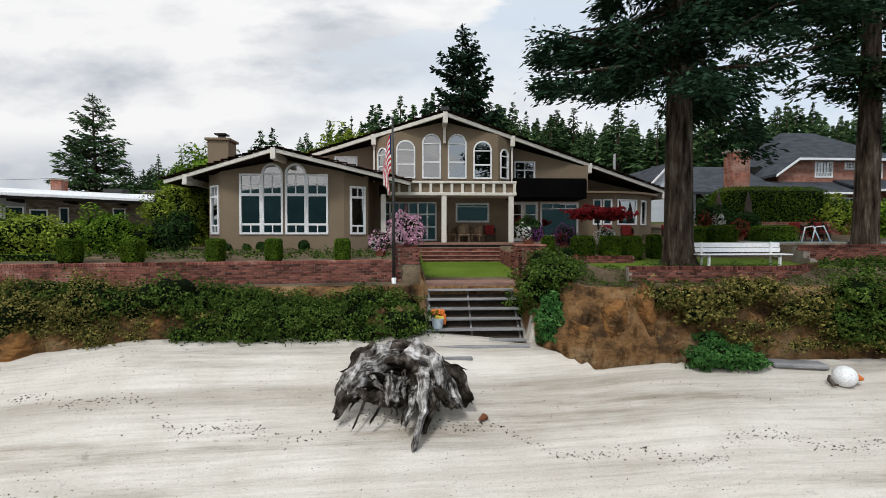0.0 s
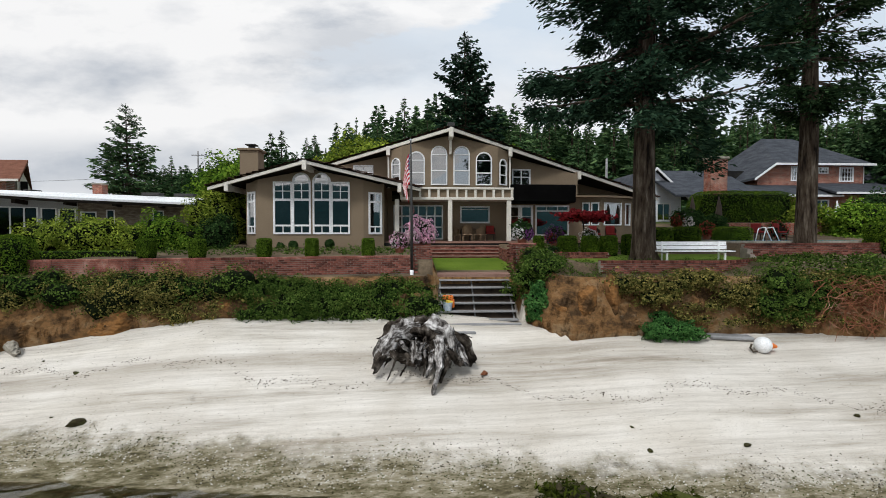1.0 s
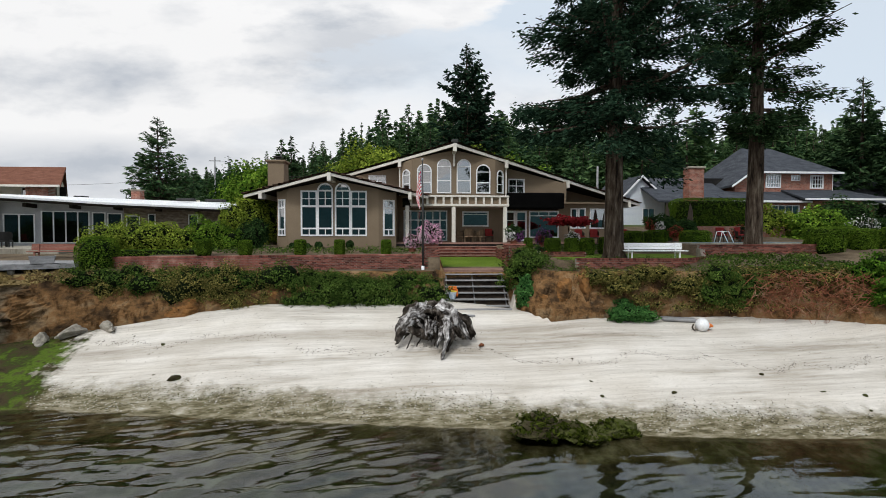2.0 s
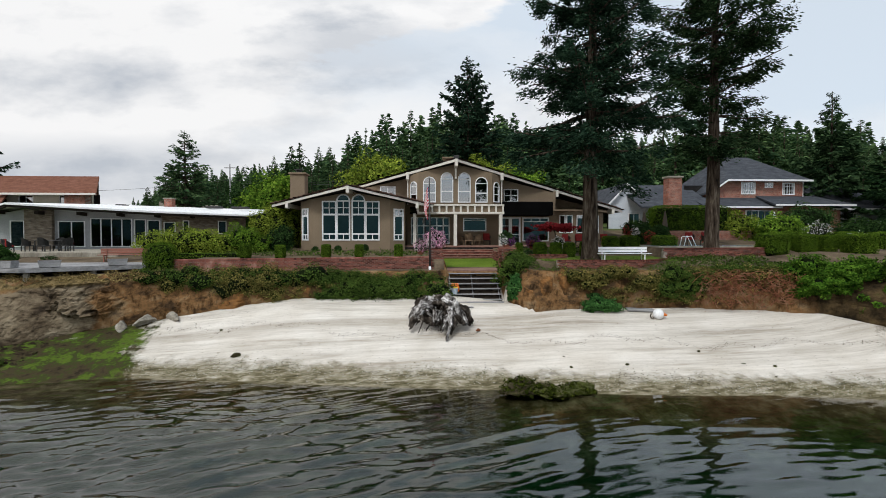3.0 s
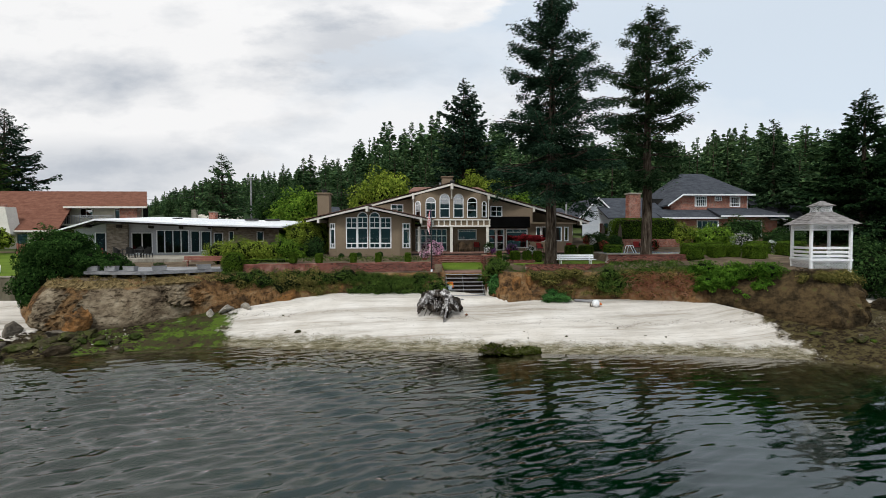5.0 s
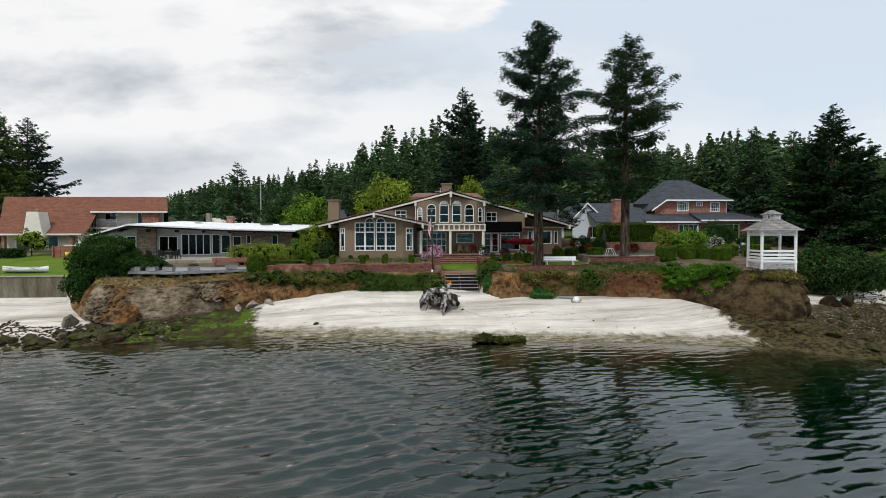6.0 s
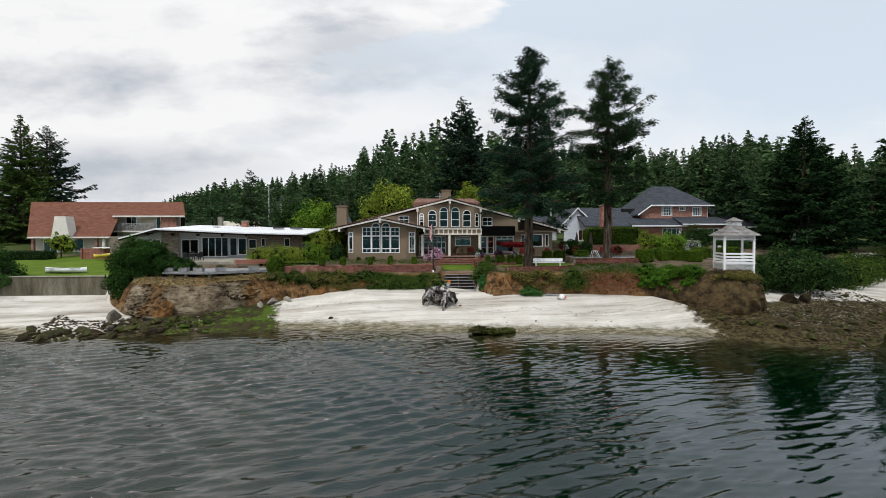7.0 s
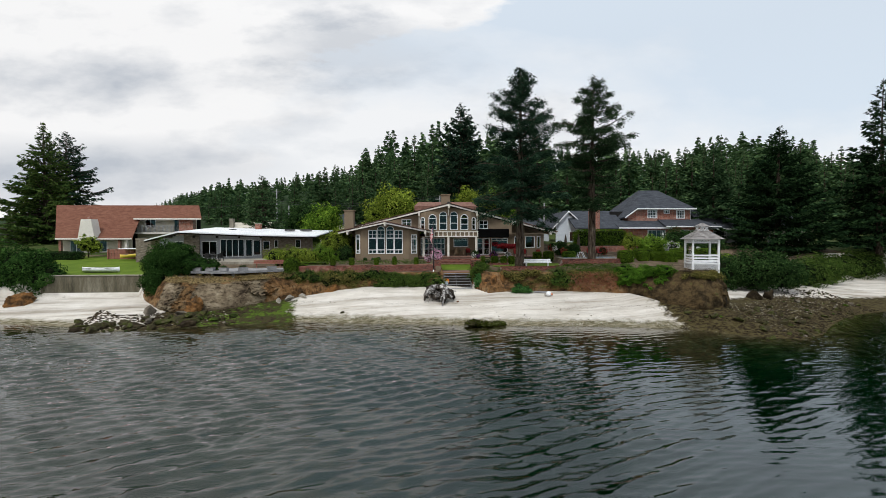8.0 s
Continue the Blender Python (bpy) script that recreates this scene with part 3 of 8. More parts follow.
FOOT = [p for p in BASE if not 1.7 < p[0] < 5.3]     # foot of the bank with no notch for the stairs


def upper(x, y):
    """Height of the land above the bank."""
    if x < -26.5:
        z = 4.15 + 0.05 * max(0, y + 8)
    elif x < -12.5:
        z = line_at([(-12.5, 4.15), (-9, 4.45), (-6, 4.9), (8, 5.2)], y)
    elif x < 1.95:
        z = line_at([(-9, 4.3), (-8, 4.42), (-7.7, 4.95), (-0.5, 5.25), (8, 5.5)], y)
    elif x < 5.9:
        z = line_at([(-7.6, 4.30), (-6, 4.40), (-0.4, 4.66), (0.2, 4.66), (1.6, 5.3), (8, 5.4)], y)
    elif x < 15.5:
        z = line_at([(-10.5, 4.35), (-9.8, 4.55), (-9.4, 4.92), (-6, 5.02), (-2, 5.3), (3, 5.45), (8, 5.5)], y)
    else:
        lo = line_at([(-17, 4.7), (-10.5, 4.6), (-8.0, 5.0), (-6.4, 5.1)], y)
        z = lo if y < -6.4 else line_at([(-6.4, 5.1), (-6.2, 5.55), (0, 5.65), (8, 6.2), (15, 6.8)], y)
        if x > 22:
            k = min(1.0, (x - 22) / 2.5)
            z = z * (1 - k) + k * line_at([(-17, 4.95), (-13, 5.05), (-8, 5.3), (0, 5.6), (8, 6.2), (15, 6.8)], y)
        if x > 29:
            z = min(z, line_at([(-9, 3.2), (-4, 4.2), (3, 5.2), (15, 6.8)], y)) if x > 31 else z
    if y > 8:
        z += 0.03 * min(y - 8, 70)
        d, hill = 1e9, 0.0
        for (xa, ya, ha), (xb, yb, hb) in zip(RIDGE, RIDGE[1:]):
            k = max(0.0, min(1.0, ((x - xa) * (xb - xa) + (y - ya) * (yb - ya)) / ((xb - xa) ** 2 + (yb - ya) ** 2)))
            e = math.hypot(x - xa - k * (xb - xa), y - ya - k * (yb - ya))
            if e < d:
                d, hill = e, ha + (hb - ha) * k
        z += hill * math.exp(-(d / 62) ** 2)
        if x < -75:
            z += (-6 - z) * min(1.0, (-75 - x) / 40) * max(0.0, min(1.0, (d - 70) / 50))
    return z


def soft_line(pairs, x, half):
    return (line_at(pairs, x - half) + 2 * line_at(pairs, x - half / 2) + 2 * line_at(pairs, x) + 2 * line_at(pairs, x + half / 2) + line_at(pairs, x + half)) / 8


def height_at(x, y):
    fade = min(1.0, max(0.0, max(1.4 - x, x - 5.6)) / 1.2) * min(1.0, max(0.0, x + 28.5, -38.2 - x))
    wob = 0.22 * fbm(x * 0.45, y * 0.45, 3.0, 4) * fade
    yt, yb, zb, ys = line_at(TOP, x), line_at(BASE, x), line_at(BASE_Z, x), line_at(SHORE, x)
    yy = y + wob
    if yy >= yt:
        return upper(x, y)
    if yy > yb:
        k = max(0.0, yy - yb - (0.4 if yt - yb > 0.9 else 0.0)) / (yt - yb)
        k2 = min(1.0, k * 1.35) if k < 0.55 else 0.7425 + (k - 0.55) * 0.5722
        return zb + (upper(x, yt + 0.1) - zb) * k2
    if y > ys:
        k = min(1.0, (y - ys) / (soft_line(FOOT, x, 2.0) - ys))
        return WATER + (zb - WATER) * max(0.0, k) ** 1.08 + 0.02 * fbm(x * 0.3, y * 0.5, 1.0, 3)
    d = ys - y
    return WATER - 0.17 * d if d < 9 else max(-14.0, WATER - 1.53 - 0.28 * (d - 9))


def unit(v):
    return max(0.0, min(1.0, v))


def spaced(pairs):
    out = []
    for a, b, step in pairs:
        out += list(np.arange(a, b, step))
    return out


def build_ground():
    xs = spaced([(-2600, -600, 250), (-600, -120, 40), (-120, -50, 5), (-50, -40, 1.0), (-40, -30, 0.5), (-30, 31, 0.22), (31, 46, 0.6), (46, 70, 2), (70, 130, 6), (130, 600, 40), (600, 2601, 250)])
    ys = spaced([(-1500, -300, 200), (-300, -80, 20), (-80, -30, 4), (-30, -20.5, 0.6), (-20.5, -7, 0.16), (-7, 3, 0.5), (3, 16, 1.5), (16, 80, 6), (80, 600, 20), (600, 3001, 200)])
    verts = []
    for y in ys:
        for x in xs:
            z = height_at(x, y)
            verts.append((x, y, z))
    nx = len(xs)
    faces, mats = [], []
    kinds = ["shore", "lawn", "soil", "field", "forest_floor"]
    K = {k: i for i, k in enumerate(kinds)}
    for j in range(len(ys) - 1):
        for i in range(nx - 1):
            a = j * nx + i
            faces.append((a, a + 1, a + nx + 1, a + nx))
            x, y = (xs[i] + xs[i + 1]) / 2, (ys[j] + ys[j + 1]) / 2
            k = "shore"
            if y > line_at(TOP, x) + 0.2:
                if 1.9 < x < 5.75 and -6.2 < y < 0.4 or 7.5 < x < 15.2 and -9.3 < y < -5.5 or x < -27 and y < 12:
                    k = "lawn"
                elif y > 55:
                    k = "forest_floor"
                elif y > 14 or abs(x) > 60:
                    k = "field"
                else:
                    k = "soil"
            mats.append(K[k])
    masks = {"earth": [], "wet": [], "green": [], "reef": [], "sunk": [], "deep": []}
    for x, y, z in verts:
        d = y - line_at(SHORE, x)
        masks["earth"].append(unit(0.5 + (y - line_at(BASE, x)) / 0.5) if -28.0 < x < 20.5 else 0.0)
        masks["wet"].append(unit(0.5 + (1.2 - d) / 1.7))
        west = min(x + 24.0, -12.6 + 0.5 * max(0.0, -12.5 - y) - x, -10.2 - y)
        east = min(x - 21.4, 80 - x, line_at([(21, -15.0), (29, -13.5), (32, -11.6), (37, -9.8), (43, -8.6), (56, -5.5), (90, -4)], x) - y)
        masks["reef"].append(unit(0.5 + max(west, east) / 1.8))
        masks["green"].append(unit(0.5 + min(x + 20.5, -12.0 - x, -11.0 - y) / 2.0) if x < 0 else 0.12)
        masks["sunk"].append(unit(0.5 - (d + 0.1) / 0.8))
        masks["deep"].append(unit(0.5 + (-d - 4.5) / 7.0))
    me = bpy.data.meshes.new("ground")
    me.from_pydata(verts, [], faces)
    for k in kinds:
        me.materials.append(M[k])
    me.polygons.foreach_set("material_index", mats)
    for name, values in masks.items():
        me.attributes.new(name, "FLOAT", "POINT").data.foreach_set("value", values)
    me.shade_smooth()
    ob = new("ground", me)
    return tagged(ob, "pale shell beach, clay bank, lawns and wooded land in one sheet", "ground", kind="structure")


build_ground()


def build_sea():
    """One sheet, heaved into short wind waves near the beach: many small wave trains, stronger in the west than in the lee of the eastern point."""
    xs = np.array(spaced([(-2600, -300, 230), (-300, -60, 20), (-60, -36, 0.4), (-36, 40, 0.125), (40, 70, 0.5), (70, 300, 20), (300, 2601, 230)]))
    ys = np.array(spaced([(-1500, -300, 200), (-300, -70, 20), (-70, -46, 1.0), (-46, -20, 0.085), (-20, -13.5, 0.11), (-13.5, 0, 2.7), (0, 300, 30), (300, 3001, 300)]))
    X, Y = np.meshgrid(xs, ys)
    g = np.random.default_rng(12)
    Z = np.zeros_like(X)
    for k in range(34):
        crest = k < 20
        length = (0.36 * (1.15 / 0.36) ** g.random()) if crest else 0.30 * (0.55 / 0.30) ** g.random()
        a = radians(108) + g.normal(0, 0.20 if crest else 0.4)
        ph = g.uniform(0, 6.28)
        bend = 0.9 * np.sin(X * g.uniform(0.15, 0.5) + Y * g.uniform(0.1, 0.4) + g.uniform(0, 6.28))
        th = (X * math.cos(a) + Y * math.sin(a)) * 2 * math.pi / length + ph + bend
        gust = np.clip(0.35 + 0.75 * np.sin(X * g.uniform(-0.7, 0.7) + Y * g.uniform(-0.6, 0.6) + g.uniform(0, 6.28)), 0.0, 1)
        if crest:
            # short steep crests between flat troughs
            Z += 0.061 * length * gust * ((1 - np.abs(np.sin(th / 2))) ** 1.6 - 0.3)
        else:
            Z += 0.014 * length * gust * np.sin(th)
    lee = 1.0 - 0.83 * np.clip((X + 1.5 + 0.12 * (Y + 30) + 3 * np.sin(Y * 0.21)) / 9.0, 0, 1)
    shore = np.clip((-15.5 - 0.1 * np.maximum(X, 0) - Y) / 7.0, 0.22, 1)
    near = np.clip((X + 44) / 8, 0, 1) * np.clip((44 - X) / 6, 0, 1) * np.clip((Y + 70) / 8, 0, 1) * (Y < -12)
    Z *= lee * shore * near
    v = np.stack([X, Y, Z + WATER], -1).reshape(-1, 3)
    nx, ny = len(xs), len(ys)
    i = (np.arange(ny - 1)[:, None] * nx + np.arange(nx - 1)[None]).reshape(-1)
    ob = raw("water", v, np.stack([i, i + 1, i + nx + 1, i + nx], 1), "water", smooth=True)
    depth = np.array([line_at(SHORE, x) for x in xs])[None, :] - Y
    ob.data.attributes.new("depth", "FLOAT", "POINT").data.foreach_set("value", np.clip(depth / 6.0, 0, 1).astype(np.float32).ravel())
    ob.data.attributes.new("chop", "FLOAT", "POINT").data.foreach_set("value", np.clip(lee * np.minimum(shore + 0.3, 1), 0, 1).astype(np.float32).ravel())
    tagged(ob, "rippled dark green sea water along the beach", "water", kind="structure")


build_sea()


def build_bank():
    """The face of the bank as crags: a strip from its foot to its top, pushed in and out."""
    xs = [x for x in np.arange(-25.5, 30.4, 0.11) if not 1.75 < x < 5.35]
    rows = 30
    verts, faces = [], []
    masks = {"grey": [], "damp_shade": [], "turf": []}
    for x in xs:
        yt, yb, zb = line_at(TOP, x), line_at(BASE, x), line_at(BASE_Z, x)
        zt = upper(x, yt + 0.15)
        for r in range(rows + 1):
            v = r / rows
            z = zb - 0.25 + (zt + 0.02 - zb + 0.25) * v
            y = yb - 0.10 + (yt - yb + 0.25) * v ** 1.5
            big = fbm(x * 0.5, z * 0.8, 5.0, 3)
            crag = abs(fbm(x * 1.5 + 0.6 * z, z * 1.1, 8.0, 4))
            fine = fbm(x * 4.5, z * 5.5, 2.0, 3)
            groove = abs(math.sin(x * 2.1 + 1.5 * big)) ** 0.5 * abs(fbm(x * 0.9, 7.0, 2.0, 2)) * 2.0
            ledge = 0.10 * math.sin(z * 7 + 3 * big)
            k = math.sin(math.pi * min(1.0, v * 1.05)) ** 0.6 if v < 0.95 else 0.25
            push = 0.38 * big + 0.42 * crag + 0.12 * fine + ledge * 0.6 + 0.30 * groove
            if x < -13.5:
                # tilted slabs split by deep cracks, an overhanging lip of turf
                west = unit((-13.5 - x) / 1.5)
                near, at = noise.voronoi(Vector((x * 0.36 + 0.25 * big, z * 0.42 + 0.2 * fine, 3.0)))
                slab = 0.75 * noise.cell(at[0] * 7.3) - 0.30 * (z * 0.42 - at[0].y)
                crack = max(0.0, 1.0 - (near[1] - near[0]) / 0.045)
                small = abs(fbm(x * 2.2 + 0.3 * z, z * 2.6, 6.0, 4))
                lip = 0.75 * unit((v - 0.82) / 0.05)
                shale = unit(min(x + 23.4, -20.6 - x) / 0.6)
                step = (z * 3.2 + 0.6 * big) % 1.0
                slab = slab * (1 - shale) + shale * (0.45 * step - 0.35 + 0.5 * small)
                push = push * (1 - 0.6 * west) + west * (0.90 * slab - 0.50 * crack + 0.45 * small + lip - 0.05)
            elif x > 5.3:
                # vertical ribs of clay with dark clefts between them
                near, at = noise.voronoi(Vector((x * 1.05 + 0.2 * big, z * 0.22, 9.0)))
                cleft = max(0.0, 1.0 - (near[1] - near[0]) / 0.16)
                push = 0.6 * push + 0.45 * noise.cell(at[0] * 5.1) - 0.38 * cleft + 0.2
            push = max(push, 0.30)
            verts.append((x + 0.08 * fine, y - k * push + 0.10, z + 0.05 * fine * (v < 0.95)))
            cliff = max(min(x + 20.9, -15.7 - x, 4.1 - z + 0.4 * big), min(x + 24.6, -22.9 - x, 3.6 - z))
            rocky = 0.55 + 0.5 * big if 7 < x < 15 else 0.0
            masks["grey"].append(unit(max(0.62 + (cliff + 0.9 * big) / 1.1, rocky * 0.5)))
            # darkens the east for damp and painted shade, the west low down and in shale
            masks["damp_shade"].append(unit(0.62 + (x - 19.8) / 2.0) if x > 0 else unit(max(0.5 + (1.35 - z) / 0.9, 0.45 * unit(min(x + 23.4, -20.6 - x) / 0.5))))
            masks["turf"].append(unit(0.5 + (v - 0.84) / 0.14) if x < -12 else 0.0)
    n = rows + 1
    for i in range(len(xs) - 1):
        if xs[i + 1] - xs[i] > 0.5:
            continue
        for r in range(rows):
            a = i * n + r
            faces.append((a, a + n, a + n + 1, a + 1))
    me = bpy.data.meshes.new("bank")
    me.from_pydata(verts, [], faces)
    me.materials.append(M["cliff"])
    for name, values in masks.items():
        me.attributes.new(name, "FLOAT", "POINT").data.foreach_set("value", values)
    ob = new("bank", me)
    tagged(ob, "eroded ochre clay and grey rock bank above the beach", "bank", kind="structure")


build_bank()


def build_far_shore():
    """Low wooded hills across the water, all round the bay."""
    rng = random.Random(3)
    verts, faces = [], []
    n = 240
    for k in range(n + 1):
        a = radians(150 + 260 * k / n)
        h = (105 + 125 * max(0.0, -math.sin(a)) ** 2) * (1 + 0.35 * fbm(k * 0.045, 1.0, 2.0, 4)) + 9 * fbm(k * 0.6, 4.0, 1.0, 2)
        x, y = 2500 * math.cos(a), 2500 * math.sin(a)
        verts += [(x, y, -3), (x * 1.06, y * 1.06, max(12, h) * 0.75), (x * 1.12, y * 1.12, max(15, h))]
    for k in range(n):
        o = 3 * k
        faces += [(o, o + 3, o + 4, o + 1), (o + 1, o + 4, o + 5, o + 2)]
    ob = raw("backdrop", verts, faces, "far_hill", smooth=True)
    tagged(ob, "hazy wooded hills on the far side of the water", "hills", kind="structure")


# the haze of distance is mixed into this base colour
M["far_hill"] = mottled("hazy_far_hill", [(0.018, 0.050, 0.055), (0.035, 0.075, 0.08)], 0.01, 0.06, 1.0, 0)
build_far_shore()

# ---- windows and walls ----
def arc_points(x0, x1, z_spring, n=10):
    cx, r = (x0 + x1) / 2, (x1 - x0) / 2
    return [(cx + r * math.cos(math.pi * k / n), z_spring + r * math.sin(math.pi * k / n)) for k in range(n + 1)]


def outline_of(x0, x1, z0, z1, arched):
    if arched:
        return [(x0, z0), (x1, z0)] + arc_points(x0, x1, z1 - (x1 - x0) / 2)
    return [(x0, z0), (x1, z0), (x1, z1), (x0, z1)]


def inset(outline, d):
    pts = [Vector(p) for p in outline]
    n = len(pts)
    out = []
    for i in range(n):
        e0, e1 = (pts[i] - pts[i - 1]), (pts[(i + 1) % n] - pts[i])
        e0 = e0.normalized() if e0.length > 1e-6 else e1.normalized()
        e1 = e1.normalized() if e1.length > 1e-6 else e0
        n0, n1 = Vector((-e0.y, e0.x)), Vector((-e1.y, e1.x))
        b = (n0 + n1)
        b = b.normalized() if b.length > 1e-6 else n0
        k = d / max(0.35, b.dot(n0))
        out.append(tuple(pts[i] + b * k))
    return out


def add_ring(bm, outer, inner, y0, y1):
    """A frame between two outlines, from y0 (front) to y1."""
    n = len(outer)
    vs = [[bm.verts.new((x, y, z)) for x, z in o] for o, y in ((outer, y0), (inner, y0), (outer, y1), (inner, y1))]
    of, jf, ob_, ib = vs
    for i in range(n):
        j = (i + 1) % n
        bm.faces.new((of[i], of[j], jf[j], jf[i]))
        bm.faces.new((of[j], of[i], ob_[i], ob_[j]))
        bm.faces.new((jf[i], jf[j], ib[j], ib[i]))


def window(host, m, x0, x1, z0, z1, arched=False, bars_v=(), bars_h=(), rim=0.09, bar=0.045, mat="white", glass="mirror_glass", depth=0.10, sill=False, name="window"):
    """A framed window in the plane y = 0 of the pose m; bars in fractions of its width and height."""
    win = new(name)
    win.parent = host
    win.matrix_basis = m
    outer = outline_of(x0, x1, z0, z1, arched)
    inner = inset(outer, rim)
    bm = bmesh.new()
    add_ring(bm, outer, inner, -depth * 0.55, depth * 0.45)
    part("window_frame", bm, mat, win)
    w, h = x1 - x0, z1 - z0
    def top_at(x):
        if not arched:
            return z1
        r = w / 2
        return z1 - r + math.sqrt(max(0.0, r * r - (x - (x0 + x1) / 2) ** 2))
    for f in bars_v:
        f, lo, hi = (f, 0, 1) if not isinstance(f, tuple) else f
        x = x0 + w * f
        box("glazing_bar", (x - bar / 2, x + bar / 2, -depth * 0.4, depth * 0.3, z0 + max(rim, h * lo) - 0.01, min(z0 + h * hi, top_at(x)) - rim * (hi == 1) + 0.01), mat, win)
    for f in bars_h:
        f, t = f if isinstance(f, tuple) else (f, bar)
        z = z0 + h * f
        half = w / 2
        if arched and z > z1 - half:
            half = math.sqrt(max(0.0, (w / 2) ** 2 - (z - (z1 - w / 2)) ** 2))
        cx = (x0 + x1) / 2
        box("glazing_bar", (cx - half + rim - 0.01, cx + half - rim + 0.01, -depth * 0.43, depth * 0.32, z - t / 2, z + t / 2), mat, win)
    bm = bmesh.new()
    pts = inset(outer, rim - 0.01)
    bm.faces.new([bm.verts.new((x, depth * 0.1, z)) for x, z in pts])
    pane = part("pane", bm, glass, win)
    pane.visible_shadow = False
    if sill:
        box("window_sill", (x0 - 0.05, x1 + 0.05, -depth * 1.1, 0, z0 - 0.07, z0 + 0.002), mat, win)
    return win


def wall_with_holes(name, host, m, outline, holes, thick, mat, label=""):
    """A wall in the plane y = 0 of m (its face), going back by thick, with openings through it."""
    bm = bmesh.new()
    loops = [outline] + [list(h) for h in holes]
    rings, edges = [], []
    for lp in loops:
        vs = [bm.verts.new((x, 0, z)) for x, z in lp]
        es = [bm.edges.new((vs[i], vs[(i + 1) % len(vs)])) for i in range(len(vs))]
        rings.append(vs)
        edges += es
    bmesh.ops.triangle_fill(bm, use_beauty=True, use_dissolve=False, edges=edges)
    fs = list(bm.faces)
    ret = bmesh.ops.extrude_face_region(bm, geom=fs)
    bmesh.ops.translate(bm, verts=[g for g in ret["geom"] if isinstance(g, bmesh.types.BMVert)], vec=(0, thick, 0))
    bmesh.ops.recalc_face_normals(bm, faces=bm.faces)
    ob = part(name, bm, mat, host, label)
    ob.matrix_basis = m
    return ob


def wall_pose(p, q):
    """Pose of a wall whose face runs from p to q (x, y), x along it, z kept."""
    return pose(p[0], p[1], 0, 0, 0, math.degrees(math.atan2(q[1] - p[1], q[0] - p[0])))


def roof_panel(name, host, corners, thick, mat, label=""):
    """A flat roof panel of four corners, thickened downwards."""
    bm = bmesh.new()
    top = [bm.verts.new(c) for c in corners]
    low = [bm.verts.new((c[0], c[1], c[2] - thick)) for c in corners]
    n = len(top)
    bm.faces.new(top)
    bm.faces.new(low[::-1])
    for i in range(n):
        bm.faces.new((top[(i + 1) % n], top[i], low[i], low[(i + 1) % n]))
    bmesh.ops.recalc_face_normals(bm, faces=bm.faces)
    return part(name, bm, mat, host, label)


def beam(name, host, p, q, wide, tall, mat, label=""):
    """A straight board from p to q (top edges), wide across and tall downwards."""
    p, q = Vector(p), Vector(q)
    d = (q - p).normalized()
    s = d.cross(Vector((0, 0, 1))).normalized() * wide / 2
    bm = bmesh.new()
    vs = []
    for c in (p, q):
        for k, dz in ((-1, 0), (1, 0), (1, -tall), (-1, -tall)):
            vs.append(bm.verts.new(c + s * k + Vector((0, 0, dz))))
    for f in ((0, 1, 2, 3), (7, 6, 5, 4), (0, 4, 5, 1), (1, 5, 6, 2), (2, 6, 7, 3), (3, 7, 4, 0)):
        bm.faces.new([vs[i] for i in f])
    bmesh.ops.recalc_face_normals(bm, faces=bm.faces)
    bmesh.ops.bevel(bm, geom=list(bm.edges), offset=0.012, segments=1, affect="EDGES")
    return part(name, bm, mat, host, label)


def tile_rows(name, host, a, b, c, d, rows, cols, mat, rise=0.085):
    """Overlapping tile courses over the roof plane a, b (eave side) to d, c (ridge side), in one joined mesh."""
    a, b, c, d = map(Vector, (a, b, c, d))
    nrm = (b - a).cross(d - a).normalized()
    if nrm.z < 0:
        nrm = -nrm
    rng = random.Random(5)
    verts, faces = [], []
    for r in range(rows):
        v0, v1 = r / rows, min(1.0, (r + 1.15) / rows)
        for k in range(cols):
            u0, u1 = (k + 0.02) / cols, (k + 0.98) / cols
            h = rise * rng.uniform(0.8, 1.3)
            def at(u, v):
                return (a + (b - a) * u).lerp(d + (c - d) * u, v)
            p = [at(u0, v0) + nrm * h, at(u1, v0) + nrm * h, at(u1, v1) + nrm * 0.012, at(u0, v1) + nrm * 0.012]
            m0, m1 = at((u0 + u1) / 2, v0) + nrm * (h + 0.035), at((u0 + u1) / 2, v1) + nrm * 0.045
            q = [at(u0, v0), at(u1, v0)]
            o = len(verts)
            verts += [p[0], m0, p[1], p[2], m1, p[3], q[0], q[1]]
            faces += [(o, o + 1, o + 4, o + 5), (o + 1, o + 2, o + 3, o + 4), (o + 6, o + 7, o + 2, o + 1, o)]
    ob = raw(name, verts, faces, mat, host)
    ob["kind"] = "stuff"
    return ob


# dark teal stands in for the reflection in the wing panes
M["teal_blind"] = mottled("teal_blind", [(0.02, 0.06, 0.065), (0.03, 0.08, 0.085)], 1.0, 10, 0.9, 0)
# ---- the main house ----
house = thing("house", "tan stucco beach house with cream trim and dark tiled roofs", "house")

# front wing: flat middle wall and two walls angled back
WX0, WX1, WZ0 = -7.45, -1.70, 4.6
def roof_z(x, apex_x, apex_z, slope):
    return apex_z - slope * abs(x - apex_x)
WA, WS = 9.62, 0.197          # underside of the wing's verge at its apex; slope
wing_out = [(WX0, WZ0), (WX1, WZ0), (WX1, roof_z(WX1, -4.53, WA - 0.08, WS)), (-4.53, WA - 0.08), (WX0, roof_z(WX0, -4.53, WA - 0.08, WS))]
I4 = Matrix.Identity(4)
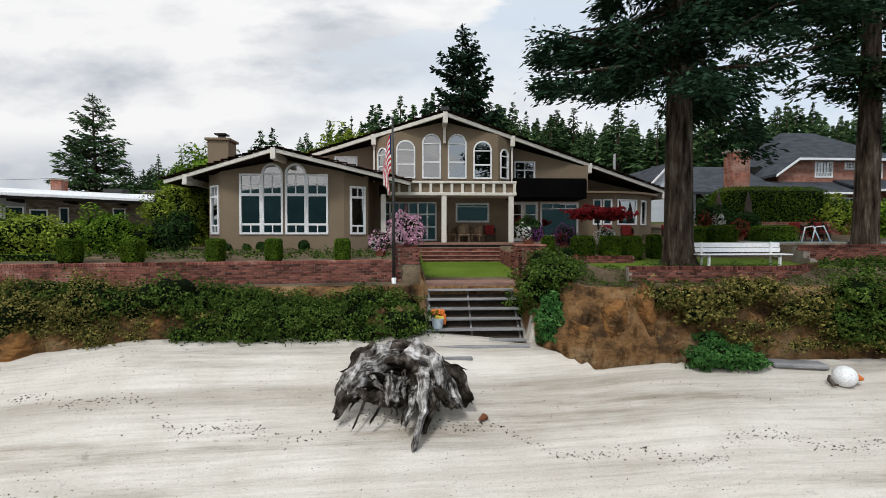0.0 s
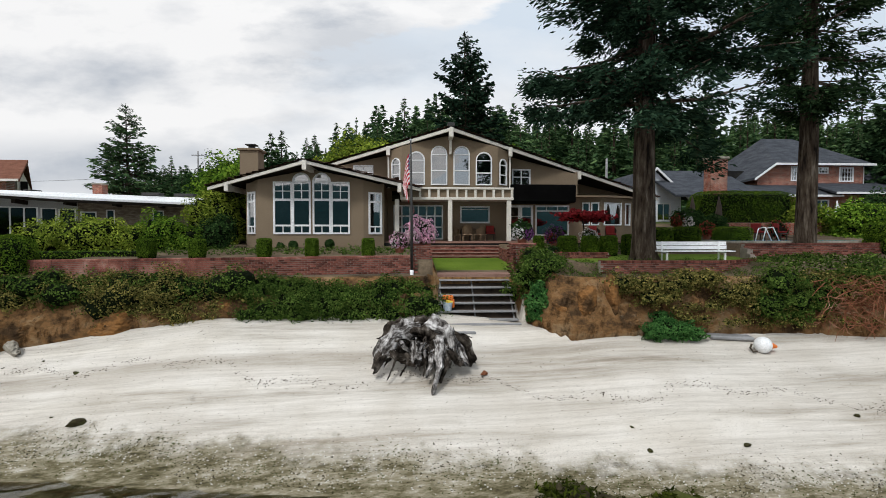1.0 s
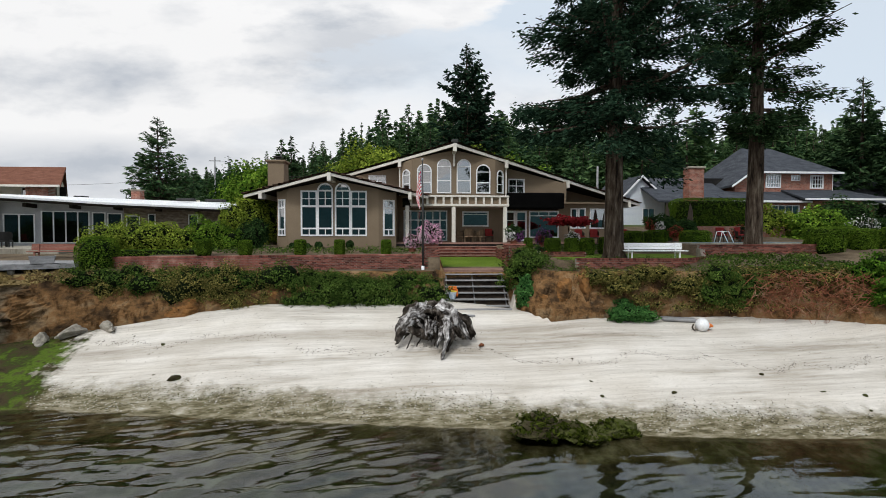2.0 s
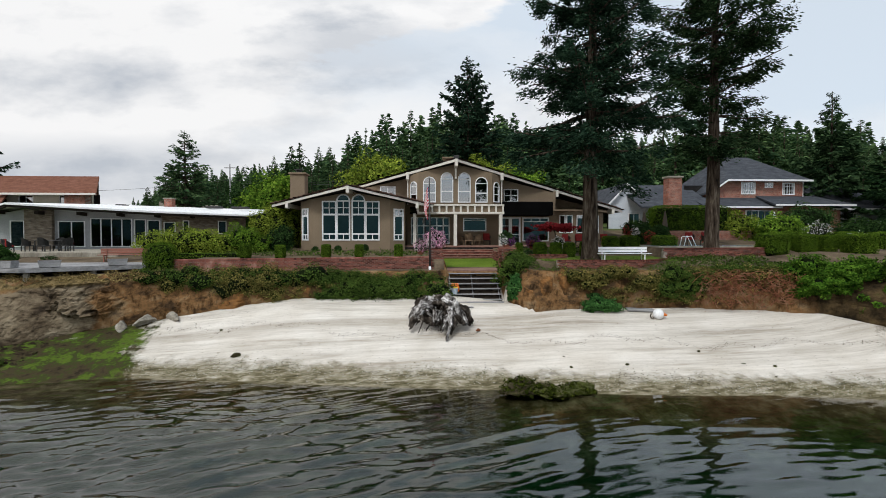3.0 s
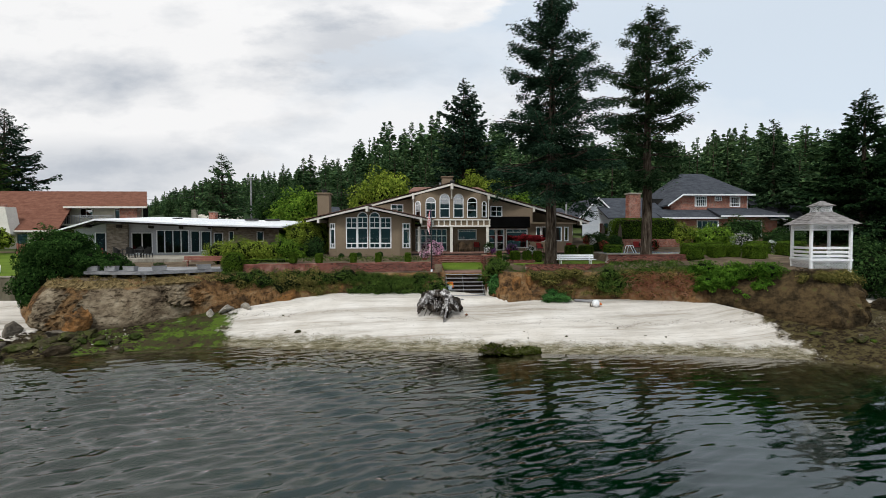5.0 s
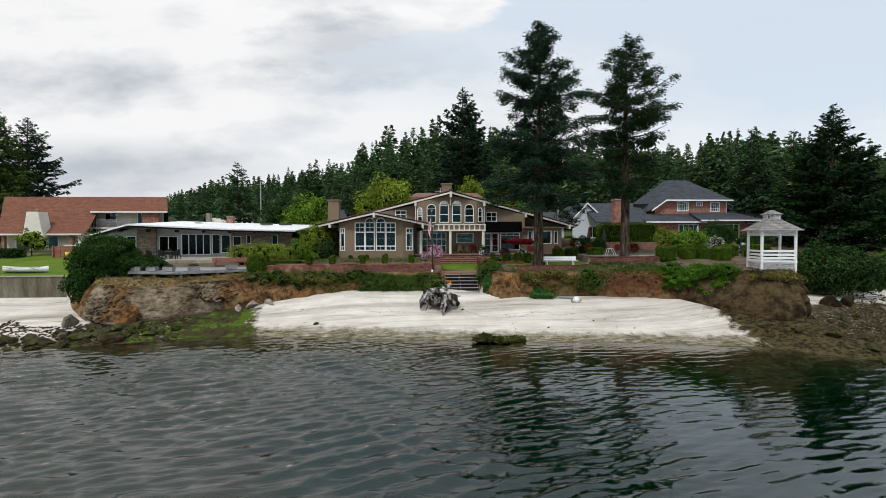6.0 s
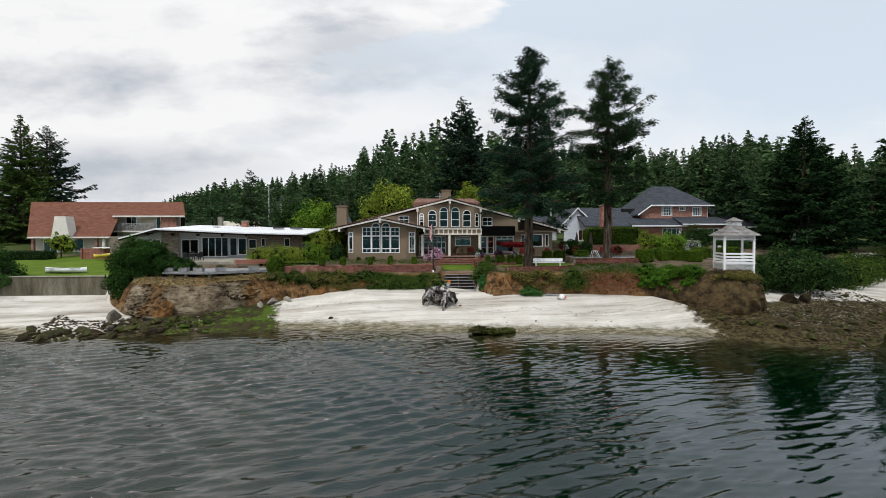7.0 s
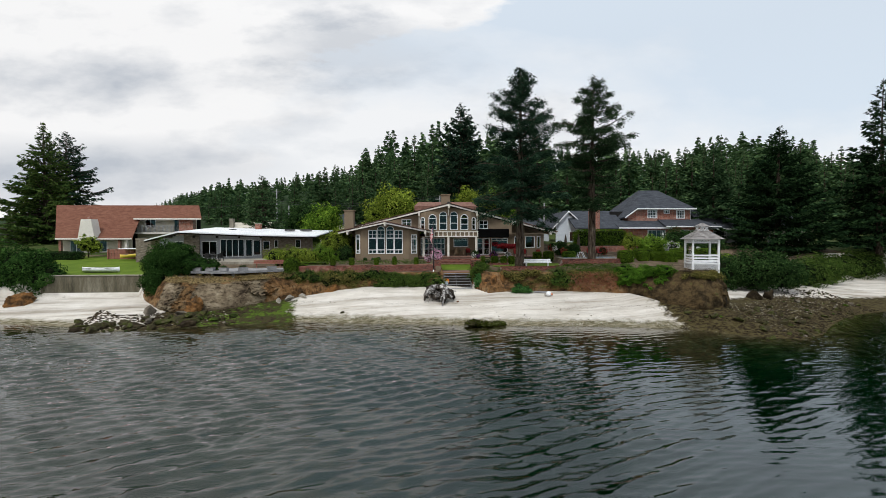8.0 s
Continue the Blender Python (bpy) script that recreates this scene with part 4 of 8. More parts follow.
hole_l = [(-6.62, 5.97), (-4.58, 5.97), (-4.58, 8.86)] + arc_points(-5.57, -4.60, 8.86)[1:-1] + [(-5.60, 8.86), (-6.62, 8.86)]
hole_r = [(-4.48, 5.97), (-2.44, 5.97), (-2.44, 8.86), (-3.46, 8.86)] + arc_points(-4.46, -3.49, 8.86)[1:-1] + [(-4.48, 8.86)]
wall_with_holes("wall", house, I4, wing_out, [hole_l, hole_r], 0.2, "stucco")
for k, (a, b) in enumerate(((-6.62, -5.58), (-5.58, -4.58), (-4.48, -3.48), (-3.48, -2.44))):
    arched = k in (1, 2)
    window(house, I4, a, b, 5.97, 9.36 if arched else 8.86, arched, [(0.5, 0.0, 0.165 if not arched else 0.142), (0.5, 0.655 if not arched else 0.56, 1 if not arched else 0.85)],
           [(0.165 if not arched else 0.142, 0.10), (0.655 if not arched else 0.56, 0.13), 0.82 if not arched else 0.705] + ([(0.852, 0.10)] if arched else []), rim=0.095, glass="glass")
for (p, q), flip in ((((-8.30, 0.62), (-7.45, 0.0)), 0), (((-1.70, 0.0), (-0.62, 0.62)), 1)):
    wp = wall_pose(p, q)
    ln = math.dist(p, q)
    z_in, z_out = roof_z(WX0, -4.53, WA - 0.08, WS), roof_z(-8.4, -4.53, WA - 0.1, WS)
    za, zb = (z_out, z_in) if not flip else (z_in, z_out)
    x0, x1 = (0.17, 0.86) if not flip else (0.30, 1.12)
    wall_with_holes("wall", house, wp, [(0, WZ0), (ln, WZ0), (ln, zb), (0, za)], [[(x0, 5.97), (x1, 5.97), (x1, 8.32), (x0, 8.32)]], 0.2, "stucco")
    window(house, wp, x0, x1, 5.97, 8.32, False, [(0.5, 0, 0.17), (0.5, 0.79, 1)], [(0.18, 0.08), (0.77, 0.11)], rim=0.10, glass="glass")
for p, q in (((-8.30, 14.0), (-8.30, 0.62)), ((-0.62, 0.62), (-0.62, 6.2))):
    wp = wall_pose(p, q)
    ln = math.dist(p, q)
    wall_with_holes("wall", house, wp, [(0, WZ0), (ln, WZ0), (ln, 8.85), (0, 8.85)], [], 0.2, "stucco")

# wing roof with a prow verge
AX, AY, AZ = -4.50, -1.75, 9.80
EL, ER = (-10.35, 0.55, 8.62), (1.45, 0.55, 8.62)
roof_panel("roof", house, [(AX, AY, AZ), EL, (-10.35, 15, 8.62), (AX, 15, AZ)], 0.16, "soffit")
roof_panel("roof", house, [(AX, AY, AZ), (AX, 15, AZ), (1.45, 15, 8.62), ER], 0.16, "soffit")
tile_rows("roof_tiles", house, (-10.45, 0.36, 8.64), (-10.45, 15, 8.64), (AX, 15, AZ + 0.03), (AX, AY - 0.18, AZ + 0.03), 16, 34, "tile_roof")
tile_rows("roof_tiles", house, (1.55, 15, 8.64), (1.55, 0.36, 8.64), (AX, AY - 0.18, AZ + 0.03), (AX, 15, AZ + 0.03), 16, 34, "tile_roof")
beam("verge_board", house, (AX, AY - 0.03, AZ - 0.03), (EL[0], EL[1] - 0.03, EL[2] - 0.03), 0.09, 0.18, "cream")
beam("verge_board", house, (AX, AY - 0.03, AZ - 0.03), (ER[0], ER[1] - 0.03, ER[2] - 0.03), 0.09, 0.18, "cream")
for x, y, z in ((AX, AY, AZ), (-9.15, 0.08, 8.84), (0.30, 0.08, 8.84)):
    box("rafter_end", (x - 0.11, x + 0.11, y - 0.12, y + 0.5, z - 0.52, z - 0.02), "cream", house, bevel=0.015)
    box("rafter", (x - 0.10, x + 0.10, y + 0.45, y + 5, z - 0.45, z - 0.16), "cream", house)
# chimney of the wing
box("chimney", (-10.3, -9.1, 5.2, 6.4, 4.6, 11.55), "stucco", house, bevel=0.02)
box("chimney_cap", (-10.42, -8.98, 5.08, 6.52, 11.44, 11.58), "stucco", house, bevel=0.02)
tube("flue", [(-9.7, 5.8, 11.5), (-9.7, 5.8, 11.84)], 0.22, "metal_dark", house)
box("flue_hood", (-10.03, -9.37, 5.47, 6.13, 11.84, 11.92), "metal_dark", house, bevel=0.01)

# main block: upper bay with arched windows
MX, MY, MZ = 3.25, 0.75, 12.12
ME = (18.6, 6.9, 8.62)
ML = (-12.1, 6.9, 8.62)
MS = (MZ - ME[2]) / (ME[0] - MX)
def main_z(x):
    return MZ - MS * abs(x - MX) - 0.3
BAY_Y = 1.64
b_out = [(0.40, 8.60), (6.08, 8.60), (6.08, main_z(6.08)), (MX, main_z(MX)), (0.40, main_z(0.40))]
ARCH = ((0.74, 1.74, 10.86), (2.09, 3.07, 11.20), (3.43, 4.41, 11.20), (4.76, 5.74, 10.86))
wall_with_holes("wall", house, pose(0, BAY_Y, 0), b_out, [outline_of(a, b, 8.88, t, True) for a, b, t in ARCH], 0.2, "stucco")
for k, (a, b, t) in enumerate(ARCH):
    h = t - 8.88
    window(house, pose(0, BAY_Y, 0), a, b, 8.88, t, True, [], [(0.37, 0.07), ((t - 8.88 - 0.52) / h, 0.05)], rim=0.075)
for p, q in (((-0.35, 2.35), (0.40, BAY_Y)), ((6.08, BAY_Y), (6.83, 2.35))):
    wp = wall_pose(p, q)
    ln = math.dist(p, q)
    z_a, z_b = main_z(p[0]), main_z(q[0])
    wall_with_holes("wall", house, wp, [(0, 8.6), (ln, 8.6), (ln, z_b), (0, z_a)], [outline_of(0.16, ln - 0.14, 8.93, 10.52, True)], 0.2, "stucco")
    window(house, wp, 0.16, ln - 0.14, 8.93, 10.52, True, [], [(0.38, 0.06), (0.75, 0.05)], rim=0.07)
# recessed upper walls either side
for p, q, x0, x1, z0, z1 in (((-9.0, 3.4), (-0.3, 3.4), 6.3, 7.55, 9.32, 10.28), ((6.75, 3.4), (11.7, 3.9), 0.55, 1.78, 9.05, 10.12)):
    wp = wall_pose(p, q)
    ln = math.dist(p, q)
    o = [(0, 8.0), (ln, 8.0), (ln, max(8.1, main_z(q[0]) - 0.05)), (0, max(8.1, main_z(p[0]) - 0.05))]
    wall_with_holes("wall", house, wp, o, [[(x0, z0), (x1, z0), (x1, z1), (x0, z1)]], 0.2, "stucco")
    window(house, wp, x0, x1, z0, z1, False, [0.5], [0.52], rim=0.085, bar=0.06)
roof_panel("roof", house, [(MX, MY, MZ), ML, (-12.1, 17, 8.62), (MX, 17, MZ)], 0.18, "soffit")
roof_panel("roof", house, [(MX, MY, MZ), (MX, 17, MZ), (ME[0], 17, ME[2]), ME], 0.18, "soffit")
tile_rows("roof_tiles", house, (-12.2, 6.7, 8.64), (-12.2, 17, 8.64), (MX, 17, MZ + 0.03), (MX, MY - 0.18, MZ + 0.03), 40, 26, "tile_roof")
tile_rows("roof_tiles", house, (18.7, 17, 8.64), (18.7, 6.7, 8.64), (MX, MY - 0.18, MZ + 0.03), (MX, 17, MZ + 0.03), 40, 26, "tile_roof")
beam("verge_board", house, (MX, MY - 0.03, MZ - 0.03), (ML[0], ML[1] - 0.03, ML[2] - 0.03), 0.10, 0.20, "cream")
beam("verge_board", house, (MX, MY - 0.03, MZ - 0.03), (ME[0], ME[1] - 0.03, ME[2] - 0.03), 0.10, 0.20, "cream")
box("ridge_cap", (MX - 0.2, MX + 0.2, MY - 0.08, MY + 0.5, MZ - 0.02, MZ + 0.24), "metal_dark", house, bevel=0.03)
def verge_y(x):
    return MY + (ME[1] - MY) * abs(x - MX) / (ME[0] - MX)
for x in (MX, -0.45, 6.95, 11.9, 17.6):
    y, z = verge_y(x), MZ - MS * abs(x - MX)
    box("rafter_end", (x - 0.12, x + 0.12, y - 0.12, y + 0.9, z - 0.58, z - 0.02), "cream", house, bevel=0.015)
for x in (-0.45, 6.95):
    y, z = verge_y(x), MZ - MS * abs(x - MX)
    beam("brace", house, (x, y + 0.1, z - 0.5), (x, 2.35, 8.85), 0.10, 0.12, "cream")
box("king_post", (MX - 0.07, MX + 0.07, BAY_Y - 0.16, BAY_Y - 0.02, 10.7, 11.75), "cream", house, bevel=0.01)
# rear block of the roof with brick red tiles and a chimney
roof_panel("roof", house, [(-1.2, 15.5, 12.75), (8.6, 15.5, 12.75), (8.0, 19, 13.6), (-0.6, 19, 13.6)], 0.7, "tile_roof")
box("chimney", (2.9, 4.2, 14.0, 15.0, 10, 14.4), "stucco", house, bevel=0.02)
box("chimney_cap", (2.78, 4.32, 13.88, 15.12, 14.28, 14.42), "stucco", house, bevel=0.02)

# balcony band over the patio, with its square openings
box("balcony_floor", (0.30, 6.96, 1.36, 3.4, 8.02, 8.12), "cream", house, bevel=0.01)
box("balcony_rail", (0.30, 6.98, 1.26, 1.40, 8.60, 8.72), "cream", house, bevel=0.015)
box("balcony_rail", (0.30, 6.98, 1.26, 1.40, 7.98, 8.14), "cream", house, bevel=0.015)
for k in range(13):
    x = 0.36 + k * 0.544
    box("baluster", (x - 0.07, x + 0.07, 1.28, 1.38, 8.12, 8.62), "cream", house, bevel=0.01)
box("balcony_panel", (0.30, 6.96, 1.40, 1.46, 8.12, 8.62), "stucco", house)
for x in (0.1, 3.22, 6.72):
    box("post", (x - 0.13, x + 0.13, 1.30, 1.56, 5.50, 8.02), "cream", house, bevel=0.02)

# ground floor behind the patio
GY = 4.2
wall_with_holes("wall", house, pose(0, GY, 0), [(-0.6, 5.3), (6.9, 5.3), (6.9, 8.1), (-0.6, 8.1)],
                [[(-0.25, 5.62), (2.95, 5.62), (2.95, 7.85), (-0.25, 7.85)], [(4.05, 6.68), (6.0, 6.68), (6.0, 7.80), (4.05, 7.80)]], 0.2, "stucco")
window(house, pose(0, GY, 0), -0.25, 2.95, 5.62, 7.85, False, [0.167, 0.333, 0.5, 0.667, 0.833], [0.36, 0.68], rim=0.09, bar=0.09, name="glazed_doors")
window(house, pose(0, GY, 0), 4.05, 6.0, 6.68, 7.80, False, [], [(0.80, 0.04)], rim=0.10)
wall_with_holes("wall", house, pose(0, GY, 0), [(6.9, 5.3), (12.0, 5.3), (12.0, 8.5), (6.9, 8.5)],
                [[(7.15, 5.62), (8.85, 5.62), (8.85, 7.85), (7.15, 7.85)], [(9.0, 5.85), (11.25, 5.85), (11.25, 7.85), (9.0, 7.85)]], 0.2, "stucco")
window(house, pose(0, GY, 0), 7.15, 8.0, 5.62, 7.85, False, [], [0.36, 0.68], rim=0.13, name="french_door")
window(house, pose(0, GY, 0), 8.0, 8.85, 5.62, 7.85, False, [], [0.36, 0.68], rim=0.13, name="french_door")
window(house, pose(0, GY, 0), 9.0, 11.25, 5.85, 7.85, False, [(0.33, 0.82, 1), (0.66, 0.82, 1)], [(0.82, 0.07)], rim=0.10)
for p, q, wins in (((12.0, 4.2), (13.3, 3.9), ((0.12, 0.62), (0.68, 1.2))), ((13.3, 3.9), (15.1, 4.6), ((0.2, 1.72),)), ((15.1, 4.6), (16.5, 5.9), ((0.2, 1.0),))):
    wp = wall_pose(p, q)
    ln = math.dist(p, q)
    wall_with_holes("wall", house, wp, [(0, 5.3), (ln, 5.3), (ln, 8.5), (0, 8.5)], [[(a, 6.55), (b, 6.55), (b, 8.05), (a, 8.05)] for a, b in wins], 0.2, "stucco")
    for a, b in wins:
        window(house, wp, a, b, 6.55, 8.05, False, [], [], rim=0.08)
wall_with_holes("wall", house, wall_pose((16.5, 5.9), (16.5, 16)), [(0, 5.3), (10.1, 5.3), (10.1, 8.5), (0, 8.5)], [], 0.2, "stucco")
box("awning", (6.98, 11.05, 2.2, 4.18, 7.92, 9.02), "awning", house, bevel=0.06)
roof_panel("bay_roof", house, [(11.2, 3.6, 8.48), (13.4, 3.55, 8.48), (15.3, 4.3, 8.48), (16.8, 5.7, 8.48), (16.8, 8.0, 8.48), (11.2, 8.0, 8.48)], 0.12, "stucco")
wall_with_holes("wall", house, wall_pose((11.7, 8.0), (18.0, 8.0)), [(0, 8.4), (6.3, 8.4), (6.3, 8.9), (0, 10.1)], [], 0.2, "stucco")
wall_with_holes("wall", house, wall_pose((11.7, 3.9), (11.7, 8.0)), [(0, 8.4), (4.1, 8.4), (4.1, 10.0), (0, 10.0)], [], 0.2, "stucco")
# sheets behind the panes, near-black or dark teal: interior dimness put into their colour
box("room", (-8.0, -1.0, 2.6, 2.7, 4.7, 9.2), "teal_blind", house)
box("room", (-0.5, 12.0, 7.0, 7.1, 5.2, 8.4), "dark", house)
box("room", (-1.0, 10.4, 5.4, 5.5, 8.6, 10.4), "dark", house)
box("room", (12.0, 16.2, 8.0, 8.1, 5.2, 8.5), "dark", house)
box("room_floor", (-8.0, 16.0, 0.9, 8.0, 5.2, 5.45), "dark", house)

# ---- neighbouring houses ----
M["stone_wall"] = mottled("stacked_stone", [(0.09, 0.075, 0.06), (0.20, 0.165, 0.13), (0.32, 0.28, 0.23)], 2.2, 12, 0.95, 0.9, 0.04, (1, 1, 3.2))
M["white_roof"] = mottled("white_roof_membrane", [(0.66, 0.67, 0.68), (0.82, 0.82, 0.82)], 0.5, 8, 0.6, 0.1)
M["shingle"] = mottled("brown_shingles", [(0.13, 0.055, 0.036), (0.17, 0.075, 0.05), (0.21, 0.10, 0.07)], 1.2, 16, 0.95, 0.7, 0.03, (1, 1, 3))
M["slate"] = mottled("dark_grey_shingles", [(0.035, 0.04, 0.047), (0.055, 0.06, 0.07), (0.075, 0.08, 0.09)], 1.2, 14, 0.9, 0.6, 0.03, (1, 1, 3))
M["siding"] = mottled("pale_wood_siding", [(0.56, 0.60, 0.66), (0.66, 0.69, 0.73)], 1.0, 20, 0.6, 0.3, 0.01, (0.3, 1, 6))
M["beige"] = mottled("beige_wall", [(0.50, 0.46, 0.37), (0.60, 0.56, 0.47)], 0.8, 30, 0.8, 0.2, 0.006)
M["concrete"] = mottled("stained_concrete", [(0.16, 0.14, 0.11), (0.29, 0.265, 0.215), (0.38, 0.35, 0.29)], 0.7, 12, 0.9, 0.4, 0.02, (1.6, 1, 0.35))
M["old_concrete"] = mottled("mossy_concrete", [(0.055, 0.05, 0.034), (0.13, 0.115, 0.08), (0.21, 0.19, 0.145)], 0.7, 12, 0.95, 0.5, 0.02, (1.8, 1, 0.35))
M["grey_wood"] = mottled("weathered_grey_wood", [(0.15, 0.148, 0.148), (0.26, 0.258, 0.26), (0.36, 0.355, 0.36)], 2.0, 30, 0.9, 0.5, 0.01, (0.3, 2, 2))
M["red_wood"] = mottled("reddish_wood", [(0.22, 0.085, 0.06), (0.33, 0.14, 0.10)], 2.0, 30, 0.75, 0.3, 0.006, (0.3, 2, 2))


def brick_material(name, tones, mortar, scale=1.0):
    """Bricks too far off to be built one by one."""
    def build(nt, b):
        tc = nt.nodes.new("ShaderNodeTexCoord")
        mp = nt.nodes.new("ShaderNodeMapping")
        mp.inputs["Rotation"].default_value = (radians(90), 0, 0)
        nt.links.new(tc.outputs["Object"], mp.inputs[0])
        br = nt.nodes.new("ShaderNodeTexBrick")
        br.inputs["Scale"].default_value = 1.0
        br.inputs["Brick Width"].default_value, br.inputs["Row Height"].default_value, br.inputs["Mortar Size"].default_value = 0.22 * scale, 0.075 * scale, 0.012
        br.inputs["Color1"].default_value, br.inputs["Color2"].default_value, br.inputs["Mortar"].default_value = (*tones[0], 1), (*tones[1], 1), (*mortar, 1)
        nt.links.new(mp.outputs[0], br.inputs["Vector"])
        g = ramp_node(nt, noise_node(nt, 2.0, 6, 0.7), [(0.3, (0.6, 0.6, 0.6)), (0.72, (1.35, 1.3, 1.3))])
        nt.links.new(mix_node(nt, 1.0, br.outputs[0], g, "MULTIPLY"), b.inputs["Base Color"])
        bump_node(nt, b, br.outputs["Fac"], -0.4, 0.01)
    return material(name, build, 0.9)


M["far_brick"] = brick_material("far_red_brick", ((0.19, 0.048, 0.028), (0.34, 0.115, 0.072)), (0.30, 0.25, 0.21))

# white panels greyed in the colour itself, for the shade of the overhang
M["grey_panel"] = mottled("shaded_white_panel", [(0.30, 0.31, 0.32), (0.40, 0.41, 0.42)], 1.0, 20, 0.7, 0.2, 0.005)
# low house with a white roof
flat = thing("bungalow", "low stone and glass house under a white flat roof", "house")
FA = wall_pose((-33.0, 2.6), (-15.3, 8.9))
FL = math.dist((-33.0, 2.6), (-15.3, 8.9))
RA, RK, RR, RL = (-29.7, 1.1, 8.75), (-20.9, 4.5, 8.32), (-14.5, 7.3, 8.16), (-34.9, 3.2, 7.70)
roof_panel("roof", flat, [RA, RK, (-20.4, 15.0, 9.15), (-30.6, 14, 9.45)], 0.14, "white_roof", "white roof membrane")
roof_panel("roof", flat, [RK, RR, (-13.6, 15.5, 9.0), (-20.4, 15.0, 9.15)], 0.14, "white_roof", "white roof membrane")
roof_panel("roof", flat, [RA, (-30.6, 14, 9.45), (-37.2, 13, 8.3), RL], 0.14, "white_roof", "white roof membrane")
for p, q in ((RA, RK), (RK, RR), (RA, RL)):
    beam("fascia", flat, (p[0], p[1] - 0.05, p[2] - 0.01), (q[0], q[1] - 0.05, q[2] - 0.01), 0.05, 0.15, "white")
    # dark strip added for the shade below the fascia
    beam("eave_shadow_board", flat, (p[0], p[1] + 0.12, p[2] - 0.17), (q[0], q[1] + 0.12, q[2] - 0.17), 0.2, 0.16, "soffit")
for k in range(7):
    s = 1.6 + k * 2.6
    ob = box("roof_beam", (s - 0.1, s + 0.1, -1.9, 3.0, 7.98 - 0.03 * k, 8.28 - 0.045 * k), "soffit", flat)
    ob.matrix_basis = FA
b_holes = [(1.95, 2.85, 5.45, 7.5), (4.95, 6.75, 5.40, 7.5), (7.1, 10.0, 5.40, 7.75), (10.15, 11.0, 5.45, 7.7), (11.1, 12.05, 5.60, 7.65)]
wall_with_holes("wall", flat, FA, [(0.3, 4.9), (12.15, 4.9), (12.15, 8.22), (3.0, 8.4), (0.3, 7.8)], [[(a, c), (b, c), (b, d), (a, d)] for a, b, c, d in b_holes], 0.2, "grey_panel")
wall_with_holes("wall", flat, FA, [(12.15, 4.9), (FL, 4.9), (FL, 8.05), (12.15, 8.22)], [[(12.3, 6.35), (13.2, 6.35), (13.2, 7.5), (12.3, 7.5)], [(13.74, 6.6), (14.25, 6.6), (14.25, 7.65), (13.74, 7.65)], [(16.5, 6.5), (17.2, 6.5), (17.2, 7.65), (16.5, 7.65)]], 0.2, "stone_wall", "grey-brown stacked stone")
for a, b, c, d in b_holes:
    window(flat, FA, a, b, c, d, False, [0.25, 0.5, 0.75] if b - a > 2 else [0.5] if b - a > 1.2 else [], [], rim=0.07, bar=0.08, glass="clear_glass")
for a, b, c, d in ((12.3, 13.2, 6.35, 7.5), (13.74, 14.25, 6.6, 7.65), (16.5, 17.2, 6.5, 7.65)):
    window(flat, FA, a, b, c, d, False, [], [], rim=0.07, glass="clear_glass")
ob = box("stone_pillar", (3.0, 4.75, -0.55, 0.3, 4.9, 8.35), "stone_wall", flat, "stacked grey-brown stone", bevel=0.03)
ob.matrix_basis = FA
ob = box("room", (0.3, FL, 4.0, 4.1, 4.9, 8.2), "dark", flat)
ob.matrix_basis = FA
box("wall", (-37, -33.2, 5.0, 13, 4.5, 7.9), "stone_wall", flat)
box("chimney", (-24.35, -23.6, 12.4, 13.1, 8.5, 9.95), "far_brick", flat, bevel=0.02)
box("chimney_cap", (-24.42, -23.53, 12.33, 13.17, 9.9, 10.0), "concrete", flat, bevel=0.02)
for k, (x, y, w) in enumerate(((-19.6, 10.6, 1.3), (-17.6, 11.4, 1.5), (-26.5, 8.5, 0.7))):
    box("skylight", (x, x + w, y, y + 0.8, 8.9, 9.12), "metal_dark", flat, bevel=0.02)

# two-storey house with the brown-red roof
red = thing("red_roof_house", "two-storey pale house under a brown-red shingle roof", "house")
roof_panel("roof", red, [(-54.6, 15.3, 7.85), (-43.5, 15.3, 7.85), (-45.2, 22, 13.2), (-59.2, 22, 13.2)], 0.22, "shingle")
roof_panel("roof", red, [(-45.0, 18.4, 10.95), (-34.7, 18.4, 10.95), (-36.7, 22, 13.2), (-45.2, 22, 13.2)], 0.22, "shingle")
roof_panel("roof", red, [(-59.2, 22, 13.2), (-36.7, 22, 13.2), (-41.0, 28.5, 8.5), (-63.5, 28.5, 8.5)], 0.22, "shingle")
beam("verge_board", red, (-36.66, 22, 13.2), (-34.66, 18.4, 10.95), 0.06, 0.26, "shingle")
beam("verge_board", red, (-45.05, 18.42, 10.3), (-43.45, 15.3, 7.85), 0.06, 0.26, "shingle")
wall_with_holes("wall", red, wall_pose((-36.3, 20.4), (-39.6, 26.6)), [(0, 4.4), (7.0, 4.4), (7.0, 9.7), (1.0, 12.4), (0, 11.9)], [], 0.2, "beige")
beam("fascia", red, (-54.6, 15.27, 7.88), (-43.5, 15.27, 7.88), 0.06, 0.22, "cream")
beam("fascia", red, (-45.0, 18.37, 10.96), (-34.7, 18.37, 10.96), 0.06, 0.22, "cream")
wall_with_holes("wall", red, pose(0, 16.6, 0), [(-54.6, 4.4), (-44.3, 4.4), (-44.3, 8.0), (-54.6, 8.0)], [[(-53.4, 5.4), (-51.5, 5.4), (-51.5, 7.6), (-53.4, 7.6)], [(-49.3, 5.8), (-47.9, 5.8), (-47.9, 7.6), (-49.3, 7.6)]], 0.2, "beige")
window(red, pose(0, 16.6, 0), -53.4, -51.5, 5.4, 7.6, False, [0.5], [], rim=0.09)
